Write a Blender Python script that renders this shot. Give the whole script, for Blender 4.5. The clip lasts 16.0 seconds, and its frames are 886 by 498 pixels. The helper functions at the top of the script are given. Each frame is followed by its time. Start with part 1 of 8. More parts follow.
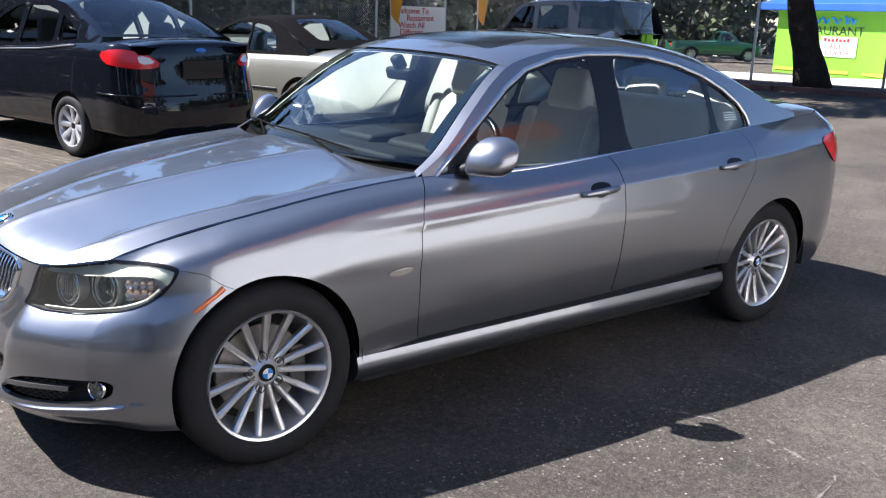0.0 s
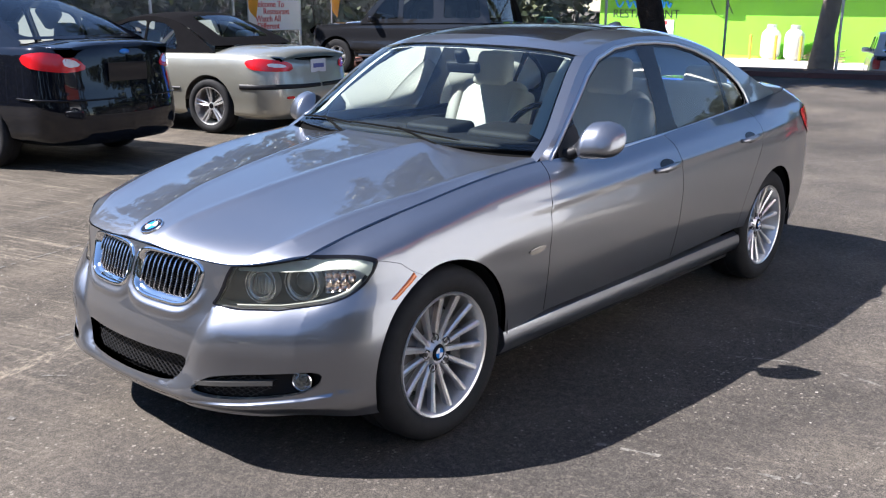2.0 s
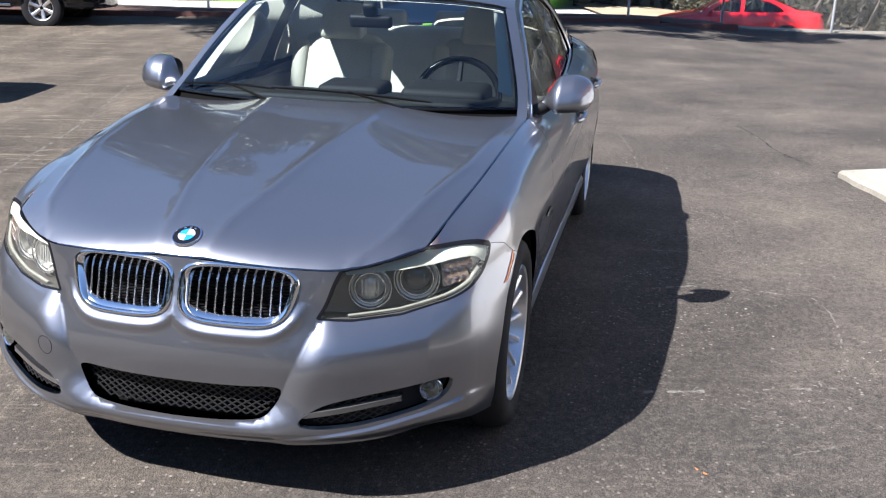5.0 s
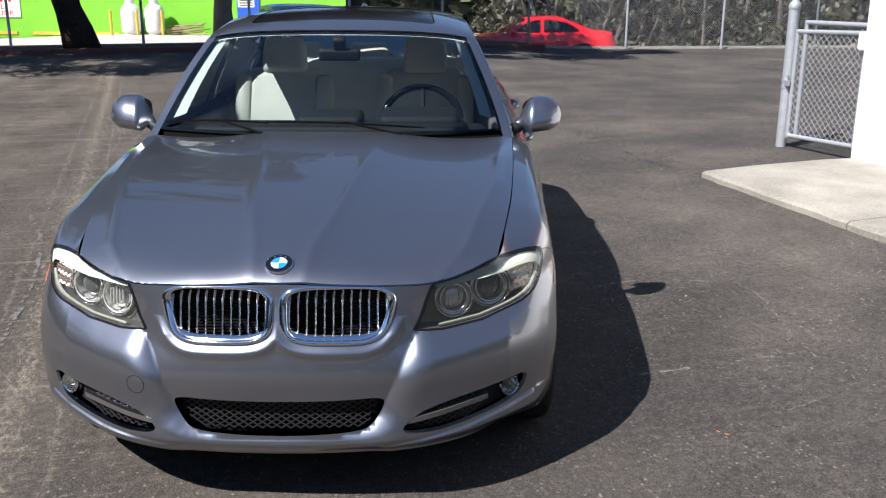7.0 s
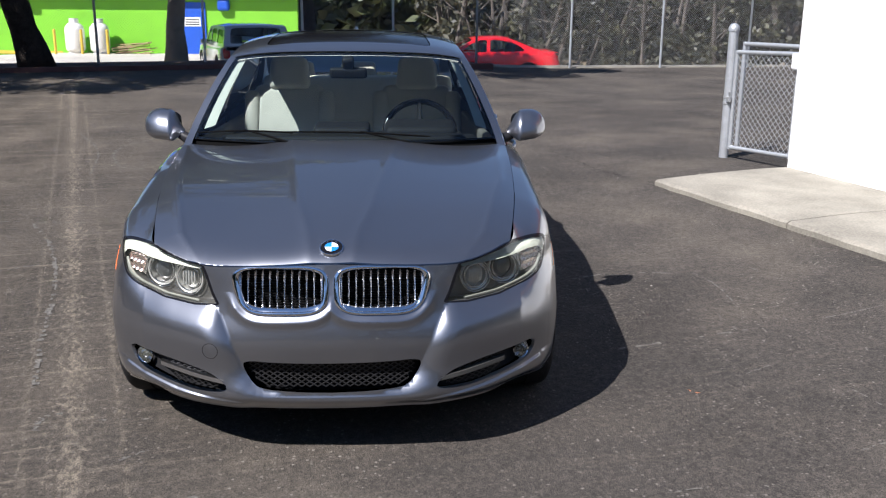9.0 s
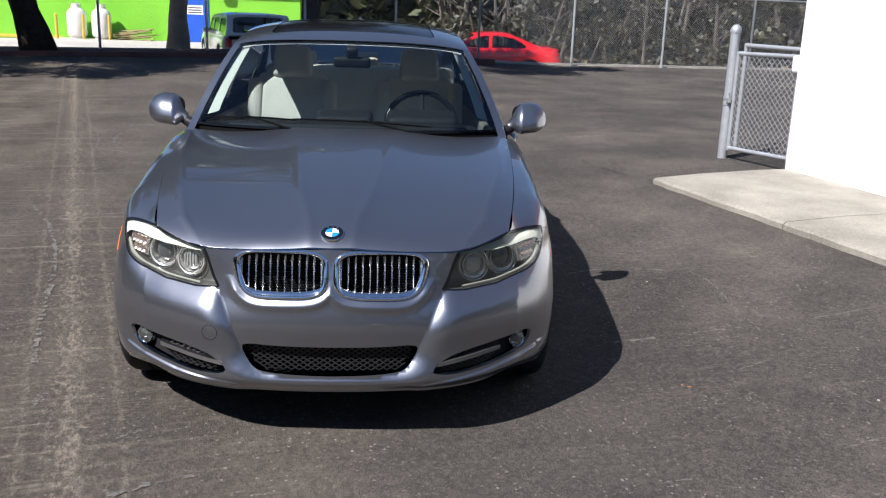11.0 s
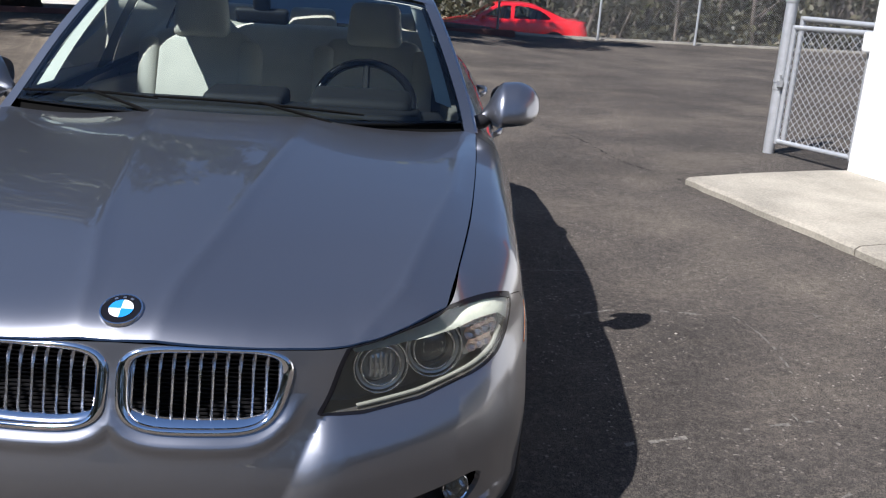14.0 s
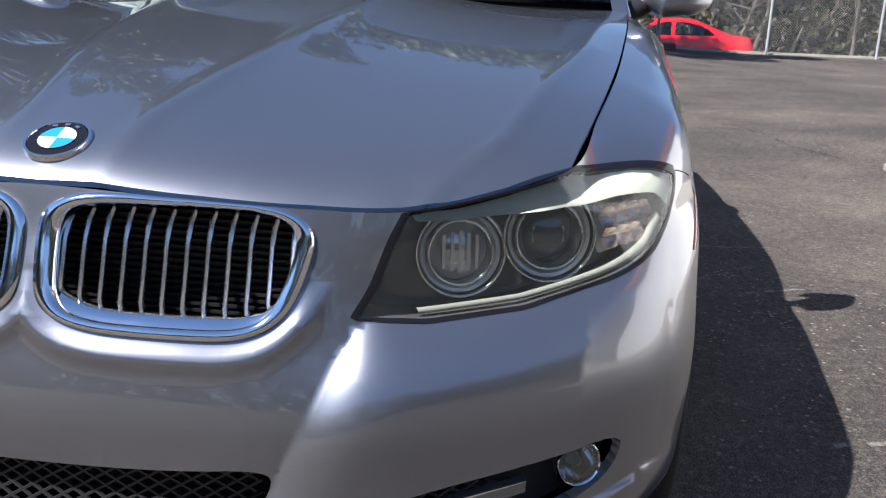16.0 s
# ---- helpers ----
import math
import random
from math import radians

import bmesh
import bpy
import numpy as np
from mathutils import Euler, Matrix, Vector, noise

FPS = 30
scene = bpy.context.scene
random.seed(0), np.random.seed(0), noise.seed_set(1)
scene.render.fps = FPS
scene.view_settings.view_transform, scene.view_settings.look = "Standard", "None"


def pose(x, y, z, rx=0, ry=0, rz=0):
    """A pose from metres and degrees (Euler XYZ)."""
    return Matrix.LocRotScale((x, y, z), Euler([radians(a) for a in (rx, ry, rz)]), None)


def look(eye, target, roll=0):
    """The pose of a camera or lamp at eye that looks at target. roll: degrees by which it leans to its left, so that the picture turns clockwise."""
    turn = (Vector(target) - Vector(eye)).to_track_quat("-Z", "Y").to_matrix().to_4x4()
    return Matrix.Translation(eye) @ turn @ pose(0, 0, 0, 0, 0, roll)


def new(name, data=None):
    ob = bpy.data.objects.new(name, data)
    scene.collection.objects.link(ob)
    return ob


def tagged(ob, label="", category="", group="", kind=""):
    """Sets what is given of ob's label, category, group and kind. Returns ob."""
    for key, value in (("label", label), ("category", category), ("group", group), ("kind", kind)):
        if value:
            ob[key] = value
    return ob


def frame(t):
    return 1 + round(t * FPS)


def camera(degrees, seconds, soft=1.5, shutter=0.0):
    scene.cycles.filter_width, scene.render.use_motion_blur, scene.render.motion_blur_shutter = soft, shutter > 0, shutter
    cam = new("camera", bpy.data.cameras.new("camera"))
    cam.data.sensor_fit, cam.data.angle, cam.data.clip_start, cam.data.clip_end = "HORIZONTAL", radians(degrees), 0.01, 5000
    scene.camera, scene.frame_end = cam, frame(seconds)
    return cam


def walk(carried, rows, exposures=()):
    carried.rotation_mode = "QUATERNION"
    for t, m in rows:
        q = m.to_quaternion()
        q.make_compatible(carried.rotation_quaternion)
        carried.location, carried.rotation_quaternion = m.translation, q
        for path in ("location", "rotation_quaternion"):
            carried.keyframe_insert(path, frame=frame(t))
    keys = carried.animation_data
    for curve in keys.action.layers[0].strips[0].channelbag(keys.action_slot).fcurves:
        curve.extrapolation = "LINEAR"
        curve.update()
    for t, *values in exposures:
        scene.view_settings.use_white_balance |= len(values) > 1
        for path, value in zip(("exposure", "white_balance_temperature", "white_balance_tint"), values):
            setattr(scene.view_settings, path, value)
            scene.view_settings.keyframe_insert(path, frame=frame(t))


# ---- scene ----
cam = camera(51.2, 16.0, soft=1.2)
PATH = [
    (0, (-1.319, -3.42, 1.491), (-0.124, -1.894, 0.997), 1.9),
    (0.5, (-1.574, -3.275, 1.477), (-0.354, -1.762, 1.007), 2.2),
    (1, (-1.855, -3.165, 1.493), (-0.567, -1.706, 1.032), 1.5),
    (1.5, (-2.137, -3.037, 1.509), (-0.757, -1.675, 1.017), 0.8),
    (2, (-2.306, -2.828, 1.495), (-0.844, -1.56, 0.989), 0.6),
    (2.5, (-2.461, -2.615, 1.498), (-0.904, -1.485, 0.951), 1.0),
    (3, (-2.627, -2.372, 1.497), (-0.998, -1.383, 0.892), 1.0),
    (3.5, (-2.68, -2.1, 1.476), (-1.014, -1.178, 0.865), 0.7),
    (4, (-2.728, -1.81, 1.484), (-0.988, -1.019, 0.896), 1.4),
    (4.2, (-2.764, -1.698, 1.483), (-0.988, -0.988, 0.898), 1.4),
    (6.3, (-2.916, -0.65, 1.531), (-1.008, -0.555, 0.938), 1.0),
    (6.5, (-2.975, -0.601, 1.518), (-1.06, -0.549, 0.944), 0.7),
    (7, (-3.171, -0.487, 1.524), (-1.247, -0.479, 0.977), 0.2),
    (7.5, (-3.336, -0.313, 1.534), (-1.417, -0.304, 0.972), -0.8),
    (8, (-3.456, -0.19, 1.552), (-1.536, -0.277, 0.997), -0.7),
    (8.2, (-3.504, -0.197, 1.555), (-1.581, -0.303, 1.017), -0.4),
    (10.3, (-3.92, -0.171, 1.56), (-1.986, -0.285, 1.063), 1.1),
    (10.5, (-3.913, -0.155, 1.557), (-1.984, -0.28, 1.044), 1.4),
    (11, (-3.758, -0.184, 1.545), (-1.831, -0.31, 1.027), 2.0),
    (11.5, (-3.517, -0.262, 1.532), (-1.586, -0.359, 1.019), 1.9),
    (12, (-3.237, -0.271, 1.517), (-1.313, -0.404, 0.988), 1.5),
    (12.5, (-3.021, -0.299, 1.512), (-1.108, -0.467, 0.95), 1.0),
    (13, (-2.852, -0.399, 1.507), (-0.933, -0.501, 0.954), 1.7),
    (13.5, (-2.657, -0.503, 1.476), (-0.738, -0.562, 0.917), 3.2),
    (14, (-2.308, -0.547, 1.417), (-0.395, -0.629, 0.841), 3.6),
    (14.5, (-2.101, -0.619, 1.37), (-0.202, -0.649, 0.742), 2.9),
    (15, (-1.919, -0.722, 1.272), (-0.033, -0.618, 0.615), 3.0),
    (15.5, (-1.739, -0.663, 1.086), (0.157, -0.453, 0.486), 2.6),
    (16, (-1.68, -0.634, 0.938), (0.234, -0.387, 0.415), 2.5),
]
EXPOSURES = [(0.0, 1.76, 6050, 15), (4.0, 1.78, 6050, 15), (6.5, 1.16, 6050, 15), (8.0, 0.9, 6050, 15), (12.5, 0.86, 6050, 15), (13.5, 0.94, 6050, 15), (14.5, 0.9, 6050, 15), (15.5, 1.42, 6050, 15), (16.0, 1.42, 6050, 15)]
walk(cam, [(t, look(eye, target, roll)) for t, eye, target, roll in PATH], EXPOSURES)

# ---- light ----
SUN_FROM = Vector((-0.59, 0.68, 1.03)).normalized()
world = bpy.data.worlds.new("sky_world")
scene.world = world
world.use_nodes = True
wn = world.node_tree.nodes
sky = wn.new("ShaderNodeTexSky")
sky.sky_type = "NISHITA"
sky.sun_disc = False
sky.sun_elevation = math.asin(SUN_FROM.z)
sky.sun_rotation = math.atan2(SUN_FROM.x, SUN_FROM.y)
sky.air_density, sky.dust_density, sky.ozone_density = 1.0, 0.0, 3.0
world.node_tree.links.new(sky.outputs[0], wn["Background"].inputs[0])
wn["Background"].inputs[1].default_value = 0.060
sun_data = bpy.data.lights.new("sun", "SUN")
sun_data.energy, sun_data.angle, sun_data.color = 5.0, radians(0.53), (1.0, 0.95, 0.87)
sun_lamp = new("sun", sun_data)
sun_lamp.matrix_world = look((0, 0, 30), Vector((0, 0, 30)) - SUN_FROM)

# ---- materials ----
class Mat:
    """A small builder round one node material."""

    def __init__(self, name, base=(0.5, 0.5, 0.5), rough=0.5, metal=0.0, **more):
        self.m = bpy.data.materials.new(name)
        self.m.use_nodes = True
        self.t = self.m.node_tree
        self.b = self.t.nodes["Principled BSDF"]
        self.put("Base Color", (*base, 1))
        self.put("Roughness", rough)
        self.put("Metallic", metal)
        for key, value in more.items():
            self.put(key.replace("_", " "), value)

    def put(self, key, value):
        self.b.inputs[key].default_value = value
        return self

    def node(self, kind, **props):
        n = self.t.nodes.new(kind)
        for key, value in props.items():
            if key in n.inputs:
                n.inputs[key].default_value = value
        return n

    def link(self, a, b):
        self.t.links.new(a, b)

    def coords(self, scale=(1, 1, 1)):
        co = self.node("ShaderNodeTexCoord")
        mp = self.node("ShaderNodeMapping")
        mp.inputs["Scale"].default_value = scale
        self.link(co.outputs["Object"], mp.inputs["Vector"])
        return mp.outputs[0]

    def noise(self, scale, detail=4, rough=0.55, stretch=(1, 1, 1)):
        n = self.node("ShaderNodeTexNoise", Scale=scale, Detail=detail, Roughness=rough)
        self.link(self.coords(stretch), n.inputs["Vector"])
        return n.outputs[0]

    def ramp(self, fac, stops):
        r = self.node("ShaderNodeValToRGB")
        el = r.color_ramp.elements
        while len(el) < len(stops):
            el.new(0.5)
        for e, (p, c) in zip(el, stops):
            e.position, e.color = p, (*c, 1) if len(c) == 3 else c
        self.link(fac, r.inputs[0])
        return r.outputs[0]

    def mix(self, fac, a, b, mode="MIX"):
        n = self.node("ShaderNodeMix")
        n.data_type, n.blend_type = "RGBA", mode
        for sock, val in ((n.inputs[0], fac), (n.inputs[6], a), (n.inputs[7], b)):
            if hasattr(val, "links"):
                self.link(val, sock)
            elif isinstance(val, (int, float)):
                sock.default_value = val
            else:
                sock.default_value = (*val, 1)
        return n.outputs[2]

    def colour(self, sock):
        self.link(sock, self.b.inputs["Base Color"])
        return self

    def rough(self, fac, lo, hi):
        r = self.node("ShaderNodeMapRange")
        r.inputs[3].default_value, r.inputs[4].default_value = lo, hi
        self.link(fac, r.inputs[0])
        self.link(r.outputs[0], self.b.inputs["Roughness"])
        return self

    def bump(self, height, strength=0.3, dist=0.01):
        n = self.node("ShaderNodeBump", Strength=strength, Distance=dist)
        self.link(height, n.inputs["Height"])
        self.link(n.outputs[0], self.b.inputs["Normal"])
        return self


def grained(name, base, rough=0.6, var=0.25, scale=8.0, fine=120.0, bump=0.2, metal=0.0, dist=0.003, **more):
    """A surface with variation at two scales and fine relief."""
    if max(base) < 0.06 and not metal:
        more.setdefault("Specular_IOR_Level", 0.15)
    m = Mat(name, base, rough, metal, **more)
    dark = tuple(c * (1 - var) for c in base)
    lite = tuple(min(1, c * (1 + var)) for c in base)
    big = m.ramp(m.noise(scale, 5), [(0.3, dark), (0.7, lite)])
    small = m.noise(fine, 3)
    m.colour(m.mix(0.35, big, m.ramp(small, [(0.35, dark), (0.65, lite)])))
    m.rough(small, max(0.02, rough - 0.08), min(1, rough + 0.08))
    if bump:
        m.bump(small, bump, dist)
    return m.m


def plain(name, base, rough=0.4, metal=0.0, **more):
    return Mat(name, base, rough, metal, **more).m


# ---- mesh helpers ----
def mesh_object(name, verts, faces, material=None, parent=None, label="", smooth=False, normals=None):
    me = bpy.data.meshes.new(name)
    me.from_pydata([tuple(v) for v in verts], [], faces)
    if smooth:
        me.polygons.foreach_set("use_smooth", [True] * len(me.polygons))
    if normals is not None:
        me.normals_split_custom_set_from_vertices([tuple(n) for n in normals])
    me.update()
    ob = new(name, me)
    if material:
        me.materials.append(material)
    if parent is not None:
        ob.parent = parent
    if label:
        ob["label"] = label
    return ob


def part(name, bm, material, parent=None, label="", smooth=False, bevel=0.0, auto=None):
    """Links a bmesh as one mesh object."""
    if bevel:
        bmesh.ops.bevel(bm, geom=list(bm.edges), offset=bevel, segments=2, profile=0.5, affect="EDGES", clamp_overlap=True)
    bmesh.ops.recalc_face_normals(bm, faces=bm.faces)
    me = bpy.data.meshes.new(name)
    bm.to_mesh(me)
    bm.free()
    if smooth:
        me.polygons.foreach_set("use_smooth", [True] * len(me.polygons))
        if auto:
            me.set_sharp_from_angle(angle=radians(auto))
    ob = new(name, me)
    me.materials.append(material)
    if parent is not None:
        ob.parent = parent
    if label:
        ob["label"] = label
    return ob


def empty(name, at=(0, 0, 0), label="", category="", group="", kind=""):
    ob = new(name)
    ob.empty_display_size = 0.1
    ob.matrix_world = at if isinstance(at, Matrix) else Matrix.Translation(at)
    return tagged(ob, label, category, group, kind)


def add_box(bm, size, at=(0, 0, 0), rot=(0, 0, 0), taper=1.0):
    m = pose(*at, *rot)
    ret = bmesh.ops.create_cube(bm, size=1.0)
    for v in ret["verts"]:
        k = taper if v.co.z > 0 else 1.0
        v.co = m @ Vector((v.co.x * size[0] * k, v.co.y * size[1] * k, v.co.z * size[2]))
    return ret["verts"]


def box(size, at=(0, 0, 0), rot=(0, 0, 0)):
    bm = bmesh.new()
    add_box(bm, size, at, rot)
    return bm


def add_rod(bm, a, b, r0, r1=None, seg=8, caps=True):
    a, b = Vector(a), Vector(b)
    r1 = r0 if r1 is None else r1
    q = (b - a).to_track_quat("Z", "Y")
    rings = []
    for p, r in ((a, r0), (b, r1)):
        rings.append([bm.verts.new(p + q @ Vector((r * math.cos(k * math.tau / seg), r * math.sin(k * math.tau / seg), 0))) for k in range(seg)])
    for k in range(seg):
        bm.faces.new((rings[0][k], rings[0][(k + 1) % seg], rings[1][(k + 1) % seg], rings[1][k]))
    if caps:
        bm.faces.new(rings[0][::-1])
        bm.faces.new(rings[1])


def add_tube(bm, pts, radius, seg=6, closed=False, caps=True):
    """A tube along points; radius a number or one per point."""
    pts = [Vector(p) for p in pts]
    n = len(pts)
    rad = radius if hasattr(radius, "__len__") else [radius] * n
    rings, side = [], None
    for i, p in enumerate(pts):
        a = pts[(i - 1) % n] if closed or i else p
        b = pts[(i + 1) % n] if closed or i < n - 1 else p
        d = (b - a).normalized()
        if side is None:
            side = d.orthogonal().normalized()
        side = (side - d * side.dot(d)).normalized()
        up = d.cross(side)
        rings.append([bm.verts.new(p + rad[i] * (math.cos(k * math.tau / seg) * side + math.sin(k * math.tau / seg) * up)) for k in range(seg)])
    for i in range(n if closed else n - 1):
        r, s = rings[i], rings[(i + 1) % n]
        for k in range(seg):
            bm.faces.new((r[k], r[(k + 1) % seg], s[(k + 1) % seg], s[k]))
    if caps and not closed:
        bm.faces.new(rings[0][::-1])
        bm.faces.new(rings[-1])


def add_lathe(bm, profile, seg=32, m=Matrix()):
    """Turns (radius, height) points round local z."""
    rings = []
    for r, h in profile:
        if r < 1e-6:
            rings.append([bm.verts.new(m @ Vector((0, 0, h)))])
        else:
            rings.append([bm.verts.new(m @ Vector((r * math.cos(k * math.tau / seg), r * math.sin(k * math.tau / seg), h))) for k in range(seg)])
    for a, b in zip(rings, rings[1:]):
        for k in range(seg):
            l = (k + 1) % seg
            if len(a) == 1 and len(b) == 1:
                continue
            if len(a) == 1:
                bm.faces.new((a[0], b[k], b[l]))
            elif len(b) == 1:
                bm.faces.new((a[k], a[l], b[0]))
            else:
                bm.faces.new((a[k], a[l], b[l], b[k]))


def smooth01(t):
    t = min(1.0, max(0.0, t))
    return t * t * (3 - 2 * t)

# ---- the lot ----
LOT = radians(14.5)  # the lot's rows stand at this angle to the car
E1 = Vector((math.cos(LOT), math.sin(LOT), 0))
E2 = Vector((-math.sin(LOT), math.cos(LOT), 0))


def lot(a, b, z=0.0):
    """A place from the lot's own axes."""
    return E1 * a + E2 * b + Vector((0, 0, z))


def ground_z(x, y):
    z = 0.09 * smooth01((-1.2 - y) / 2.6) * (1 - smooth01((x - 8) / 8))
    z += 0.20 * smooth01((x - 9) / 6.5) * smooth01((y + 4) / 4) * (1 - smooth01((y - 12) / 6))
    # the street beyond the fence lies lower
    fence = float(np.interp(-y, (-6.07, 2.5, 10.0, 16.0), (17.2, 20.5, 21.4, 22.0)))
    z -= (0.70 - 0.08 * smooth01((y + 6) / 6)) * smooth01((x - fence - 1.0) / 2.2)
    return z


def sheet(name, xs, ys, zf, material):
    verts = [(x, y, zf(x, y)) for y in ys for x in xs]
    n = len(xs)
    faces = [(j * n + i, j * n + i + 1, (j + 1) * n + i + 1, (j + 1) * n + i) for j in range(len(ys) - 1) for i in range(n - 1)]
    return mesh_object(name, verts, faces, material, smooth=True)


def axis(lo, hi, fine_lo, fine_hi, fine, far):
    pts = list(np.arange(fine_lo, fine_hi, fine))
    pts += list(np.linspace(fine_hi, hi, far)) + list(np.linspace(lo, fine_lo, far))[:-1]
    return sorted(float(p) for p in pts)


am = Mat("asphalt", (0.05, 0.05, 0.05), 0.8, Specular_IOR_Level=0.1)
ROT = am.node("ShaderNodeMapping")
ROT.inputs["Rotation"].default_value = (0, 0, -LOT)
am.link(am.node("ShaderNodeTexCoord").outputs["Object"], ROT.inputs["Vector"])


def lot_noise(scale, detail, rough, stretch):
    mp = am.node("ShaderNodeMapping")
    mp.inputs["Scale"].default_value = stretch
    am.link(ROT.outputs[0], mp.inputs["Vector"])
    n = am.node("ShaderNodeTexNoise", Scale=scale, Detail=detail, Roughness=rough)
    am.link(mp.outputs[0], n.inputs["Vector"])
    return n.outputs[0]


# newer dark coat near the building, old brownish surface towards the parked row
split = am.node("ShaderNodeSeparateXYZ")
am.link(ROT.outputs[0], split.inputs[0])
edge = am.node("ShaderNodeMapRange")
edge.inputs[1].default_value, edge.inputs[2].default_value = -0.2, 2.2
wob = am.node("ShaderNodeMath")
wob.operation = "MULTIPLY_ADD"
wob.inputs[1].default_value, wob.inputs[2].default_value = 2.4, -1.2
am.link(lot_noise(0.5, 5, 0.6, (1, 1, 1)), wob.inputs[0])
add = am.node("ShaderNodeMath")
am.link(split.outputs[1], add.inputs[0])
am.link(wob.outputs[0], add.inputs[1])
am.link(add.outputs[0], edge.inputs[0])
fresh = am.ramp(lot_noise(0.9, 6, 0.6, (1, 1, 1)), [(0.30, (0.048, 0.047, 0.047)), (0.5, (0.070, 0.066, 0.064)), (0.62, (0.092, 0.086, 0.080)), (0.8, (0.14, 0.13, 0.117))])
old = am.ramp(lot_noise(0.8, 8, 0.68, (0.7, 1.6, 1)), [(0.30, (0.044, 0.040, 0.036)), (0.48, (0.069, 0.063, 0.056)), (0.62, (0.108, 0.097, 0.085)), (0.78, (0.18, 0.16, 0.139))])
base = am.mix(edge.outputs[0], fresh, old)
broken = am.ramp(lot_noise(9.0, 9, 0.85, (1, 1, 1)), [(0.40, (0.05, 0.05, 0.05)), (0.53, (1, 1, 1))])
# dust where tyres ran, along the row and across it
for scale, stretch, lo, hi, amount in ((1.5, (2.6, 0.20, 1), 0.54, 0.68, 0.30), (4.5, (2.6, 0.12, 1), 0.55, 0.62, 0.60), (1.1, (0.12, 2.0, 1), 0.57, 0.74, 0.35), (14.0, (2.0, 0.10, 1), 0.56, 0.66, 0.65)):
    streak = am.ramp(lot_noise(scale, 7, 0.72, stretch), [(lo, (0, 0, 0)), (hi, (1, 1, 1))])
    streak = am.mix(1.0, streak, am.mix(edge.outputs[0], (0.14, 0.14, 0.14), (1, 1, 1)), "MULTIPLY")
    streak = am.mix(1.0, streak, broken, "MULTIPLY")
    base = am.mix(am.mix(1.0, streak, (amount,) * 3, "MULTIPLY"), base, (0.25, 0.225, 0.19))
patch = am.ramp(lot_noise(0.33, 5, 0.55, (1, 1, 1)), [(0.52, (0, 0, 0)), (0.66, (1, 1, 1))])
base = am.mix(am.mix(1.0, patch, (0.45, 0.45, 0.45), "MULTIPLY"), base, (0.030, 0.029, 0.029))
# a worn, dusty painted line beside the parked row
bow = am.node("ShaderNodeMapRange")
bow.inputs[1].default_value, bow.inputs[2].default_value, bow.inputs[3].default_value, bow.inputs[4].default_value = -4.0, 13.0, 0.86, 1.82
am.link(split.outputs[0], bow.inputs[0])
off = am.node("ShaderNodeMath")
off.operation = "SUBTRACT"
am.link(split.outputs[1], off.inputs[0])
am.link(bow.outputs[0], off.inputs[1])
dist = am.node("ShaderNodeMath")
dist.operation = "ABSOLUTE"
am.link(off.outputs[0], dist.inputs[0])
wear = am.node("ShaderNodeMath")
wear.operation = "MULTIPLY_ADD"
wear.inputs[1].default_value = 0.9
am.link(lot_noise(38, 6, 0.8, (0.5, 1, 1)), wear.inputs[0])
am.link(dist.outputs[0], wear.inputs[2])
line_mask = am.ramp(wear.outputs[0], [(0.40, (1, 1, 1)), (0.50, (0, 0, 0))])
line_mask = am.mix(1.0, line_mask, am.ramp(lot_noise(2.2, 4, 0.6, (1, 1, 1)), [(0.30, (0.25, 0.25, 0.25)), (0.6, (1, 1, 1))]), "MULTIPLY")
base = am.mix(am.mix(1.0, line_mask, (0.75, 0.75, 0.75), "MULTIPLY"), base, (0.26, 0.235, 0.20))
# a thin second track beside it
side = am.node("ShaderNodeMath")
side.operation = "SUBTRACT"
side.inputs[1].default_value = 0.17
am.link(dist.outputs[0], side.inputs[0])
side_abs = am.node("ShaderNodeMath")
side_abs.operation = "ABSOLUTE"
am.link(side.outputs[0], side_abs.inputs[0])
thin = am.node("ShaderNodeMath")
thin.operation = "MULTIPLY_ADD"
thin.inputs[1].default_value = 0.22
am.link(lot_noise(30, 6, 0.8, (0.4, 1, 1)), thin.inputs[0])
am.link(side_abs.outputs[0], thin.inputs[2])
thin_mask = am.ramp(thin.outputs[0], [(0.10, (0.4, 0.4, 0.4)), (0.125, (0, 0, 0))])
base = am.mix(thin_mask, base, (0.22, 0.20, 0.17))
coarse = am.ramp(lot_noise(30, 9, 0.85, (1, 1, 1)), [(0.38, (0.42, 0.42, 0.42)), (0.5, (0.95, 0.95, 0.95)), (0.62, (1.75, 1.7, 1.62))])
base = am.mix(0.62, base, coarse, "MULTIPLY")
grit = am.noise(210, 3, 0.75)
stones = am.node("ShaderNodeTexVoronoi", Scale=120.0)
am.link(am.coords(), stones.inputs["Vector"])
pick = am.ramp(stones.outputs["Color"], [(0.66, (0, 0, 0)), (0.82, (1, 1, 1))])
base = am.mix(0.8, base, am.ramp(grit, [(0.38, (0.22, 0.22, 0.22)), (0.62, (1.85, 1.8, 1.7))]), "MULTIPLY")
base = am.mix(am.mix(1.0, pick, (0.22, 0.22, 0.22), "MULTIPLY"), base, (0.20, 0.18, 0.155))
base = am.mix(1.0, base, (1.04, 1.0, 0.95), "MULTIPLY")
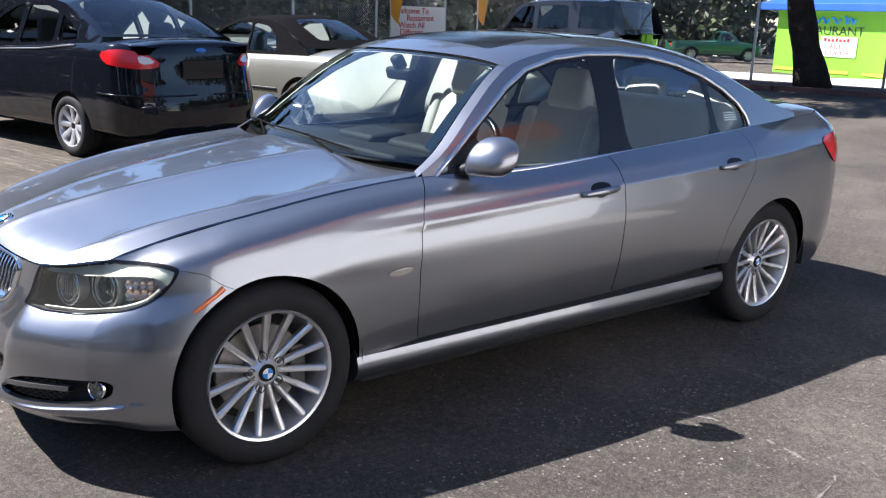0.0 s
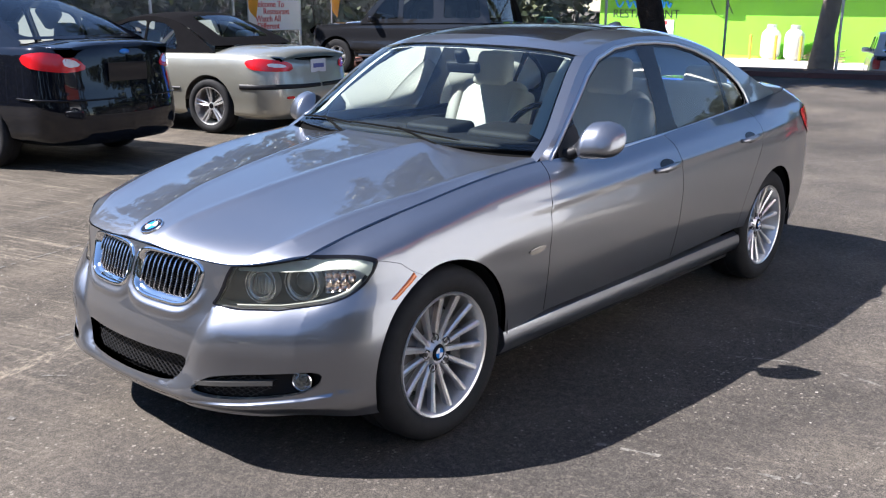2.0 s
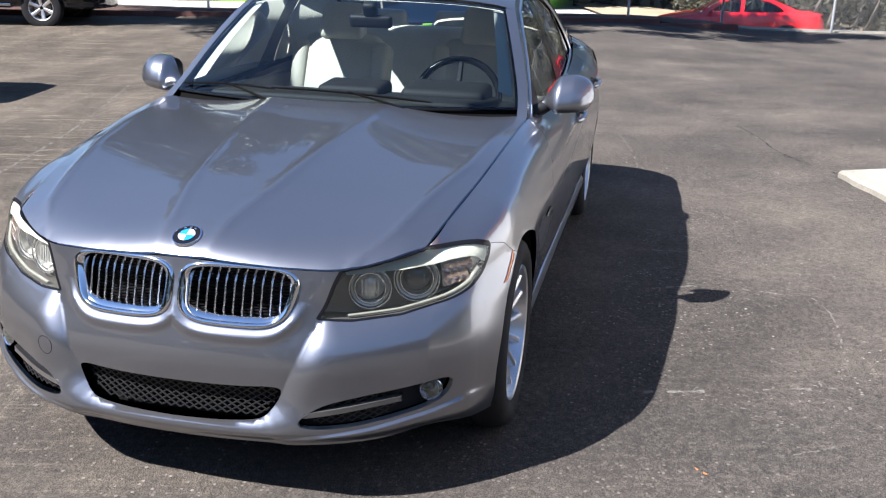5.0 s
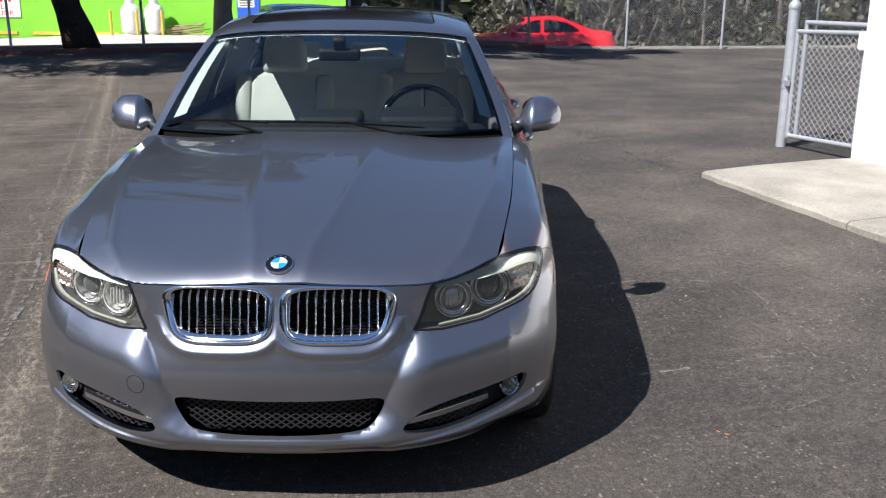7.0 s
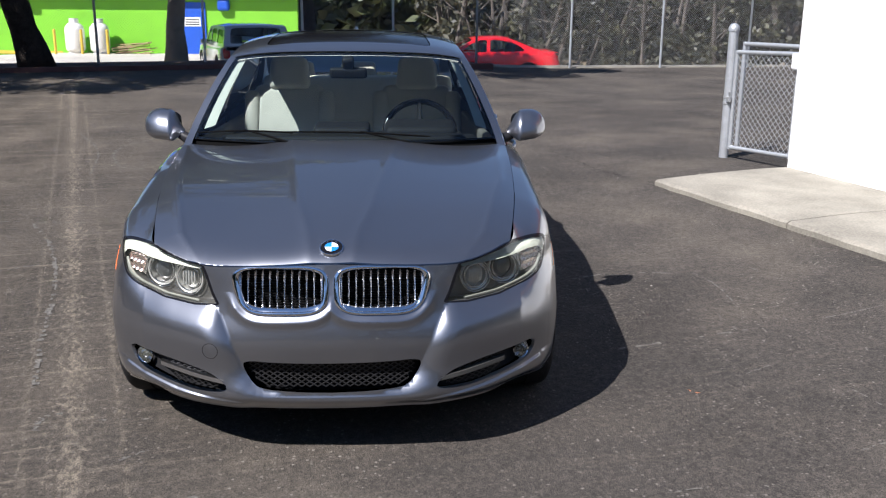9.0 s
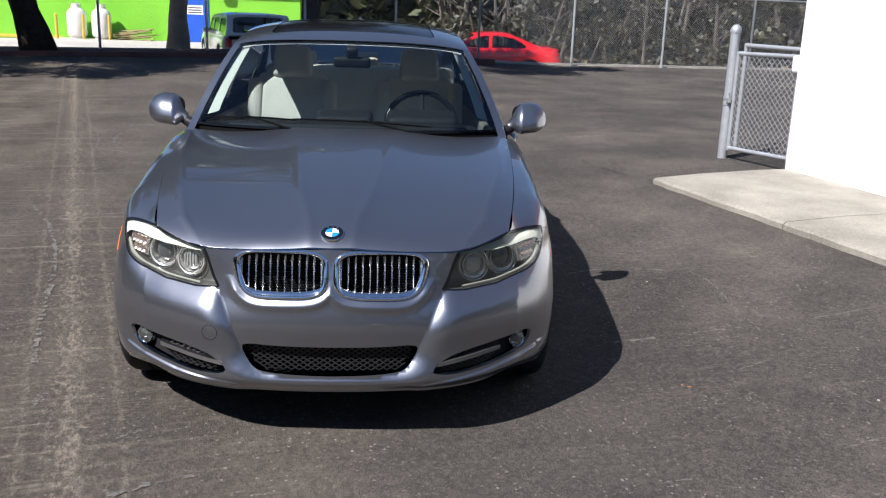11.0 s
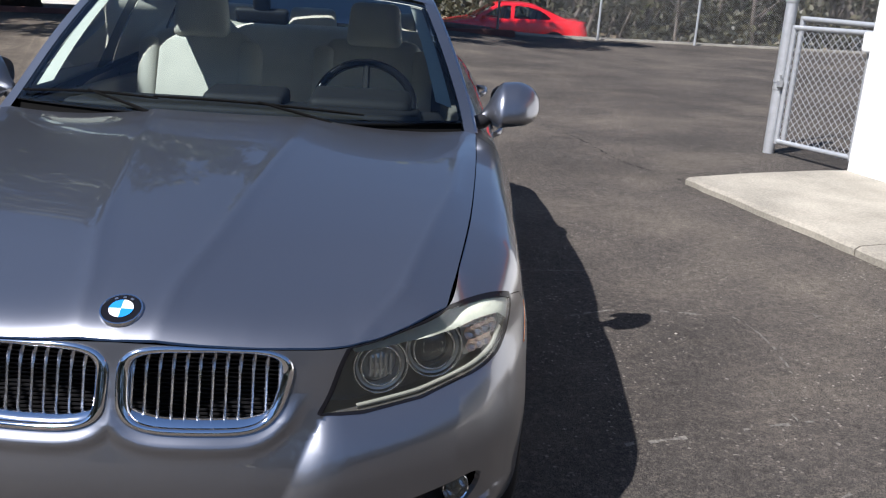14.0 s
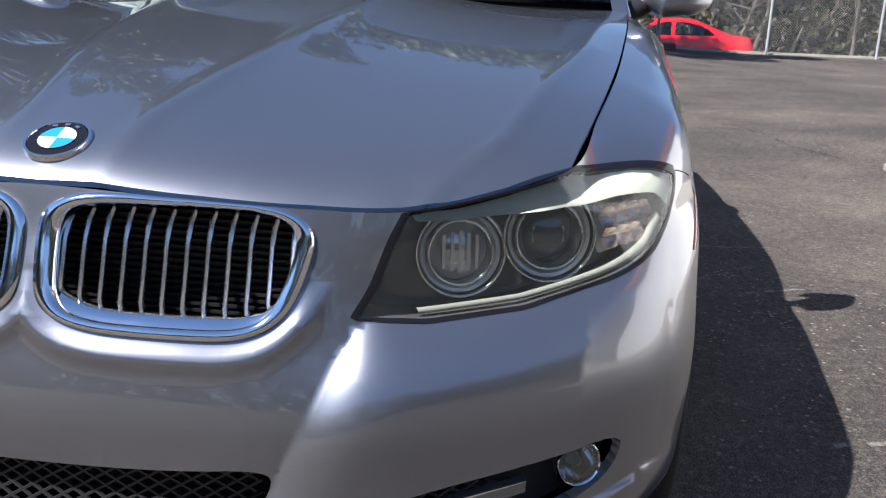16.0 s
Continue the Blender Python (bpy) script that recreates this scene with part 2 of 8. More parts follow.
# loose chips of stone, thicker in some places than in others
chips = am.node("ShaderNodeTexVoronoi", Scale=62.0)
am.link(am.coords(), chips.inputs["Vector"])
chip_pick = am.ramp(chips.outputs["Color"], [(0.76, (0, 0, 0)), (0.80, (1, 1, 1))])
chip_dot = am.ramp(chips.outputs["Distance"], [(0.28, (1, 1, 1)), (0.40, (0, 0, 0))])
chip_where = am.ramp(lot_noise(1.6, 6, 0.7, (1, 1, 1)), [(0.42, (0.15, 0.15, 0.15)), (0.62, (1, 1, 1))])
base = am.mix(am.mix(1.0, am.mix(1.0, chip_pick, chip_dot, "MULTIPLY"), chip_where, "MULTIPLY"), base, (0.27, 0.245, 0.21))
# sparse pale grains
specks = am.ramp(am.noise(34, 2, 0.5), [(0.735, (0, 0, 0)), (0.755, (1, 1, 1))])
base = am.mix(am.mix(1.0, specks, (0.6, 0.6, 0.6), "MULTIPLY"), base, (0.30, 0.28, 0.25))
am.colour(base)
am.rough(grit, 0.62, 0.9)
am.bump(am.mix(0.4, grit, am.noise(60, 4)), 0.8, 0.012)
asphalt = am.m

ground = tagged(sheet("ground", axis(-900, 900, -12, 45, 0.75, 14), axis(-900, 900, -20, 30, 0.75, 14), ground_z, asphalt), "dark worn asphalt of a gently sloping parking lot", "ground", kind="structure")

# ---- concrete apron and white building beside it ----
CONCRETE = grained("pale_concrete", (0.27, 0.25, 0.205), 0.85, 0.38, 2.2, 60, 0.35, dist=0.006)
WHITE_WALL = grained("white_painted_wall", (0.80, 0.80, 0.78), 0.6, 0.04, 1.5, 40, 0.15)
WHITE_TRIM = grained("white_trim_board", (0.80, 0.80, 0.79), 0.45, 0.03, 3, 60, 0.1)
GALV = grained("galvanised_steel", (0.52, 0.54, 0.56), 0.42, 0.12, 15, 120, 0.1, metal=0.6)
GALV_DULL = grained("weathered_steel", (0.40, 0.41, 0.42), 0.5, 0.15, 15, 120, 0.1, metal=0.5)

CORNER = Vector((4.16, -2.53, 0))
apron = empty("apron", (0, 0, 0), "pale cracked concrete apron with a worn edge", "pavement", kind="structure")
rng = random.Random(4)
for n, (a0, a1) in enumerate(((0, 1.78), (1.79, 3.9), (3.91, 6.4))):
    bm = bmesh.new()
    cols = []
    k = 14
    for i in range(k + 1):
        a = a0 + (a1 - a0) * i / k
        row = []
        j0 = 0.02 * rng.random() if 0 < i < k else 0.012
        for b, z in ((j0, -0.10), (j0 - 0.005, 0.035), (j0 + 0.022, 0.052), (0.5, 0.058), (1.1, 0.06), (1.53, 0.06)):
            p = CORNER - E1 * a - E2 * b
            row.append(bm.verts.new((p.x, p.y, ground_z(p.x, p.y) + z + 0.002 * rng.random())))
        cols.append(row)
    for c, d in zip(cols, cols[1:]):
        for j in range(5):
            bm.faces.new((c[j], c[j + 1], d[j + 1], d[j]))
    bm.faces.new(cols[0])
    bm.faces.new(cols[-1][::-1])
    part("slab", bm, CONCRETE, apron)

wall_o = CORNER - E2 * 1.38
white_building = empty("building", (0, 0, 0), "white painted single-storey building", "building", kind="structure")


def wall_box(name, a0, a1, b0, b1, z0, z1, mat, parent, bevel=0.0):
    c = wall_o - E1 * (0.5 * (a0 + a1)) - E2 * (0.5 * (b0 + b1))
    bm = box((a1 - a0, abs(b1 - b0), z1 - z0), (c.x, c.y, 0.5 * (z0 + z1)), (0, 0, 14.5))
    return part(name, bm, mat, parent, bevel=bevel)


ROOF_RED = grained("red_metal_fascia", (0.30, 0.05, 0.03), 0.45, 0.15, 2.0, 60, 0.1)
B_LEN = 5.4
wall_box("wall_side", 0.02, B_LEN, 0.03, 0.22, 0.0, 2.9, WHITE_WALL, white_building)
wall_box("wall_end", 0.02, 0.22, 0.22, 8.0, 0.0, 2.9, WHITE_WALL, white_building)
wall_box("wall_end", B_LEN - 0.2, B_LEN, 0.22, 8.0, 0.0, 2.9, WHITE_WALL, white_building)
wall_box("roof", -0.28, B_LEN + 0.28, -0.28, 8.2, 2.9, 3.0, WHITE_TRIM, white_building)
wall_box("fascia", -0.31, B_LEN + 0.31, -0.34, -0.28, 2.88, 3.28, ROOF_RED, white_building, 0.01)
wall_box("fascia", -0.34, -0.28, -0.28, 8.2, 2.88, 3.28, ROOF_RED, white_building, 0.01)
wall_box("fascia", B_LEN + 0.28, B_LEN + 0.34, -0.28, 8.2, 2.88, 3.28, ROOF_RED, white_building, 0.01)
wall_box("corner_board", 0.0, 0.17, 0.0, 0.03, 0.13, 2.88, WHITE_TRIM, white_building, 0.004)
wall_box("base_board", 0.17, B_LEN, 0.005, 0.03, 0.10, 0.155, WHITE_TRIM, white_building, 0.004)
for k in range(1, 4):
    wall_box("wall_batten", 0.17 + 1.25 * k - 0.02, 0.17 + 1.25 * k + 0.02, 0.018, 0.03, 0.155, 2.88, WHITE_TRIM, white_building)
wall_box("wall_hood", -0.16, 0.03, 0.05, 0.30, 1.02, 1.17, WHITE_TRIM, white_building, 0.02)


# ---- chain-link ----
def chain_mesh(a, b, height, z0f, pitch=0.062, r=0.0026, lift=0.03):
    """Crossing wires between two posts, following the ground."""
    a, b = Vector(a), Vector(b)
    length = (b - a).length
    d = (b - a) / length
    nrm = Vector((-d.y, d.x, 0))
    vs, fs = [], []
    run = height
    for sgn in (1, -1):
        c = -run
        while c < length:
            lo, hi = (c, c + run) if sgn > 0 else (c + run, c)
            # clip to the panel
            if sgn > 0:
                t0, t1 = max(0, -c / run), min(1, (length - c) / run)
            else:
                t0, t1 = max(0, (c + run - length) / run), min(1, (c + run) / run)
            if t1 - t0 > 0.02:
                pts = []
                for t in (t0, t1):
                    s = lo + (hi - lo) * t
                    p = a + d * s + nrm * (0.002 * sgn)
                    pts.append(Vector((p.x, p.y, z0f(p.x, p.y) + lift + height * t)))
                k = len(vs)
                for p in pts:
                    vs += [p + nrm * r, p - nrm * r * 0.5 + d * r, p - nrm * r * 0.5 - d * r]
                fs += [(k, k + 1, k + 4, k + 3), (k + 1, k + 2, k + 5, k + 4), (k + 2, k, k + 3, k + 5)]
            c += pitch
    return vs, fs


def chain_fence(name, pts, height, label, spacing=2.6, wire=0.0026):
    root = empty(name, (0, 0, 0), label, "fence", kind="structure")
    vs, fs = [], []
    for a, b in zip(pts, pts[1:]):
        a, b = Vector((*a, 0)), Vector((*b, 0))
        n = max(1, round((b - a).length / spacing))
        v, f = chain_mesh(a, b, height, ground_z, r=wire)
        fs += [tuple(i + len(vs) for i in q) for q in f]
        vs += v
        for k in range(n + 1):
            p = a.lerp(b, k / n)
            z = ground_z(p.x, p.y)
            bm = bmesh.new()
            add_rod(bm, (p.x, p.y, z - 0.1), (p.x, p.y, z + height + 0.06), 0.030, None, 8)
            add_lathe(bm, [(0.034, 0), (0.034, 0.02), (0.02, 0.045), (0, 0.05)], 8, Matrix.Translation((p.x, p.y, z + height + 0.05)))
            part("fence_post", bm, GALV, root)
            if k < n:
                q = a.lerp(b, (k + 1) / n)
                bm = bmesh.new()
                add_rod(bm, (p.x, p.y, z + height + 0.02), (q.x, q.y, ground_z(q.x, q.y) + height + 0.02), 0.021, None, 6)
                part("fence_rail", bm, GALV, root)
    ob = mesh_object("chain_mesh", vs, fs, GALV_DULL, root)
    ob["kind"] = "stuff"
    return root


NORTH = [tuple(lot(a, 12.0)[:2]) for a in (-14.0, 4.0, 17.2)]
EAST = [tuple(lot(17.2, 12.0)[:2]), (17.2, 6.07), (20.5, -2.5), (21.4, -10.0), (22.0, -16.0)]
chain_fence("fence_north", NORTH, 1.83, "grey chain-link fence on steel posts")
chain_fence("fence_east", EAST[:3], 1.83, "thin chain-link fence between the planting strip and the street", wire=0.0014)
chain_fence("fence_south", EAST[2:], 1.83, "grey chain-link fence on steel posts beside the street")

# gate by the white building
gate = empty("chain_gate", (0, 0, 0), "galvanised chain-link gate on a stout post beside the white wall", "gate")
gp = Vector((5.47, -3.62, 0.12))
ge = Vector((4.66, -3.95, 0.14))
bm = bmesh.new()
add_rod(bm, gp - Vector((0, 0, 0.1)), gp + Vector((0, 0, 1.24)), 0.047, None, 16)
add_lathe(bm, [(0.054, 0), (0.056, 0.02), (0.05, 0.045), (0.03, 0.07), (0, 0.08)], 16, Matrix.Translation(gp + Vector((0, 0, 1.22))))
part("gate_post", bm, GALV, gate, smooth=True, auto=40)
gd = (ge - gp).normalized()
for z in (0.08, 1.02):
    bm = bmesh.new()
    add_rod(bm, gp + gd * 0.07 + Vector((0, 0, z)), ge + Vector((0, 0, z)), 0.021, None, 10)
    part("gate_rail", bm, GALV, gate, smooth=True, auto=40)
for q in (gp + gd * 0.075, ge):
    bm = bmesh.new()
    add_rod(bm, q + Vector((0, 0, 0.06)), q + Vector((0, 0, 1.04)), 0.021, None, 10)
    part("gate_upright", bm, GALV, gate, smooth=True, auto=40)
for z in (0.52, 0.58):
    bm = bmesh.new()
    add_lathe(bm, [(0.049, -0.012), (0.053, -0.012), (0.053, 0.012), (0.049, 0.012)], 14, Matrix.Translation(gp + Vector((0, 0, z))))
    part("hinge_band", bm, GALV_DULL, gate)
bm = bmesh.new()
add_box(bm, (0.05, 0.035, 0.05), tuple(gp + Vector((-0.06, 0.02, 0.56))))
add_tube(bm, [gp + Vector((-0.05, 0.02, 0.58)), gp + Vector((-0.07, 0.02, 0.63)), gp + Vector((-0.02, 0.02, 0.63))], 0.006, 6)
part("padlock", bm, GALV_DULL, gate)
vs, fs = chain_mesh(gp + gd * 0.08, ge, 0.95, lambda x, y: 0.13, 0.066, 0.0034, 0.06)
part_mesh = mesh_object("gate_mesh", vs, fs, GALV, gate)
part_mesh["kind"] = "stuff"
rail = empty("pipe_rail", (0, 0, 0), "horizontal steel pipe behind the gate", "rail")
bm = bmesh.new()
add_rod(bm, (6.0, -3.95, 1.20), (5.0, -4.35, 1.20), 0.024, None, 10)
part("pipe", bm, GALV, rail, smooth=True, auto=40)
bm = bmesh.new()
add_rod(bm, (6.0, -3.95, 0.0), (6.0, -3.95, 1.22), 0.024, None, 10)
part("pipe_leg", bm, GALV, rail, smooth=True, auto=40)

# ---- smooth sheets and panels cut from them ----
def hermite(knots, pts, t):
    """A smooth curve through pts (n, ...) at the knots, at the values t."""
    knots, pts, t = np.asarray(knots, float), np.asarray(pts, float), np.asarray(t, float)
    h = np.diff(knots)
    d = np.diff(pts, axis=0) / h.reshape(-1, *[1] * (pts.ndim - 1))
    m = np.empty_like(pts)
    m[0], m[-1] = d[0], d[-1]
    w = (h[1:] / (h[1:] + h[:-1])).reshape(-1, *[1] * (pts.ndim - 1))
    m[1:-1] = w * d[:-1] + (1 - w) * d[1:]
    i = np.clip(np.searchsorted(knots, t, side="right") - 1, 0, len(h) - 1)
    s = (t - knots[i]) / h[i]
    ex = [1] * (pts.ndim - 1)
    s, hh = s.reshape((*np.shape(s), *ex)), np.reshape(h[i], (*np.shape(i), *ex))
    return (1 + 2 * s) * (1 - s) ** 2 * pts[i] + s * (1 - s) ** 2 * hh * m[i] + s * s * (3 - 2 * s) * pts[i + 1] + s * s * (s - 1) * hh * m[i + 1]


def curve1(pairs, t):
    xs, ys = zip(*pairs)
    t = np.asarray(t, float)
    return hermite(xs, ys, np.clip(t, xs[0], xs[-1]))


class Net:
    """A smooth sheet through a net of places: stations one way, rows the other. mirror: the first station lies on y = 0 and the sheet goes on beyond it."""

    def __init__(self, net, mirror=False, bulge=None):
        net = np.array(net, float)
        if mirror:
            net = np.concatenate([net[1:3][::-1] * (1, -1, 1), net])
        du = np.linalg.norm(np.diff(net, axis=0), axis=2).mean(1)
        dv = np.linalg.norm(np.diff(net, axis=1), axis=2).mean(0)
        self.u, self.v = np.r_[0, np.cumsum(du)], np.r_[0, np.cumsum(dv)]
        if mirror:
            self.u -= self.u[2]
        self.net, self.bulge = net, bulge
        gu, gv = np.meshgrid(np.linspace(0, self.u[-1], 500), np.linspace(0, self.v[-1], 120), indexing="ij")
        self.guv = np.stack([gu, gv], -1).reshape(-1, 2)
        self.gp = self.at(self.guv)

    def raw(self, uv):
        uv = np.asarray(uv, float).reshape(-1, 2)
        rows = hermite(self.u, self.net, np.clip(uv[:, 0], self.u[0], self.u[-1]))
        out = np.empty((len(uv), 3))
        v = np.clip(uv[:, 1], 0, self.v[-1])
        h = np.diff(self.v)
        i = np.clip(np.searchsorted(self.v, v, side="right") - 1, 0, len(h) - 1)
        d = np.diff(rows, axis=1) / h[None, :, None]
        m = np.empty_like(rows)
        m[:, 0], m[:, -1] = d[:, 0], d[:, -1]
        w = (h[1:] / (h[1:] + h[:-1]))[None, :, None]
        m[:, 1:-1] = w * d[:, :-1] + (1 - w) * d[:, 1:]
        k = np.arange(len(uv))
        s, hh = ((v - self.v[i]) / h[i])[:, None], h[i][:, None]
        out = (1 + 2 * s) * (1 - s) ** 2 * rows[k, i] + s * (1 - s) ** 2 * hh * m[k, i] + s * s * (3 - 2 * s) * rows[k, i + 1] + s * s * (s - 1) * hh * m[k, i + 1]
        return out

    def at(self, uv):
        p = self.raw(uv)
        return self.bulge(p) if self.bulge else p

    def near(self, *places):
        """The sheet's own coordinates nearest to places."""
        out = []
        for p in places:
            k = int(((self.gp - p) ** 2).sum(1).argmin())
            uv = self.guv[k].copy()
            for _ in range(4):
                b = self.at([uv, uv + (1e-3, 0), uv + (0, 1e-3)])
                j = np.stack([(b[1] - b[0]) / 1e-3, (b[2] - b[0]) / 1e-3], 1)
                uv += np.clip(np.linalg.lstsq(j, np.asarray(p) - b[0], rcond=None)[0], -0.01, 0.01)
                uv = np.clip(uv, (0, 0), (self.u[-1], self.v[-1]))
            out.append(tuple(uv))
        return out


def normals_of(at, uv, flip=1.0):
    uv = np.asarray(uv, float)
    e = 2e-3
    n = np.cross(at(uv + (e, 0)) - at(uv - (e, 0)), at(uv + (0, e)) - at(uv - (0, e)))
    return flip * n / np.maximum(np.linalg.norm(n, axis=1, keepdims=True), 1e-9)


def inside(poly, pts):
    poly, pts = np.asarray(poly, float), np.asarray(pts, float)
    x, y = pts[:, 0], pts[:, 1]
    odd = np.zeros(len(pts), bool)
    for (x0, y0), (x1, y1) in zip(poly, np.roll(poly, -1, 0)):
        if y0 != y1:
            odd ^= ((y0 > y) != (y1 > y)) & (x < (x1 - x0) * (y - y0) / (y1 - y0) + x0)
    return odd


def dense(poly, step, closed=True):
    poly = [np.asarray(p, float) for p in poly]
    out = []
    for a, b in zip(poly, poly[1:] + poly[:1] if closed else poly[1:]):
        n = max(1, int(math.ceil(np.linalg.norm(b - a) / step)))
        out += [a + (b - a) * k / n for k in range(n)]
    if not closed:
        out.append(poly[-1])
    return np.array(out)


def rounded(poly, times=3, closed=True):
    """Corner cutting."""
    p = np.asarray(poly, float)
    for _ in range(times):
        q = np.roll(p, -1, 0) if closed else p[1:]
        a = p if closed else p[:-1]
        cut = np.stack([0.75 * a + 0.25 * q, 0.25 * a + 0.75 * q], 1).reshape(-1, p.shape[1])
        p = cut if closed else np.concatenate([p[:1], cut, p[-1:]])
    return p


def inset(poly, g):
    """Moves a closed outline inwards by g."""
    p = np.asarray(poly, float)
    area = 0.5 * (p[:, 0] * np.roll(p[:, 1], -1) - np.roll(p[:, 0], -1) * p[:, 1]).sum()
    t = np.roll(p, -1, 0) - np.roll(p, 1, 0)
    t /= np.maximum(np.linalg.norm(t, axis=1, keepdims=True), 1e-9)
    return p + g * np.sign(area) * np.stack([-t[:, 1], t[:, 0]], 1)


def cut_sheet(at, outline, holes=(), step=0.03, gap=0.0, rim=0.0, flip=1.0, edge=None, hole_rim=None, seam=False, lines=()):
    """Triangles of the sheet at(uv) inside an outline and outside holes: places, faces and normals. rim: the depth to which the edges turn in; seam: none along y = 0; lines: creases that edges must follow."""
    from mathutils.geometry import delaunay_2d_cdt
    edge = edge or step
    loops = [inset(dense(outline, edge), gap)] + [dense(h, edge) for h in holes]
    pts, edges = [], []
    for l in loops:
        k = len(pts)
        pts += [tuple(p) for p in l]
        edges += [(k + i, k + (i + 1) % len(l)) for i in range(len(l))]
    creases = []
    for l in lines:
        l = dense(l, edge, False)
        ok = inside(loops[0], l)
        for h in loops[1:]:
            ok &= ~inside(h, l)
        creases.append(l[ok])
    for l in creases:
        k = len(pts)
        pts += [tuple(p) for p in l]
        edges += [(k + i, k + i + 1) for i in range(len(l) - 1) if np.linalg.norm(l[i + 1] - l[i]) < 2 * edge]
    lo, hi = loops[0].min(0), loops[0].max(0)
    gx, gy = np.meshgrid(np.arange(lo[0] + step / 2, hi[0], step), np.arange(lo[1] + step / 2, hi[1], step))
    grid = np.stack([gx.ravel(), gy.ravel()], 1)
    keep = inside(loops[0], grid)
    for h in loops[1:]:
        keep &= ~inside(h, grid)
    ring = np.concatenate(loops + [l for l in creases if len(l)])
    grid = grid[keep]
    if len(grid):
        far = np.array([((ring - g) ** 2).sum(1).min() for g in grid])
        grid = grid[far > (0.45 * min(step, edge)) ** 2]
    pts += [tuple(p) for p in grid]
    got = delaunay_2d_cdt([Vector(p) for p in pts], edges, [], 0, 1e-6)
    uv = np.array([tuple(v) for v in got[0]])
    faces = np.array([tuple(f) for f in got[2] if len(f) == 3])
    mid = uv[faces].mean(1)
    keep = inside(loops[0], mid)
    for h in loops[1:]:
        keep &= ~inside(h, mid)
    faces = faces[keep]
    place, nor = at(uv), normals_of(at, uv, flip)
    tri = place[faces]
    wrong = (np.cross(tri[:, 1] - tri[:, 0], tri[:, 2] - tri[:, 0]) * nor[faces[:, 0]]).sum(1) < 0
    faces[wrong] = faces[wrong][:, ::-1]
    verts, norms, fs = list(place), list(nor), [tuple(int(i) for i in f) for f in faces]
    for n, l in enumerate(loops):
        deep = rim if n == 0 else (rim if hole_rim is None else hole_rim)
        if not deep:
            continue
        p, nn = at(l), normals_of(at, l, flip)
        q = p - nn * deep
        t = np.roll(p, -1, 0) - np.roll(p, 1, 0)
        out = np.cross(t, nn)
        out /= np.maximum(np.linalg.norm(out, axis=1, keepdims=True), 1e-9)
        k, m = len(verts), len(l)
        verts += list(p) + list(q)
        centre = p.mean(0)
        for i in range(m):
            j = (i + 1) % m
            if seam and abs(p[i][1]) < 2e-3 and abs(p[j][1]) < 2e-3:
                continue
            fs.append((k + i, k + j, k + m + j, k + m + i))
        norms += list(0.5 * nn + out * 0.5) + list(out)
    norms = np.array(norms)
    norms /= np.maximum(np.linalg.norm(norms, axis=1, keepdims=True), 1e-9)
    return np.array(verts), fs, norms


def mirrored(cut):
    v, f, n = cut
    return v * (1, -1, 1), [tuple(reversed(x)) for x in f], n * (1, -1, 1)


def joined(*cuts):
    vs, fs, ns, k = [], [], [], 0
    for v, f, n in cuts:
        vs.append(v)
        ns.append(n)
        fs += [tuple(i + k for i in x) for x in f]
        k += len(v)
    return np.concatenate(vs), fs, np.concatenate(ns)


def panel(name, cut, material, parent, label=""):
    return mesh_object(name, cut[0], cut[1], material, parent, label, True, cut[2])


def both(name, cut, material, parent, label=""):
    """The same panel on either side of the car."""
    return panel(name, cut, material, parent, label), panel(name, mirrored(cut), material, parent, label)


def flip_y(bm):
    """A mirrored copy of a bmesh."""
    c = bm.copy()
    for v in c.verts:
        v.co.y = -v.co.y
    bmesh.ops.reverse_faces(c, faces=c.faces)
    return c


def part_both(name, bm, material, parent, label="", **kw):
    c = flip_y(bm)
    return part(name, bm, material, parent, label, **kw), part(name, c, material, parent, label, **kw)


def strip_on(at, line, half, lift, flip=1.0, closed=False, thick=0.004):
    """A flat moulding of some width along a line on a sheet, raised by lift."""
    l = np.asarray(line, float)
    t = np.gradient(l, axis=0) if not closed else np.roll(l, -1, 0) - np.roll(l, 1, 0)
    t /= np.maximum(np.linalg.norm(t, axis=1, keepdims=True), 1e-9)
    side = np.stack([-t[:, 1], t[:, 0]], 1)
    n = normals_of(at, l, flip)
    bm = bmesh.new()
    rings = []
    for s, h in ((-1, -thick), (-0.9, lift * 0.7), (0, lift), (0.9, lift * 0.7), (1, -thick)):
        rings.append([bm.verts.new(p) for p in at(l + side * half * s) + n * h])
    m = len(l)
    for a, b in zip(rings, rings[1:]):
        for i in range(m if closed else m - 1):
            j = (i + 1) % m
            bm.faces.new((a[i], a[j], b[j], b[i]))
    return bm

# ---- the grey saloon ----
paint_mat = Mat("grey_metallic_paint", (0.24, 0.25, 0.275), 0.40, 0.9, Coat_Weight=1.0, Coat_Roughness=0.03, Coat_IOR=1.7)
paint_flake = paint_mat.noise(900, 2)
paint_dust = paint_mat.noise(5, 5)
paint_mat.colour(paint_mat.mix(paint_flake, (0.188, 0.196, 0.220), (0.238, 0.250, 0.280)))
paint_mat.rough(paint_dust, 0.30, 0.35)
PAINT = paint_mat.m
BLACK_PLASTIC = grained("black_plastic", (0.018, 0.018, 0.02), 0.45, 0.2, 10, 400, 0.15)
GLOSS_BLACK = plain("gloss_black_trim", (0.008, 0.008, 0.01), 0.16, Specular_IOR_Level=0.25)
CHROME = Mat("chrome", (0.82, 0.83, 0.85), 0.07, 1.0).m
SATIN = Mat("satin_chrome", (0.62, 0.63, 0.65), 0.28, 1.0).m
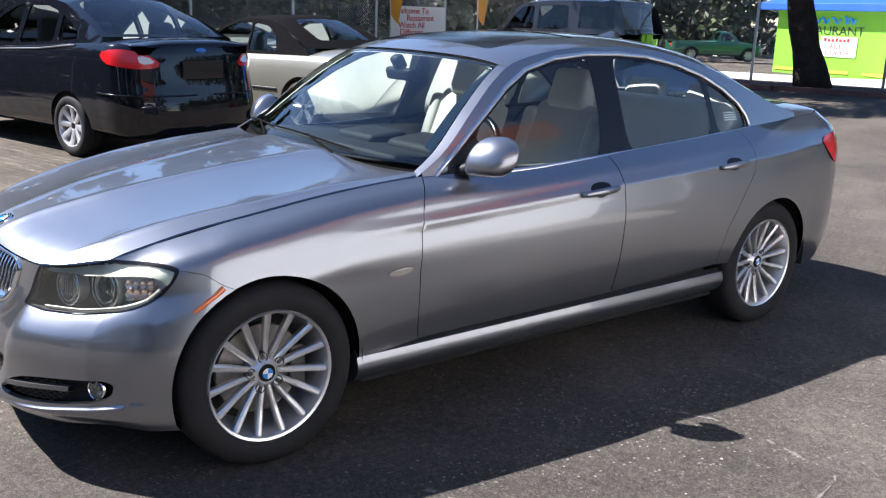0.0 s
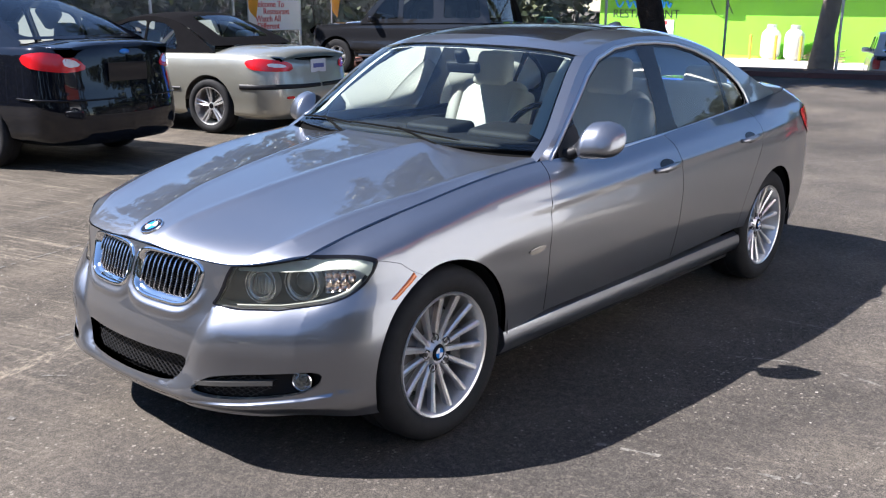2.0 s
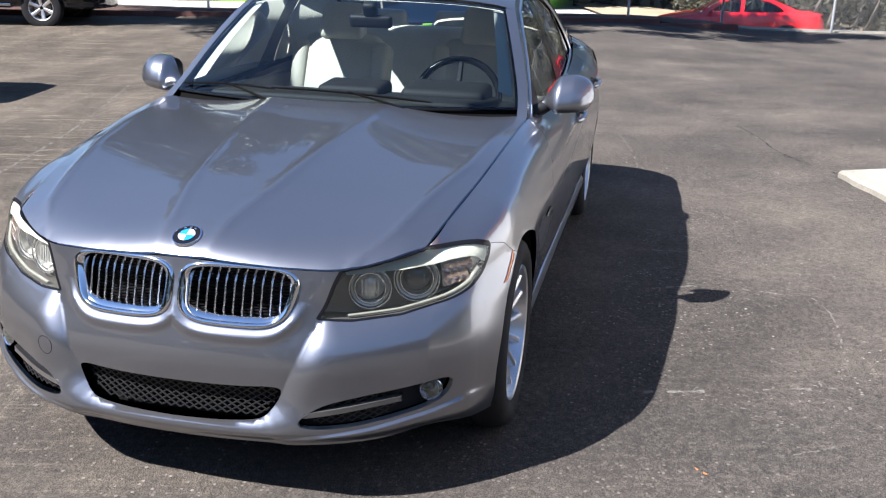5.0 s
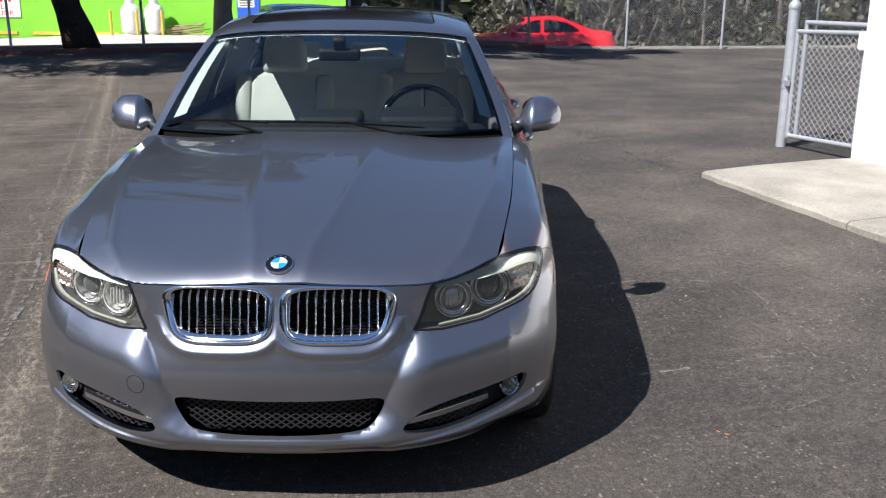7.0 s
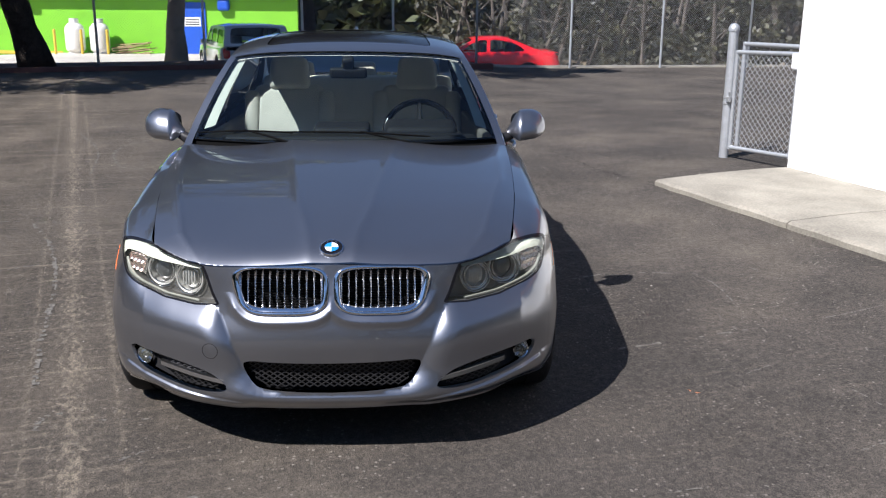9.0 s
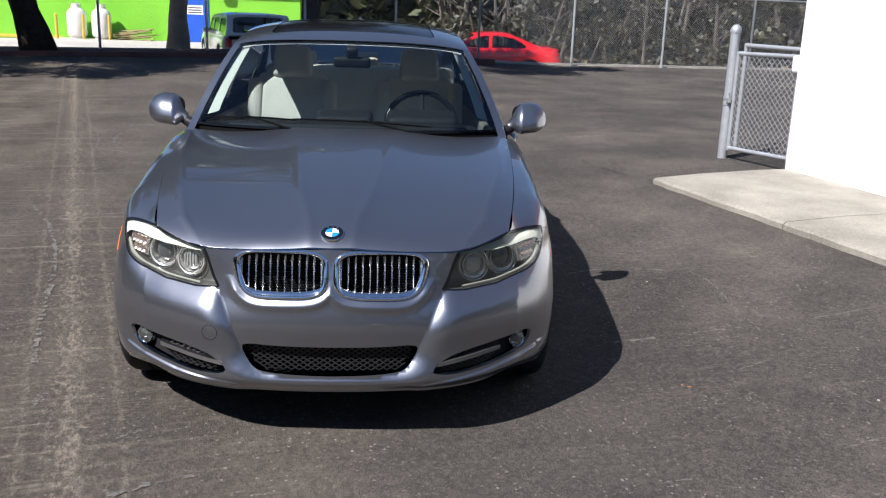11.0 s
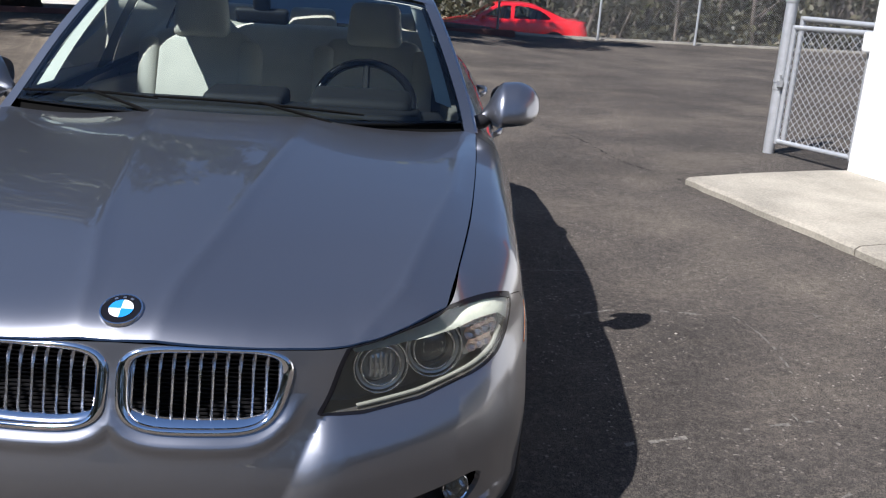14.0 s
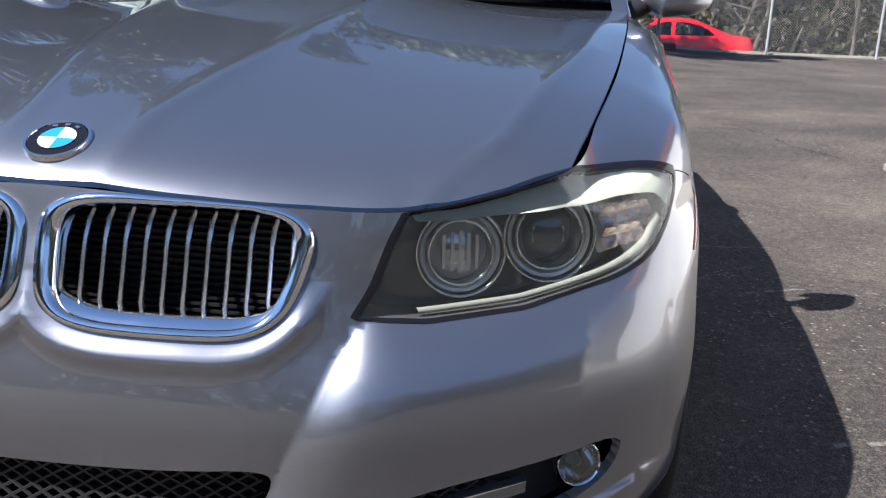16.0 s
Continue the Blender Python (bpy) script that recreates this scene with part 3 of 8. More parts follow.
# Near-black that puts the shade inside cavities into the colour.
CAVITY_SHADE = plain("cavity_shade", (0.006, 0.006, 0.007), 0.8)
TYRE = grained("tyre_rubber", (0.02, 0.02, 0.021), 0.72, 0.25, 14, 300, 0.2)
ALLOY = grained("alloy_silver", (0.72, 0.71, 0.71), 0.3, 0.08, 20, 500, 0.05, metal=0.85)
BRAKE = grained("brake_steel", (0.25, 0.24, 0.23), 0.35, 0.25, 30, 200, 0.1, metal=0.9)
BEIGE = grained("beige_leather", (0.60, 0.57, 0.49), 0.5, 0.12, 6, 220, 0.25)
SLAT = Mat("slat_chrome", (0.80, 0.81, 0.83), 0.27, 1.0).m
DASH = grained("dark_dashboard", (0.016, 0.016, 0.018), 0.6, 0.2, 8, 300, 0.25)
AMBER = Mat("amber_lens", (0.75, 0.16, 0.02), 0.12, Coat_Weight=1.0).m
RED_LENS = Mat("red_lens", (0.62, 0.010, 0.014), 0.15, Coat_Weight=0.4).m
REPEATER = Mat("repeater_lens", (0.44, 0.41, 0.36), 0.2, 0.4, Coat_Weight=1.0).m
WHITE_LENS = Mat("white_lens", (0.75, 0.74, 0.72), 0.15, Coat_Weight=1.0).m
LAMP_GREY = grained("lamp_housing_grey", (0.06, 0.058, 0.055), 0.4, 0.15, 12, 200, 0.1)
LAMP_BOWL = Mat("lamp_bowl_silver", (0.66, 0.65, 0.62), 0.32, 0.55).m
LENS_DARK = Mat("projector_lens", (0.05, 0.055, 0.06), 0.04, Coat_Weight=1.0).m
LENS_CLEAR = Mat("ribbed_lens", (0.55, 0.56, 0.55), 0.12, 0.6, Coat_Weight=1.0).m
COPPER = Mat("amber_bowl", (0.78, 0.62, 0.56), 0.18, 0.9).m
STRIP_GREY = grained("lamp_strip_grey", (0.24, 0.25, 0.22), 0.35, 0.15, 15, 150, 0.05)
HAZE = grained("hazed_lamp_brow", (0.62, 0.65, 0.56), 0.35, 0.15, 15, 150, 0.05)


def glass(name, tint=(0.9, 0.95, 0.97), rough=0.0, clear=0.86, ior=1.5, haze=0.0):
    """Thin glass: mostly clear with a mirror-like face."""
    m = Mat(name, tint, rough)
    t = m.t
    out = t.nodes["Material Output"]
    fr = m.node("ShaderNodeFresnel", IOR=ior)
    tr = m.node("ShaderNodeBsdfTransparent")
    tr.inputs[0].default_value = (*[c * clear for c in tint], 1)
    gl = m.node("ShaderNodeBsdfGlossy", Roughness=rough)
    gl.inputs[0].default_value = (1, 1, 1, 1)
    mx = m.node("ShaderNodeMixShader")
    m.link(fr.outputs[0], mx.inputs[0])
    m.link(tr.outputs[0], mx.inputs[1])
    m.link(gl.outputs[0], mx.inputs[2])
    last = mx.outputs[0]
    if haze:
        df = m.node("ShaderNodeBsdfGlossy", Roughness=0.6)
        df.inputs[0].default_value = (0.88, 0.92, 0.82, 1)
        hz = m.node("ShaderNodeMixShader")
        hz.inputs[0].default_value = haze
        m.link(last, hz.inputs[1])
        m.link(df.outputs[0], hz.inputs[2])
        last = hz.outputs[0]
    m.link(last, out.inputs[0])
    return m.m


CAR_GLASS = glass("car_glass", (0.88, 0.97, 0.95), clear=0.86, ior=1.5)
SIDE_GLASS = glass("side_glass", (0.82, 0.90, 0.92), clear=0.88, ior=1.5)
DARK_GLASS = glass("privacy_glass", (0.24, 0.26, 0.28), clear=0.8, ior=1.5)
LAMP_GLASS = glass("lamp_glass", (0.95, 0.96, 0.94), clear=0.97, haze=0.03, ior=1.5)

sedan = empty("sedan_car", label="grey metallic four-door saloon parked on the asphalt", category="car")

# the hood's leading edge and its joint with the wing
HOOD_FRONT = [(0.0, -0.655), (0.2, -0.642), (0.33, -0.622), (0.44, -0.594), (0.56, -0.52), (0.645, -0.442)]
HOOD_EDGE_Y = [(-0.70, 0.63), (-0.442, 0.645), (-0.32, 0.668), (-0.1, 0.702), (0.2, 0.731), (0.65, 0.757)]
HOOD_EDGE_Z = [(-0.70, 0.690), (-0.442, 0.730), (-0.2, 0.795), (0.0, 0.835), (0.3, 0.885), (0.65, 0.920)]
HOOD_MID_Z = [(-0.70, 0.722), (-0.655, 0.735), (-0.6, 0.750), (-0.45, 0.792), (-0.3, 0.830), (-0.1, 0.869), (0.1, 0.902), (0.3, 0.930), (0.65, 0.966)]


def hood_creases(x):
    """How far from the middle the inner and the outer crease of the hood run."""
    return np.interp(x, [-0.7, -0.5, -0.3, 0.25, 0.6], [0.07, 0.09, 0.135, 0.205, 0.245]), np.interp(x, [-0.7, -0.6, -0.43, 0.05, 0.6], [0.42, 0.456, 0.55, 0.664, 0.716])


def hood_z(x, y):
    x, y = np.asarray(x, float), np.abs(np.asarray(y, float))
    ye, ze, zc = curve1(HOOD_EDGE_Y, x), curve1(HOOD_EDGE_Z, x), curve1(HOOD_MID_Z, x)
    yi, yo = hood_creases(x)
    yo = np.minimum(yo, ye - 0.012)
    soft = 0.002
    relu = lambda a: 0.5 * (a + np.sqrt(a * a + soft * soft))
    shape = 0.22 * (y / yo) ** 2 + 1.75 * (relu(y - yi) / (yo - yi)) - 1.22 * (relu(y - yi) / (yo - yi)) ** 2
    top = 0.75
    f = np.interp(x, [-0.65, 0.0, 0.55], [0.46, 0.55, 0.85])
    d = zc - ze
    t = relu(y - yo) / (ye - yo)
    drop = np.interp(y, [0, 0.2, 0.33, 0.40, 0.447, 0.50, 0.56, 0.60, 0.645], [0.032, 0.032, 0.036, 0.040, 0.043, 0.041, 0.030, 0.019, 0.010])
    run = np.interp(y, [0, 0.25, 0.42, 0.52, 0.64], [0.036, 0.040, 0.065, 0.065, 0.036])
    nose = drop * np.exp(-np.maximum(x - curve1(HOOD_FRONT, y), -0.01) / run)
    ridge = 0.0028 * np.maximum(0, 1 - np.abs(y - yi) / 0.030) + 0.0022 * np.maximum(0, 1 - np.abs(y - yo) / 0.024) * np.clip((ye - yo - 0.012) / 0.02, 0, 1)
    ridge = ridge * np.clip((x - curve1(HOOD_FRONT, y)) / 0.10, 0, 1) * np.clip((0.52 - x) / 0.2, 0, 1)
    return ridge + zc - d * f * shape / top - d * (1 - f) * np.minimum(t, 1.3) - nose


def hood_at(xy):
    xy = np.asarray(xy, float)
    return np.stack([xy[:, 0], xy[:, 1], hood_z(xy[:, 0], xy[:, 1])], 1)


# the shield's lower outline: from the lamp down the crease and under the lower grille
CREASE = [(0.0, 0.254), (0.10, 0.256), (0.200, 0.262), (0.245, 0.272), (0.282, 0.300), (0.318, 0.368), (0.394, 0.553), (0.46, 0.70)]
KIDNEY_RAW = []
for k in range(44):
    c, d = math.cos(k * math.tau / 44), math.sin(k * math.tau / 44)
    c, d = math.copysign(abs(c) ** 0.50, c), math.copysign(abs(d) ** 0.50, d)
    low = 0.5 - 0.5 * d
    KIDNEY_RAW.append((0.177 + 0.165 * c - (0.042 * low ** 1.6 if c > 0 else -0.006 * low) * abs(c), 0.6125 - 0.004 * c + 0.0785 * d))
LEDGE = [(0.30, 0.561), (0.392, 0.556), (0.48, 0.548), (0.60, 0.555), (0.70, 0.574), (0.765, 0.605), (0.80, 0.640), (0.9, 0.70)]


LIP = ([0.28, 0.40, 0.55, 0.70, 0.78], [0.230, 0.242, 0.256, 0.280, 0.300])
SHIELD_LINE = rounded(np.array(CREASE), 1, closed=False)
KIDNEY_RING = rounded(np.array(KIDNEY_RAW), 1)
KIDNEY_RING = np.concatenate([KIDNEY_RING, KIDNEY_RING[:1]])


def door_crease(x):
    return 0.812 + 0.0478 * (x - 1.47)


def polyline_distance(line, y, z):
    """Distance of places from a line, and on which side of it they lie (+1 to its right)."""
    line = np.asarray(line)
    y0, z0 = line[:-1, 0][:, None], line[:-1, 1][:, None]
    dy, dz = np.diff(line[:, 0])[:, None], np.diff(line[:, 1])[:, None]
    t = np.clip(((y - y0) * dy + (z - z0) * dz) / (dy * dy + dz * dz), 0, 1)
    ey, ez = y - y0 - t * dy, z - z0 - t * dz
    e = ey * ey + ez * ez
    k, col = e.argmin(0), np.arange(e.shape[1])
    return np.sqrt(e[k, col]), np.where((ey * dz - ez * dy)[k, col] >= 0, 1.0, -1.0)


def front_bulge(p):
    """The flanks of the bumper stand proud of the shield between the grilles, with a ledge under the lamps."""
    x, y, z = p.T
    ay = np.abs(y)
    q = p.copy()
    near = x < 0.1
    fy, fz = ay[near], z[near]
    # how far a place lies outside the shield's outline
    off, sign = polyline_distance(SHIELD_LINE, fy, fz)
    a = off * sign / 0.085
    b = (curve1(LEDGE, fy) + 0.002 - fz) / 0.085
    soft = 0.45
    h = np.clip(0.5 + 0.5 * (b - a) / soft, 0, 1)
    d = np.clip(b + (a - b) * h - soft * h * (1 - h), 0, 1)
    rise = 1 - (1 - d) ** 2.0
    rise = rise * (1 - 0.25 * np.clip((0.49 - fz) / 0.2, 0, 1))
    low = np.clip((fz - 0.200) / 0.045, 0, 1)
    low = low * low * (3 - 2 * low)
    front = np.clip((0.80 - fy) / 0.12, 0, 1)
    q[near, 0] -= 0.036 * rise * low * front
    # the skin flares out round the kidney grilles
    off, out = polyline_distance(KIDNEY_RING, fy, fz)
    q[near, 0] -= 0.009 * (out > 0) * np.exp(-((off - 0.026) / 0.015) ** 2) * np.clip((0.60 - fz) / 0.05, 0, 1)
    # a lip along the lower edge, under the fog lamps
    lip_z = np.interp(fy, *LIP)
    lip = np.clip((lip_z - fz) / 0.012, 0, 1)
    q[near, 0] -= 0.011 * lip * lip * (3 - 2 * lip) * np.clip((fy - 0.27) / 0.06, 0, 1) * np.clip((0.84 - fy) / 0.06, 0, 1)
    # the crease along the doors
    along = np.clip((x - 0.15) / 0.5, 0, 1) * np.clip((3.35 - x) / 0.4, 0, 1)
    q[:, 1] += np.sign(y) * 0.0085 * np.maximum(0, 1 - np.abs(z - door_crease(x)) / 0.034) * along
    return q


def station(xs, ys, zs):
    n = 8
    return [(xs[k] if hasattr(xs, "__len__") else xs, ys[k] if hasattr(ys, "__len__") else ys, zs[k]) for k in range(n)]


FZ = (0.195, 0.245, 0.33, 0.43, 0.53, 0.60, 0.65)


def front_station(y, xs):
    x7 = float(curve1(HOOD_FRONT, y))
    return [(x, y, z) for x, z in zip(xs, FZ)] + [(x7, y, float(hood_z(x7, y)) - 0.003)]


def side_station(x, ys, z5, z6, top, z4=0.56):
    return [(x, y, z) for y, z in zip(ys, (0.195, 0.245, 0.33, 0.43, z4, z5, z6))] + [(x, *top)]


def gap_top(x):
    return float(curve1(HOOD_EDGE_Y, x)), float(curve1(HOOD_EDGE_Z, x)) - 0.003


BODY = Net([
    front_station(0.0, (-0.712, -0.735, -0.722, -0.728, -0.705, -0.685, -0.668)),
    front_station(0.2, (-0.702, -0.725, -0.712, -0.715, -0.690, -0.667, -0.653)),
    front_station(0.33, (-0.682, -0.705, -0.690, -0.692, -0.662, -0.642, -0.630)),
    front_station(0.44, (-0.645, -0.668, -0.655, -0.655, -0.622, -0.606, -0.600)),
    front_station(0.56, (-0.575, -0.60, -0.588, -0.588, -0.557, -0.540, -0.531)),
    station((-0.47, -0.508, -0.508, -0.505, -0.480, -0.466, -0.456, -0.444), (0.660, 0.676, 0.68, 0.683, 0.674, 0.668, 0.662, 0.644), (0.195, 0.245, 0.33, 0.43, 0.53, 0.605, 0.665, 0.726)),
    station((-0.365, -0.40, -0.405, -0.405, -0.385, -0.352, -0.312, -0.27), (0.786, 0.799, 0.806, 0.807, 0.797, 0.780, 0.768, 0.676), (0.195, 0.245, 0.33, 0.43, 0.53, 0.62, 0.718, 0.775)),
    station((-0.24, -0.26, -0.27, -0.27, -0.25, -0.218, -0.178, -0.13), (0.846, 0.853, 0.860, 0.863, 0.853, 0.834, 0.805, 0.698), (0.195, 0.245, 0.33, 0.43, 0.54, 0.64, 0.754, 0.807)),
    side_station(0.0, (0.848, 0.860, 0.868, 0.874, 0.871, 0.856, 0.818), 0.67, 0.786, gap_top(0.0)),
    side_station(0.3, (0.82, 0.843, 0.848, 0.858, 0.868, 0.864, 0.821), 0.71, 0.834, gap_top(0.3), 0.58),
    side_station(0.6, (0.80, 0.84, 0.845, 0.862, 0.876, 0.873, 0.833), 0.735, 0.862, gap_top(0.6)),
    side_station(1.1, (0.80, 0.84, 0.848, 0.868, 0.885, 0.881, 0.842), 0.757, 0.865, (0.772, 0.913)),
    side_station(1.62, (0.80, 0.84, 0.85, 0.870, 0.888, 0.883, 0.843), 0.785, 0.882, (0.772, 0.937)),
    side_station(2.15, (0.80, 0.84, 0.85, 0.872, 0.888, 0.880, 0.838), 0.82, 0.907, (0.760, 0.966)),
    side_station(2.5, (0.80, 0.84, 0.858, 0.882, 0.893, 0.874, 0.828), 0.84, 0.922, (0.738, 0.985)),
    side_station(2.76, (0.82, 0.86, 0.874, 0.890, 0.896, 0.868, 0.815), 0.855, 0.94, (0.715, 1.0)),
    side_station(3.1, (0.775, 0.81, 0.835, 0.853, 0.859, 0.835, 0.785), 0.87, 0.96, (0.675, 1.012)),
    side_station(3.4, (0.70, 0.75, 0.78, 0.80, 0.808, 0.79, 0.742), 0.87, 0.97, (0.63, 1.028)),
    station((3.55, 3.60, 3.62, 3.63, 3.61, 3.585, 3.57, 3.55), (0.585, 0.63, 0.65, 0.66, 0.67, 0.66, 0.63, 0.55), (0.24, 0.28, 0.35, 0.45, 0.6, 0.86, 0.965, 1.036)),
    station((3.65, 3.70, 3.72, 3.725, 3.705, 3.675, 3.66, 3.64), (0.38, 0.40, 0.40, 0.40, 0.40, 0.40, 0.39, 0.36), (0.24, 0.28, 0.35, 0.45, 0.6, 0.86, 0.975, 1.044)),
    station((3.68, 3.73, 3.745, 3.75, 3.735, 3.70, 3.685, 3.67), 0.0, (0.24, 0.28, 0.35, 0.45, 0.6, 0.86, 0.975, 1.048)),
], mirror=True, bulge=front_bulge)
VT = BODY.v[-1]
U = dict(zip(("mid", "s1", "s2", "s3", "s4", "corner", "s6", "s7", "wheel", "s9", "door"), BODY.u[2:13]))


def on_body(*places):
    return BODY.near(*places)


def seek(places, axes, keep):
    """From places seen along one axis to the body's coordinates."""
    out = []
    axes = list(axes)
    for p in places:
        p = np.asarray(p, float)
        k = (((BODY.gp[:, axes] - p) ** 2).sum(1) + 10 * ~keep(BODY.gp)).argmin()
        uv = BODY.guv[k].copy()
        for _ in range(6):
            b = BODY.at([uv, uv + (1e-3, 0), uv + (0, 1e-3)])
            j = np.stack([(b[1] - b[0])[axes] / 1e-3, (b[2] - b[0])[axes] / 1e-3], 1)
            uv = uv + np.clip(np.linalg.lstsq(j, p - b[0][axes], rcond=None)[0], -0.02, 0.02)
        out.append(tuple(np.clip(uv, (-9, 0), (9, BODY.v[-1]))))
    return out


def front_uv(yz):
    return seek(yz, (1, 2), lambda g: g[:, 0] < 0)


def side_uv(xz):
    return seek(xz, (0, 2), lambda g: g[:, 1] > 0.5)


def arch(cx, cz, r, a0, a1, n=26):
    """A wheel arch on the body, from one angle to another (degrees, 0 to the rear, 90 up)."""
    return side_uv([(cx + r * math.cos(radians(a0 + (a1 - a0) * k / n)), cz + r * math.sin(radians(a0 + (a1 - a0) * k / n))) for k in range(n + 1)])


def level(v, u0, u1, n=12):
    return [(u0 + (u1 - u0) * k / n, v) for k in range(n + 1)]


R_ARCH, Z_ARCH = 0.338, 0.322
HL_IN_TOP, HL_IN_LOW = (-0.592, 0.447, 0.690), (-0.638, 0.394, 0.556)
HL_LOW = [(-0.60, 0.48, 0.548), (-0.53, 0.60, 0.555), (-0.44, 0.70, 0.574), (-0.375, 0.765, 0.605)]
HL_OUT = [(-0.332, 0.789, 0.640), (-0.298, 0.797, 0.680), (-0.284, 0.796, 0.705)]
hl_in_top = (float(on_body(HL_IN_TOP)[0][0]), VT)
hl_corner = (float(U["corner"]), VT)
hl_low = on_body(HL_IN_LOW, *HL_LOW)
hl_out = on_body(*HL_OUT)
wing_line = on_body((-0.284, 0.796, 0.705), (-0.21, 0.838, 0.688), (-0.135, 0.862, 0.660))
arch_front_top = math.degrees(math.atan2(0.660 - Z_ARCH, -0.135))
front_arch_low = arch(0.0, Z_ARCH, R_ARCH, arch_front_top, 205, 16)
front_arch_high = arch(0.0, Z_ARCH, R_ARCH, -8, arch_front_top, 26)
lamp_outline = rounded(dense(level(VT, hl_in_top[0], hl_corner[0], 8) + hl_out[::-1] + hl_low[::-1], 0.025), 1)

KIDNEY = rounded(KIDNEY_RAW, 1)


kidney_uv = front_uv(KIDNEY)
FOG = rounded([(0.345, 0.268), (0.40, 0.318), (0.47, 0.340), (0.62, 0.356), (0.742, 0.372), (0.738, 0.325), (0.70, 0.292), (0.60, 0.272), (0.46, 0.258)], 2)
fog_uv = front_uv(FOG)
lower_edge = front_uv(rounded([(0.0, 0.366), (0.20, 0.367), (0.288, 0.372), (0.314, 0.358), (0.276, 0.292), (0.240, 0.273), (0.12, 0.265), (0.0, 0.263)], 2, closed=False))
lower_edge[0], lower_edge[-1] = (0.0, lower_edge[0][1]), (0.0, lower_edge[-1][1])

low_front = level(0.0, front_arch_low[-1][0], 0.0, 24)
bumper_line = [(0.0, VT)] + level(VT, 0.03, hl_in_top[0], 8) + hl_low + hl_out + wing_line[1:-1] + front_arch_low + low_front[:-1] + [(0.0, 0.0)] + lower_edge[::-1]
crease_lines = [np.array(front_uv([(y + o, z) for y, z in dense(CREASE[4:7], 0.01, False) if z < 0.54 - max(0, o) * 0.2])) for o in (-0.008, 0.0, 0.008, 0.018, 0.030, 0.045, 0.062, 0.080)]
crease_lines += [np.array(front_uv([(y, float(curve1(LEDGE, y)) - o) for y in np.linspace(0.475, 0.74, 26)])) for o in (0.008, 0.018, 0.032, 0.050, 0.070)]
kidney_loop = np.array(kidney_uv)
crease_lines += [np.concatenate([g, g[:1]]) for g in (inset(kidney_loop, -o) for o in (0.010, 0.018, 0.026, 0.034, 0.044))]
lip_ys = np.linspace(0.30, 0.76, 44)
crease_lines += [np.array(front_uv([(y, float(np.interp(y, *LIP)) + o) for y in lip_ys])) for o in (0.002, -0.003, -0.007, -0.013)]
bumper_half = cut_sheet(BODY.at, bumper_line, [kidney_uv, fog_uv], 0.012, 0.0, 0.03, -1.0, edge=0.008, hole_rim=0.035, seam=True, lines=crease_lines)
panel("front_bumper", joined(bumper_half, mirrored(bumper_half)), PAINT, sedan, "grey painted front bumper with a low lip")

DOOR_FRONT = on_body((0.590, 0.86, 0.330), (0.580, 0.87, 0.45), (0.574, 0.87, 0.60), (0.580, 0.87, 0.74), (0.605, 0.85, 0.84), (0.66, 0.76, 0.905))
u_door_top = BODY.near((0.66, 0.755, 0.915))[0][0]
DOOR_FRONT[-1] = (u_door_top, VT)
SPLIT = on_body((1.619, 0.86, 0.345), (1.626, 0.88, 0.5), (1.630, 0.88, 0.692), (1.622, 0.85, 0.87))
SPLIT.append((BODY.near((1.612, 0.77, 0.94))[0][0], VT))
REAR = on_body((2.335, 0.87, 0.372), (2.34, 0.88, 0.46), (2.375, 0.89, 0.56), (2.44, 0.88, 0.66), (2.545, 0.875, 0.80), (2.572, 0.84, 0.90))
REAR.append((BODY.near((2.58, 0.735, 0.99))[0][0], VT))
v_sill = BODY.near((1.1, 0.85, 0.325))[0][1]
sill_f, sill_m, sill_r = DOOR_FRONT[0], SPLIT[0], REAR[0]
u_arch_f = BODY.near((R_ARCH - 0.004, 0.85, 0.30))[0]

side_lines = [np.array(side_uv([(x, float(door_crease(x)) + o) for x in np.linspace(0.3, 3.25, 90)])) for o in (-0.045, -0.022, -0.008, 0.0, 0.008, 0.022, 0.045)]
wing = level(VT, hl_corner[0], u_door_top, 26) + DOOR_FRONT[-2::-1] + [u_arch_f] + front_arch_high[1:] + wing_line[-2::-1]
both("front_wing", cut_sheet(BODY.at, wing, [], 0.03, 0.0012, 0.02, -1.0, edge=0.018, lines=side_lines), PAINT, sedan)
door1 = level(VT, u_door_top, SPLIT[-1][0], 16) + SPLIT[-2::-1] + DOOR_FRONT[:-1]
front_doors = both("front_door", cut_sheet(BODY.at, door1, [], 0.04, 0.0022, 0.02, -1.0, edge=0.025, lines=side_lines), PAINT, sedan)
door2 = level(VT, SPLIT[-1][0], REAR[-1][0], 16) + REAR[-2::-1] + SPLIT[:-1]
rear_doors = both("rear_door", cut_sheet(BODY.at, door2, [], 0.04, 0.0022, 0.02, -1.0, edge=0.025, lines=side_lines), PAINT, sedan)
rear_arch = arch(2.76, Z_ARCH, R_ARCH, 172, -18, 30)
u_end = BODY.u[-1]
rear_low = level(0.0, rear_arch[-1][0], u_end, 20)
quarter = level(VT, REAR[-1][0], u_end, 30) + level(0.0, u_end, rear_arch[-1][0], 20) + rear_arch[::-1] + REAR[:-1]
rear_half = cut_sheet(BODY.at, quarter, [], 0.04, 0.0, 0.02, -1.0, edge=0.025, seam=True, lines=side_lines)
panel("rear_body", joined(rear_half, mirrored(rear_half)), PAINT, sedan, "grey rear wings and bumper")

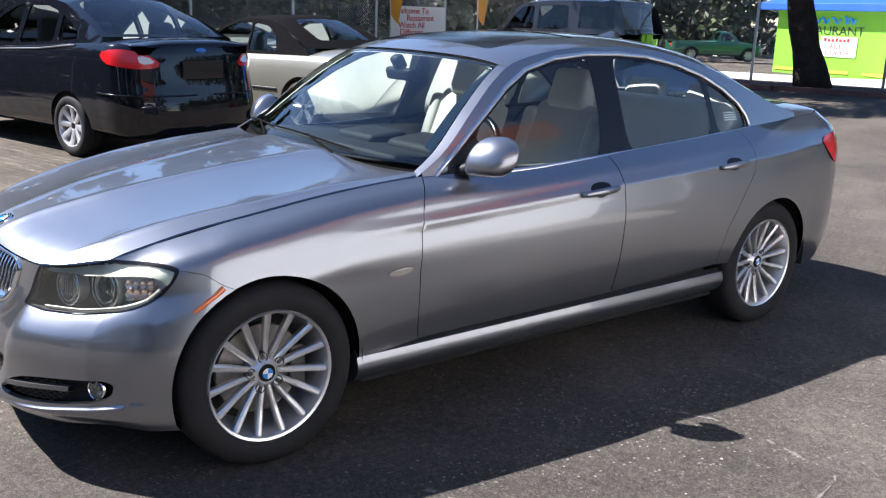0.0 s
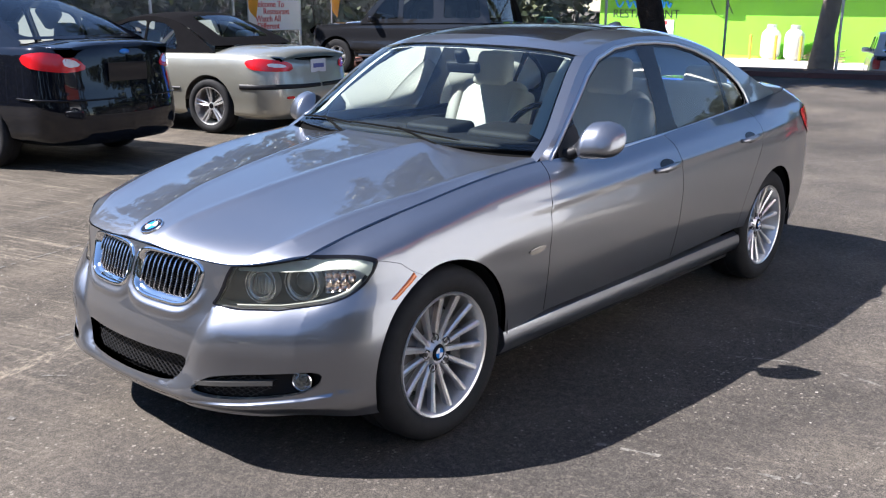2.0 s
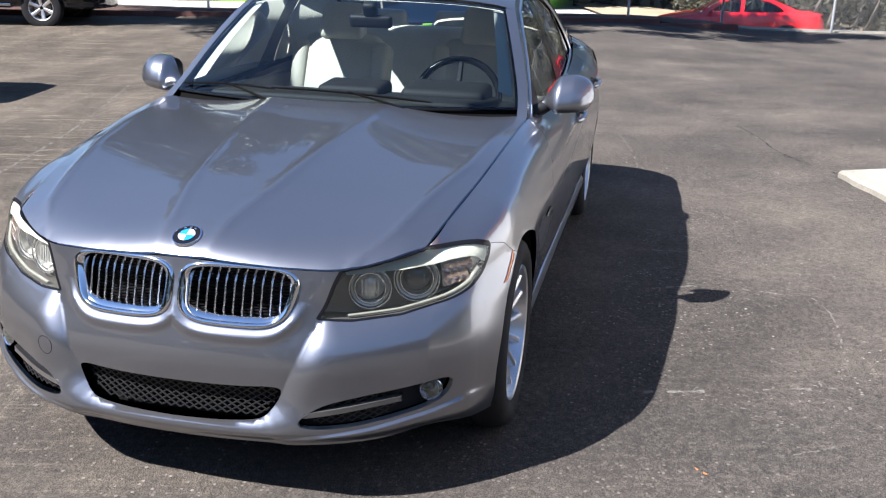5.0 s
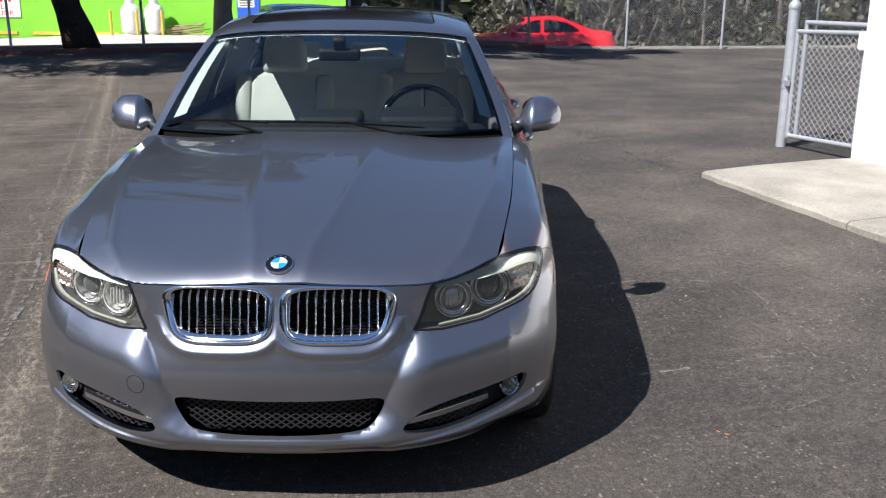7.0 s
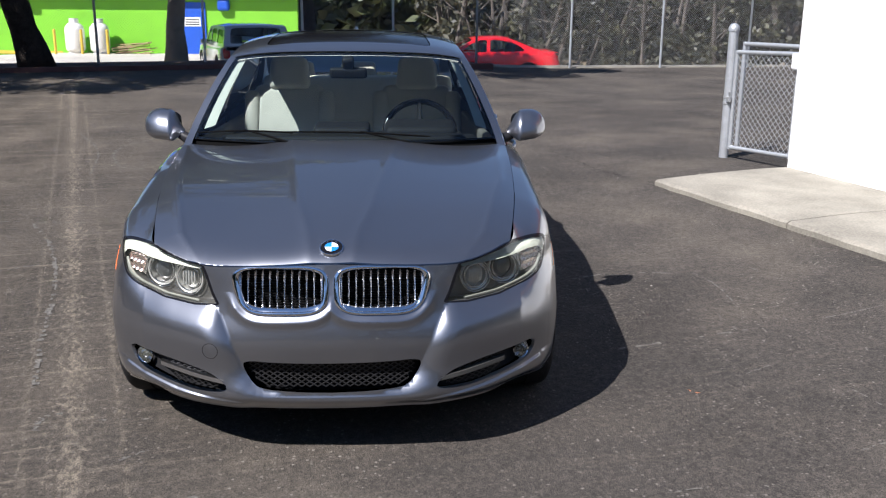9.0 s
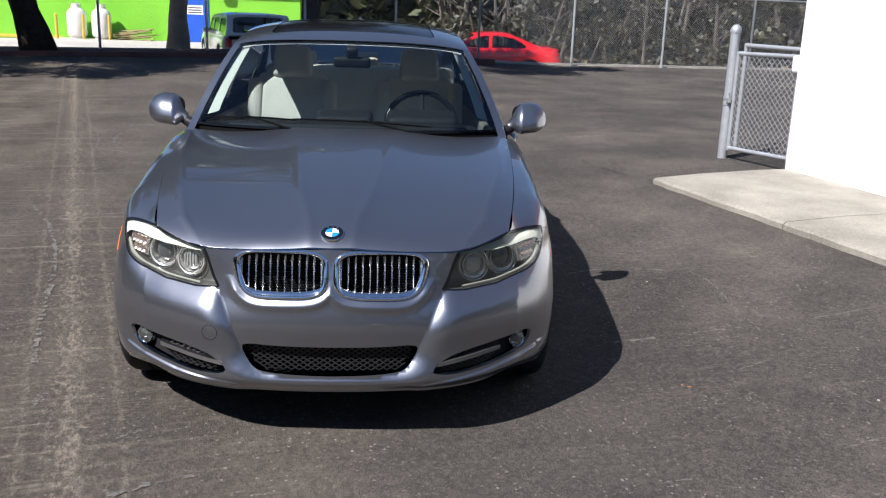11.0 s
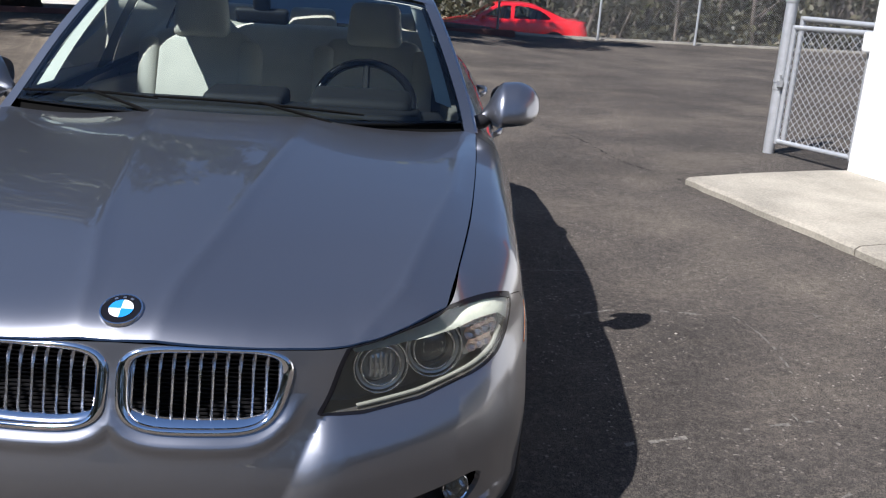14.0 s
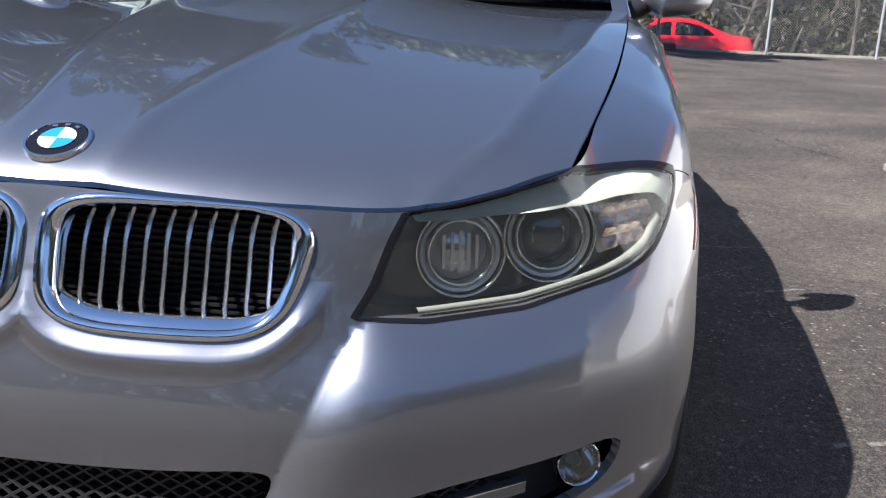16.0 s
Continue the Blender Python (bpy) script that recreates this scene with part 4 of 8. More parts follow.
# sill with a bright upper face
bm = bmesh.new()
rows = []
for x in np.linspace(0.33, 2.42, 24):
    z0 = 0.012 * (x / 2.4) + 0.008
    rows.append([bm.verts.new((x, y, z + z0)) for y, z in ((0.70, 0.19), (0.79, 0.19), (0.830, 0.212), (0.851, 0.244), (0.855, 0.258), (0.852, 0.280), (0.846, 0.302), (0.82, 0.318))])
for a, b in zip(rows, rows[1:]):
    for k in range(7):
        bm.faces.new((a[k], a[k + 1], b[k + 1], b[k]))
bm.faces.new(rows[0])
bm.faces.new(rows[-1][::-1])
part_both("sill", bm, PAINT, sedan, smooth=True, auto=28)

# hood
front_pts = [(float(curve1(HOOD_FRONT, y)) + 0.001, y) for y in np.linspace(0, 0.643, 26)]
edge_pts = [(x, float(curve1(HOOD_EDGE_Y, x))) for x in np.linspace(-0.43, 0.63, 30)]
rear_pts = [(0.556 + 0.094 * (y / 0.73) ** 2, y) for y in np.linspace(0.728, 0, 20)]
half = front_pts + edge_pts + rear_pts
hood_xs = np.linspace(-0.70, 0.60, 60)
hood_lines = [np.stack([hood_xs, s * (c + o)], 1) for s in (1, -1) for c in hood_creases(hood_xs) for o in (-0.030, -0.012, 0.0, 0.012, 0.030)]
hood_line = half + [(x, -y) for x, y in half[-2:0:-1]]
panel("hood", cut_sheet(hood_at, hood_line, [], 0.022, 0.0012, 0.02, 1.0, edge=0.014, lines=hood_lines), PAINT, sedan, "grey hood with raised creases")

# ---- greenhouse ----
def side_y(x, z):
    x, z = np.asarray(x, float), np.asarray(z, float)
    d = z - 0.91
    taper = 0.045 * np.clip((x - 1.5) / 1.2, 0, 2) ** 2 + 0.02 * np.clip((1.3 - x) / 0.6, 0, 2) ** 2
    return 0.782 - 0.34 * d - 0.28 * d * d - taper


def side_at(xz):
    xz = np.asarray(xz, float)
    return np.stack([xz[:, 0], side_y(xz[:, 0], xz[:, 1]), xz[:, 1]], 1)


ROOF_EDGE = [(0.62, 0.905), (0.76, 0.985), (0.95, 1.140), (1.08, 1.238), (1.17, 1.290), (1.35, 1.338), (1.6, 1.366), (1.85, 1.370), (2.1, 1.358), (2.35, 1.312), (2.6, 1.242), (2.8, 1.165), (3.0, 1.090), (3.22, 1.035)]
DLO_TOP = [(0.715, 0.905), (0.90, 1.045), (1.02, 1.130), (1.14, 1.212), (1.27, 1.278), (1.45, 1.321), (1.65, 1.338), (1.85, 1.338), (2.05, 1.326), (2.25, 1.290), (2.42, 1.240), (2.56, 1.176), (2.66, 1.108), (2.71, 1.045), (2.722, 0.995)]
DLO_LOW = [(2.70, 0.990), (2.26, 0.967), (1.72, 0.938), (1.19, 0.913)]
dlo = dense(DLO_TOP + DLO_LOW, 0.03)
edge_line = [(x, float(curve1(ROOF_EDGE, x))) for x in np.linspace(0.66, 3.2, 60)]
belt = [(3.2, 1.02), (2.9, 0.995), (2.58, 0.968), (2.15, 0.945), (1.62, 0.920), (1.1, 0.898), (0.66, 0.885)]
both("side_frame", cut_sheet(side_at, edge_line + belt, [dlo], 0.03, 0.0, 0.0, -1.0, edge=0.02, hole_rim=0.03), PAINT, sedan)
trim_line = dense(DLO_TOP + DLO_LOW, 0.02)
part_both("window_trim", strip_on(side_at, inset(trim_line, -0.004), 0.009, 0.005, -1.0, True), SATIN, sedan, "bright metal window surround", smooth=True)


def shrink_at(off):
    return lambda xz: side_at(xz) - np.array([0, off, 0])


def pane(poly):
    return cut_sheet(shrink_at(0.012), poly, [], 0.05, 0.0, 0.0, -1.0, edge=0.03)


top_at = lambda x: float(np.interp(x, [p[0] for p in DLO_TOP], [p[1] for p in DLO_TOP])) - 0.018
low_at = lambda x: float(np.interp(x, [p[0] for p in DLO_LOW[::-1]], [p[1] for p in DLO_LOW[::-1]])) + 0.004
win1 = [(x, top_at(x)) for x in np.linspace(0.93, 1.655, 16)] + [(x, low_at(x)) for x in np.linspace(1.60, 0.88, 10)]
win2 = [(x, top_at(x)) for x in np.linspace(1.80, 2.40, 12)] + [(x, low_at(x)) for x in np.linspace(2.40, 1.76, 8)]
win3 = [(x, top_at(x)) for x in np.linspace(2.45, 2.69, 10)] + [(x, low_at(x)) for x in np.linspace(2.69, 2.44, 5)]
dark_frame = cut_sheet(shrink_at(0.008), dlo, [rounded(win1, 2), rounded(win2, 2), rounded(win3, 2)], 0.05, 0.0, 0.0, -1.0, edge=0.025)
both("window_frame", dark_frame, GLOSS_BLACK, sedan, "black window frames and pillar covers")
for poly in (win1, win2, win3):
    both("side_window", pane(rounded(poly, 1)), SIDE_GLASS, sedan)


def roof_edge_y(x):
    return side_y(x, curve1(ROOF_EDGE, x))


ROOF_MID = [(0.9, 1.20), (1.10, 1.330), (1.2, 1.364), (1.4, 1.402), (1.75, 1.421), (2.1, 1.415), (2.4, 1.388), (2.62, 1.345), (2.9, 1.27)]


def roof_at(xy):
    """x and the share of the half width."""
    xy = np.asarray(xy, float)
    x, s = xy[:, 0], np.abs(xy[:, 1])
    ze, zm = curve1(ROOF_EDGE, x), curve1(ROOF_MID, x)
    return np.stack([x, xy[:, 1] * roof_edge_y(x), zm + (ze - zm) * (0.55 * s ** 2 + 0.45 * s ** 5)], 1)


header = lambda s: 1.105 + 0.065 * s * s
tail_x = lambda s: 2.60 - 0.10 * s * s
ss = np.linspace(-1, 1, 24)
roof_line = [(header(s), s) for s in ss] + [(tail_x(s), s) for s in ss[::-1]]
sun_roof = rounded(dense([(1.235, -0.72), (1.235, 0.72), (1.76, 0.72), (1.76, -0.72)], 0.14), 2)
panel("roof", cut_sheet(roof_at, dense(roof_line, 0.05), [sun_roof], 0.04, 0.0, 0.0, 1.0, edge=0.03, hole_rim=0.015), PAINT, sedan)
panel("sunroof", cut_sheet(lambda p: roof_at(p) - np.array([0, 0, 0.003]), inset(sun_roof, 0.008), [], 0.04, 0.0, 0.0, 1.0), GLOSS_BLACK, sedan, "dark glass sunroof panel")


def shield_at(st):
    """Windscreen: s across (-1..1), t from the cowl to the header."""
    st = np.asarray(st, float)
    s, t = st[:, 0], st[:, 1]
    a = np.abs(s)
    xe, xc = 0.70 + 0.47 * t, 0.535 + 0.57 * t
    ze, zc = curve1(ROOF_EDGE, xe), 0.945 + 0.387 * t
    bow = 0.03 * t * (1 - t) * 4 * (1 - a ** 4)
    lift = 0.55 * a ** 2 + 0.45 * a ** 5
    return np.stack([xc + (xe - xc) * s * s - bow * 0.5, s * side_y(xe, ze), zc + (ze - zc) * lift + bow * 0.6], 1)


screen_line = dense([(-0.955, 0.0), (0.955, 0.0), (0.935, 0.975), (-0.935, 0.975)], 0.08)
frit = dense([(-0.94, 0.012), (0.94, 0.012), (0.922, 0.955), (-0.922, 0.955)], 0.08)
ws = panel("windscreen", cut_sheet(shield_at, screen_line, [], 0.06, 0.0, 0.0, -1.0), CAR_GLASS, sedan)
panel("windscreen_border", cut_sheet(lambda p: shield_at(p) - np.array([-0.003, 0, 0.004]), screen_line, [rounded(frit, 2)], 0.05, 0.0, 0.0, -1.0), GLOSS_BLACK, sedan, "black border of the windscreen")
pillar = [(0.955, -0.14), (1.0, -0.14), (1.0, 1.0), (0.935, 1.0)]
both("windscreen_pillar", cut_sheet(shield_at, dense(pillar, 0.04), [], 0.03, 0.0, 0.0, -1.0), PAINT, sedan)


def back_at(st):
    st = np.asarray(st, float)
    s, t = np.abs(st[:, 0]), st[:, 1]
    xe, xc = 2.50 + 0.64 * t, 2.60 + 0.56 * t
    ze, zc = curve1(ROOF_EDGE, xe), 1.350 + (1.085 - 1.350) * t + 0.03 * 4 * t * (1 - t)
    return np.stack([xc + (xe - xc) * s * s, st[:, 0] * side_y(xe, ze), zc + (ze - zc) * (0.55 * s ** 2 + 0.45 * s ** 5)], 1)


bw = panel("rear_window", cut_sheet(back_at, dense([(-0.9, 0.02), (0.9, 0.02), (0.88, 0.98), (-0.88, 0.98)], 0.08), [], 0.06, 0.0, 0.0, -1.0), CAR_GLASS, sedan)
for s in (1, -1):
    panel("rear_pillar", cut_sheet(back_at, dense([(s * 0.9, 0.0), (s * 1.0, 0.0), (s * 1.0, 1.0), (s * 0.9, 1.0)], 0.06), [], 0.05, 0.0, 0.0, -1.0), PAINT, sedan)


def boot_at(xy):
    xy = np.asarray(xy, float)
    x, s = xy[:, 0], np.abs(xy[:, 1])
    ze = np.interp(x, [3.0, 3.1, 3.4, 3.55, 3.64, 3.67], [1.004, 1.012, 1.028, 1.036, 1.044, 1.048]) - 0.001
    zc = np.interp(x, [3.0, 3.2, 3.45, 3.6, 3.67], [1.074, 1.070, 1.064, 1.060, 1.048])
    w = np.interp(x, [3.0, 3.1, 3.25, 3.4, 3.5, 3.55, 3.60, 3.64, 3.66, 3.67], [0.685, 0.673, 0.652, 0.628, 0.583, 0.548, 0.475, 0.355, 0.22, 0.03])
    return np.stack([x, xy[:, 1] * w, zc + (ze - zc) * s ** 3], 1)


panel("boot_lid", cut_sheet(boot_at, dense([(3.02, -1), (3.02, 1), (3.668, 1), (3.668, -1)], 0.03), [], 0.04, 0.0, 0.0, 1.0), PAINT, sedan)

# ---- wheels, shared by all the cars ----
def blade(bm, a0, r0, r1, w0, w1, h0, h1, thick, skew=0.0, m=Matrix()):
    """One spoke: a ridge from the hub to the rim."""
    rows = []
    for r, w, h, a in ((r0, w0, h0, a0), (0.5 * (r0 + r1), 0.5 * (w0 + w1), 0.5 * (h0 + h1) - 0.004, a0 + skew * 0.5), (r1, w1, h1, a0 + skew)):
        c, s = math.cos(a), math.sin(a)
        ring = []
        for k, d in ((-1.0, -thick), (-1.0, -0.006), (-0.45, 0.0), (0.45, 0.0), (1.0, -0.006), (1.0, -thick)):
            ring.append(bm.verts.new(m @ Vector((r * c - k * w * s, r * s + k * w * c, h + d))))
        rows.append(ring)
    for a, b in zip(rows, rows[1:]):
        for k in range(5):
            bm.faces.new((a[k], a[k + 1], b[k + 1], b[k]))
    bm.faces.new(rows[0])
    bm.faces.new(rows[-1][::-1])


def make_wheel(parent, centre, side, tyre_r=0.317, rim_r=0.226, width=0.225, spokes=15, alloy=None, style="fine", turn=0.0, bolts=5, roundel=False):
    """A wheel with its outer face to the side given (+1 or -1 along y)."""
    alloy = alloy or ALLOY
    m = Matrix.Rotation(radians(-90 * side), 4, "X") @ Matrix.Rotation(turn, 4, "Z")
    hw = width / 2
    bm = bmesh.new()
    add_lathe(bm, [(rim_r + 0.001, hw - 0.012), (rim_r - 0.002, hw - 0.006), (rim_r - 0.010, hw - 0.010), (rim_r - 0.016, hw - 0.03), (rim_r - 0.03, hw - 0.09), (rim_r - 0.034, -hw + 0.02)], 48, m)
    wheel = part("wheel", bm, alloy, parent, smooth=True, auto=40)
    wheel.location = centre
    bm = bmesh.new()
    s = tyre_r - rim_r
    add_lathe(bm, [(rim_r - 0.004, hw - 0.02), (rim_r + 0.004, hw - 0.008), (rim_r + 0.35 * s, hw + 0.002), (rim_r + 0.62 * s, hw), (tyre_r - 0.016, hw - 0.010), (tyre_r - 0.004, hw - 0.028), (tyre_r, hw - 0.05),
                   (tyre_r, 0.012), (tyre_r - 0.006, 0.010), (tyre_r - 0.006, 0.002), (tyre_r, 0.0), (tyre_r, -hw + 0.05), (tyre_r - 0.006, -hw + 0.02), (rim_r + 0.5 * s, -hw), (rim_r - 0.02, -hw + 0.02)], 56, m)
    part("tyre", bm, TYRE, wheel, "black rubber tyre", smooth=True, auto=40)
    face = hw - 0.042
    if style == "fine":
        for k in range(spokes):
            bm = bmesh.new()
            blade(bm, k * math.tau / spokes, 0.036, rim_r - 0.008, 0.0075, 0.0125, face - 0.012, hw - 0.020, 0.026, 0.0, m)
            part("spoke", bm, alloy, wheel)
    elif style == "pairs":
        for k in range(spokes):
            for d in (-0.115, 0.115):
                bm = bmesh.new()
                blade(bm, k * math.tau / spokes + d * 1.6, 0.04, rim_r - 0.008, 0.011, 0.013, face, hw - 0.016, 0.03, -d * 0.6, m)
                part("spoke", bm, alloy, wheel)
    else:
        for k in range(spokes):
            bm = bmesh.new()
            blade(bm, k * math.tau / spokes, 0.04, rim_r - 0.008, 0.024, 0.036, face, hw - 0.012, 0.02, 0.0, m)
            part("spoke", bm, alloy, wheel)
    bm = bmesh.new()
    add_lathe(bm, [(0.0, face - 0.004), (0.034, face - 0.004), (0.037, face), (0.046, face - 0.010), (0.058, face - 0.022), (0.060, face - 0.034), (0.058, -0.02)], 30, m)
    part("hub", bm, alloy, wheel, smooth=True, auto=35)
    bm = bmesh.new()
    add_lathe(bm, [(0.0, face + 0.002), (0.028, face + 0.0015), (0.031, face - 0.003)], 24, m)
    part("centre_cap", bm, GLOSS_BLACK, wheel, smooth=True, auto=35)
    if roundel:
        for q, mat in ((0, ROUNDEL_BLUE), (1, ROUNDEL_WHITE), (2, ROUNDEL_BLUE), (3, ROUNDEL_WHITE)):
            bm = bmesh.new()
            ring = [bm.verts.new(m @ Vector((0, 0, face + 0.0032)))] + [bm.verts.new(m @ Vector((0.019 * math.cos(q * math.pi / 2 + i * math.pi / 16), 0.019 * math.sin(q * math.pi / 2 + i * math.pi / 16), face + 0.0032))) for i in range(9)]
            bm.faces.new(ring)
            part("badge_quarter", bm, mat, wheel)
    # Wide dark grey collars paint the shade of the pockets round the bolts.
    for k in range(bolts):
        a = (k + 0.5) * math.tau / bolts
        bm = bmesh.new()
        add_lathe(bm, [(0.0, 0.0), (0.007, 0.0), (0.0075, -0.004), (0.013, -0.005), (0.0150, 0.001), (0.0185, 0.002), (0.0185, -0.02)], 14, m @ Matrix.Translation((0.056 * math.cos(a), 0.056 * math.sin(a), face - 0.008)))
        part("wheel_bolt", bm, LAMP_GREY, wheel, smooth=True, auto=35)
    bm = bmesh.new()
    add_lathe(bm, [(0.06, 0.012), (0.155, 0.012), (0.155, -0.012), (0.06, -0.012)], 36, m)
    part("brake_disc", bm, BRAKE, wheel)
    bm = bmesh.new()
    add_box(bm, (0.06, 0.15, 0.07), (0.135, 0.0, 0.0), (0, 0, 8))
    for v in bm.verts:
        v.co = m @ v.co
    part("brake_caliper", bm, LAMP_GREY, wheel, bevel=0.01)
    # A dark disc stands in for the shade behind the spokes.
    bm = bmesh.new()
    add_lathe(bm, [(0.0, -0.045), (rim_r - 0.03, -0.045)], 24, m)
    part("wheel_shade_disc", bm, CAVITY_SHADE, wheel)
    return wheel


ROUNDEL_BLUE = plain("enamel_blue", (0.02, 0.22, 0.65), 0.15, Coat_Weight=1.0)
ROUNDEL_WHITE = plain("enamel_white", (0.8, 0.8, 0.8), 0.15, Coat_Weight=1.0)
for x in (0.0, 2.76):
    for side in (-1, 1):
        make_wheel(sedan, (x, 0.744 * side, 0.316), side, turn=0.3 + x + 0.4 * side, roundel=True)

# ---- under the car: floor, wheel housings, engine bay ----
bm = bmesh.new()
add_box(bm, (2.05, 1.58, 0.06), (1.40, 0, 0.215))
add_box(bm, (0.36, 0.86, 0.04), (-0.33, 0, 0.225))
add_box(bm, (0.75, 1.0, 0.05), (0.05, 0, 0.22))
add_box(bm, (1.25, 1.08, 0.05), (2.95, 0, 0.24))
add_box(bm, (0.2, 1.0, 0.05), (3.42, 0, 0.28))
part("floor_pan", bm, BLACK_PLASTIC, sedan, bevel=0.01)
# Unseen tray, added to stop sunlight leaking in behind the bumper.
bm = bmesh.new()
rows = []
for y in np.linspace(-0.775, 0.775, 41):
    x = float(np.interp(abs(y), [0, 0.2, 0.33, 0.44, 0.56, 0.66, 0.775], [-0.71, -0.70, -0.68, -0.643, -0.573, -0.47, -0.365])) + 0.004
    rows.append([bm.verts.new((xx, y, z)) for xx, z in ((x, 0.204), (x + 0.03, 0.200), (-0.33 if abs(y) > 0.6 else 0.35, 0.206))])
for a, b in zip(rows, rows[1:]):
    for j in range(2):
        bm.faces.new((a[j], a[j + 1], b[j + 1], b[j]))
bmesh.ops.solidify(bm, geom=bm.faces, thickness=0.006)
part("undertray", bm, BLACK_PLASTIC, sedan, "black undertray")
# Near-black liners hold the shade inside the arches in their colour.
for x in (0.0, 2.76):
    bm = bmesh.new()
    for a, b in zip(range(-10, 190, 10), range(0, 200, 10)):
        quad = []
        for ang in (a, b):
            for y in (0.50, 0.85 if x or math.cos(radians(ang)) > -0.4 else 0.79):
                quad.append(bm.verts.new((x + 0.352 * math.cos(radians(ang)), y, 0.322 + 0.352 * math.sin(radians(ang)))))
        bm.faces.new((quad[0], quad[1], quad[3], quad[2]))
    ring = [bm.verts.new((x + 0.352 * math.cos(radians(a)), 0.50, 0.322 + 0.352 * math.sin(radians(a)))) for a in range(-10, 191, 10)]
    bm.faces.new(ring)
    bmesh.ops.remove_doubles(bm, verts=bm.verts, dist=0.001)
    part_both("wheel_housing", bm, CAVITY_SHADE, sedan, smooth=True, auto=40)
# Solid near-black blocks stand in for the shade behind the grilles.
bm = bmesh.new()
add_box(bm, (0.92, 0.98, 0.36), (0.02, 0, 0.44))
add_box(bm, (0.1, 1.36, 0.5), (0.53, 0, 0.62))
part("engine_bay_shade", bm, CAVITY_SHADE, sedan)
RADIATOR = grained("radiator_black", (0.012, 0.012, 0.013), 0.4, 0.2, 10, 100, 0.2)
bm = bmesh.new()
add_box(bm, (0.006, 0.64, 0.24), (-0.565, 0, 0.59))
add_box(bm, (0.01, 0.66, 0.16), (-0.63, 0, 0.31))
radiator = part("radiator", bm, RADIATOR, sedan)
for k in range(20):
    part("radiator_fin", box((0.012, 0.62, 0.004), (-0.575, 0, 0.50 + 0.0095 * k)), RADIATOR, radiator)

# ---- kidney grilles ----
for side in (1, -1):
    ring = strip_on(BODY.at, dense(inset(np.array(kidney_uv), 0.004), 0.009), 0.0115, 0.006, -1.0, True, 0.03)
    if side < 0:
        ring = flip_y(ring)
    kid = part("kidney_grille", ring, CHROME, sedan, "chrome kidney grille frame", smooth=True)
    for k in range(12):
        y = 0.034 + 0.0253 * k
        inside_col = [p for p in np.linspace(0.50, 0.70, 120) if inside(KIDNEY, [(y, p)])[0]]
        z0, z1 = min(inside_col) + 0.004, max(inside_col) - 0.006
        bm = bmesh.new()
        zs = np.linspace(z0, z1, 7)
        base = BODY.at(front_uv([(y, z) for z in zs]))
        rows = []
        for i, (p, z) in enumerate(zip(base, zs)):
            back = 0.014 + 0.030 * (i == 6) + 0.006 * (i == 5) + 0.012 * (i == 0)
            w = 0.0026 if i < 5 else 0.0038 if i == 5 else 0.0026
            rows.append([bm.verts.new((p[0] + back + dx, side * (y + dy), z)) for dx, dy in ((0.010, -w * 0.6), (0.003, -w), (0.0, 0.0), (0.003, w), (0.010, w * 0.6))])
        for a, b in zip(rows, rows[1:]):
            for j in range(4):
                bm.faces.new((a[j], a[j + 1], b[j + 1], b[j]))
        part("grille_slat", bm, SLAT, kid, smooth=True, auto=30)
    bm = bmesh.new()
    floor_z = lambda y: min(p for p in np.linspace(0.50, 0.64, 90) if inside(KIDNEY, [(y, p)])[0])
    low = BODY.at(front_uv([(y, floor_z(y) + 0.012) for y in np.linspace(0.036, 0.315, 18)]))
    rows = [[bm.verts.new((p[0] + dx, side * p[1], p[2] + dz)) for dx, dz in ((0.004, -0.012), (0.010, 0.0), (0.028, 0.006))] for p in low]
    for a, b in zip(rows, rows[1:]):
        for j in range(2):
            bm.faces.new((a[j], a[j + 1], b[j + 1], b[j]))
    part("grille_tray", bm, CHROME, kid, smooth=True)

# ---- roundel on the hood ----
def roundel(parent, m, r):
    bm = bmesh.new()
    add_lathe(bm, [(0.0, 0.001), (r * 0.9, 0.001), (r * 0.93, 0.004), (r, 0.004), (r * 1.03, 0.0), (r * 1.03, -0.004)], 40, m)
    base = part("badge", bm, CHROME, parent, "round enamel badge with blue and white quarters", smooth=True, auto=35)
    bm = bmesh.new()
    add_lathe(bm, [(0.0, 0.0035), (r * 0.9, 0.0030)], 40, m)
    part("badge_ring", bm, GLOSS_BLACK, base, "black ring")
    for q in range(4):
        bm = bmesh.new()
        bm.faces.new([bm.verts.new(m @ Vector((0, 0, 0.0048)))] + [bm.verts.new(m @ Vector((0.58 * r * math.cos(q * math.pi / 2 + i * math.pi / 20), 0.58 * r * math.sin(q * math.pi / 2 + i * math.pi / 20), 0.0045))) for i in range(11)])
        part("badge_quarter", bm, ROUNDEL_BLUE if q % 2 else ROUNDEL_WHITE, base)
    # small marks round the ring
    for a in (60, 90, 120):
        bm = box((0.16 * r, 0.10 * r, 0.001), (0.74 * r * math.cos(radians(a)), 0.74 * r * math.sin(radians(a)), 0.0042), (0, 0, a - 90))
        bm.transform(m)
        part("badge_mark", bm, SATIN, base)


hx = -0.598
slope = math.degrees(math.atan2(float(hood_z(hx + 0.02, 0) - hood_z(hx - 0.02, 0)), 0.04))
roundel(sedan, Matrix.Translation((hx, 0, float(hood_z(hx, 0)) + 0.001)) @ Matrix.Rotation(radians(-slope), 4, "Y") @ Matrix.Rotation(radians(-90), 4, "Z"), 0.041)

# ---- lower grille ----
MESH_BLACK = plain("grille_mesh_black", (0.02, 0.02, 0.021), 0.35)


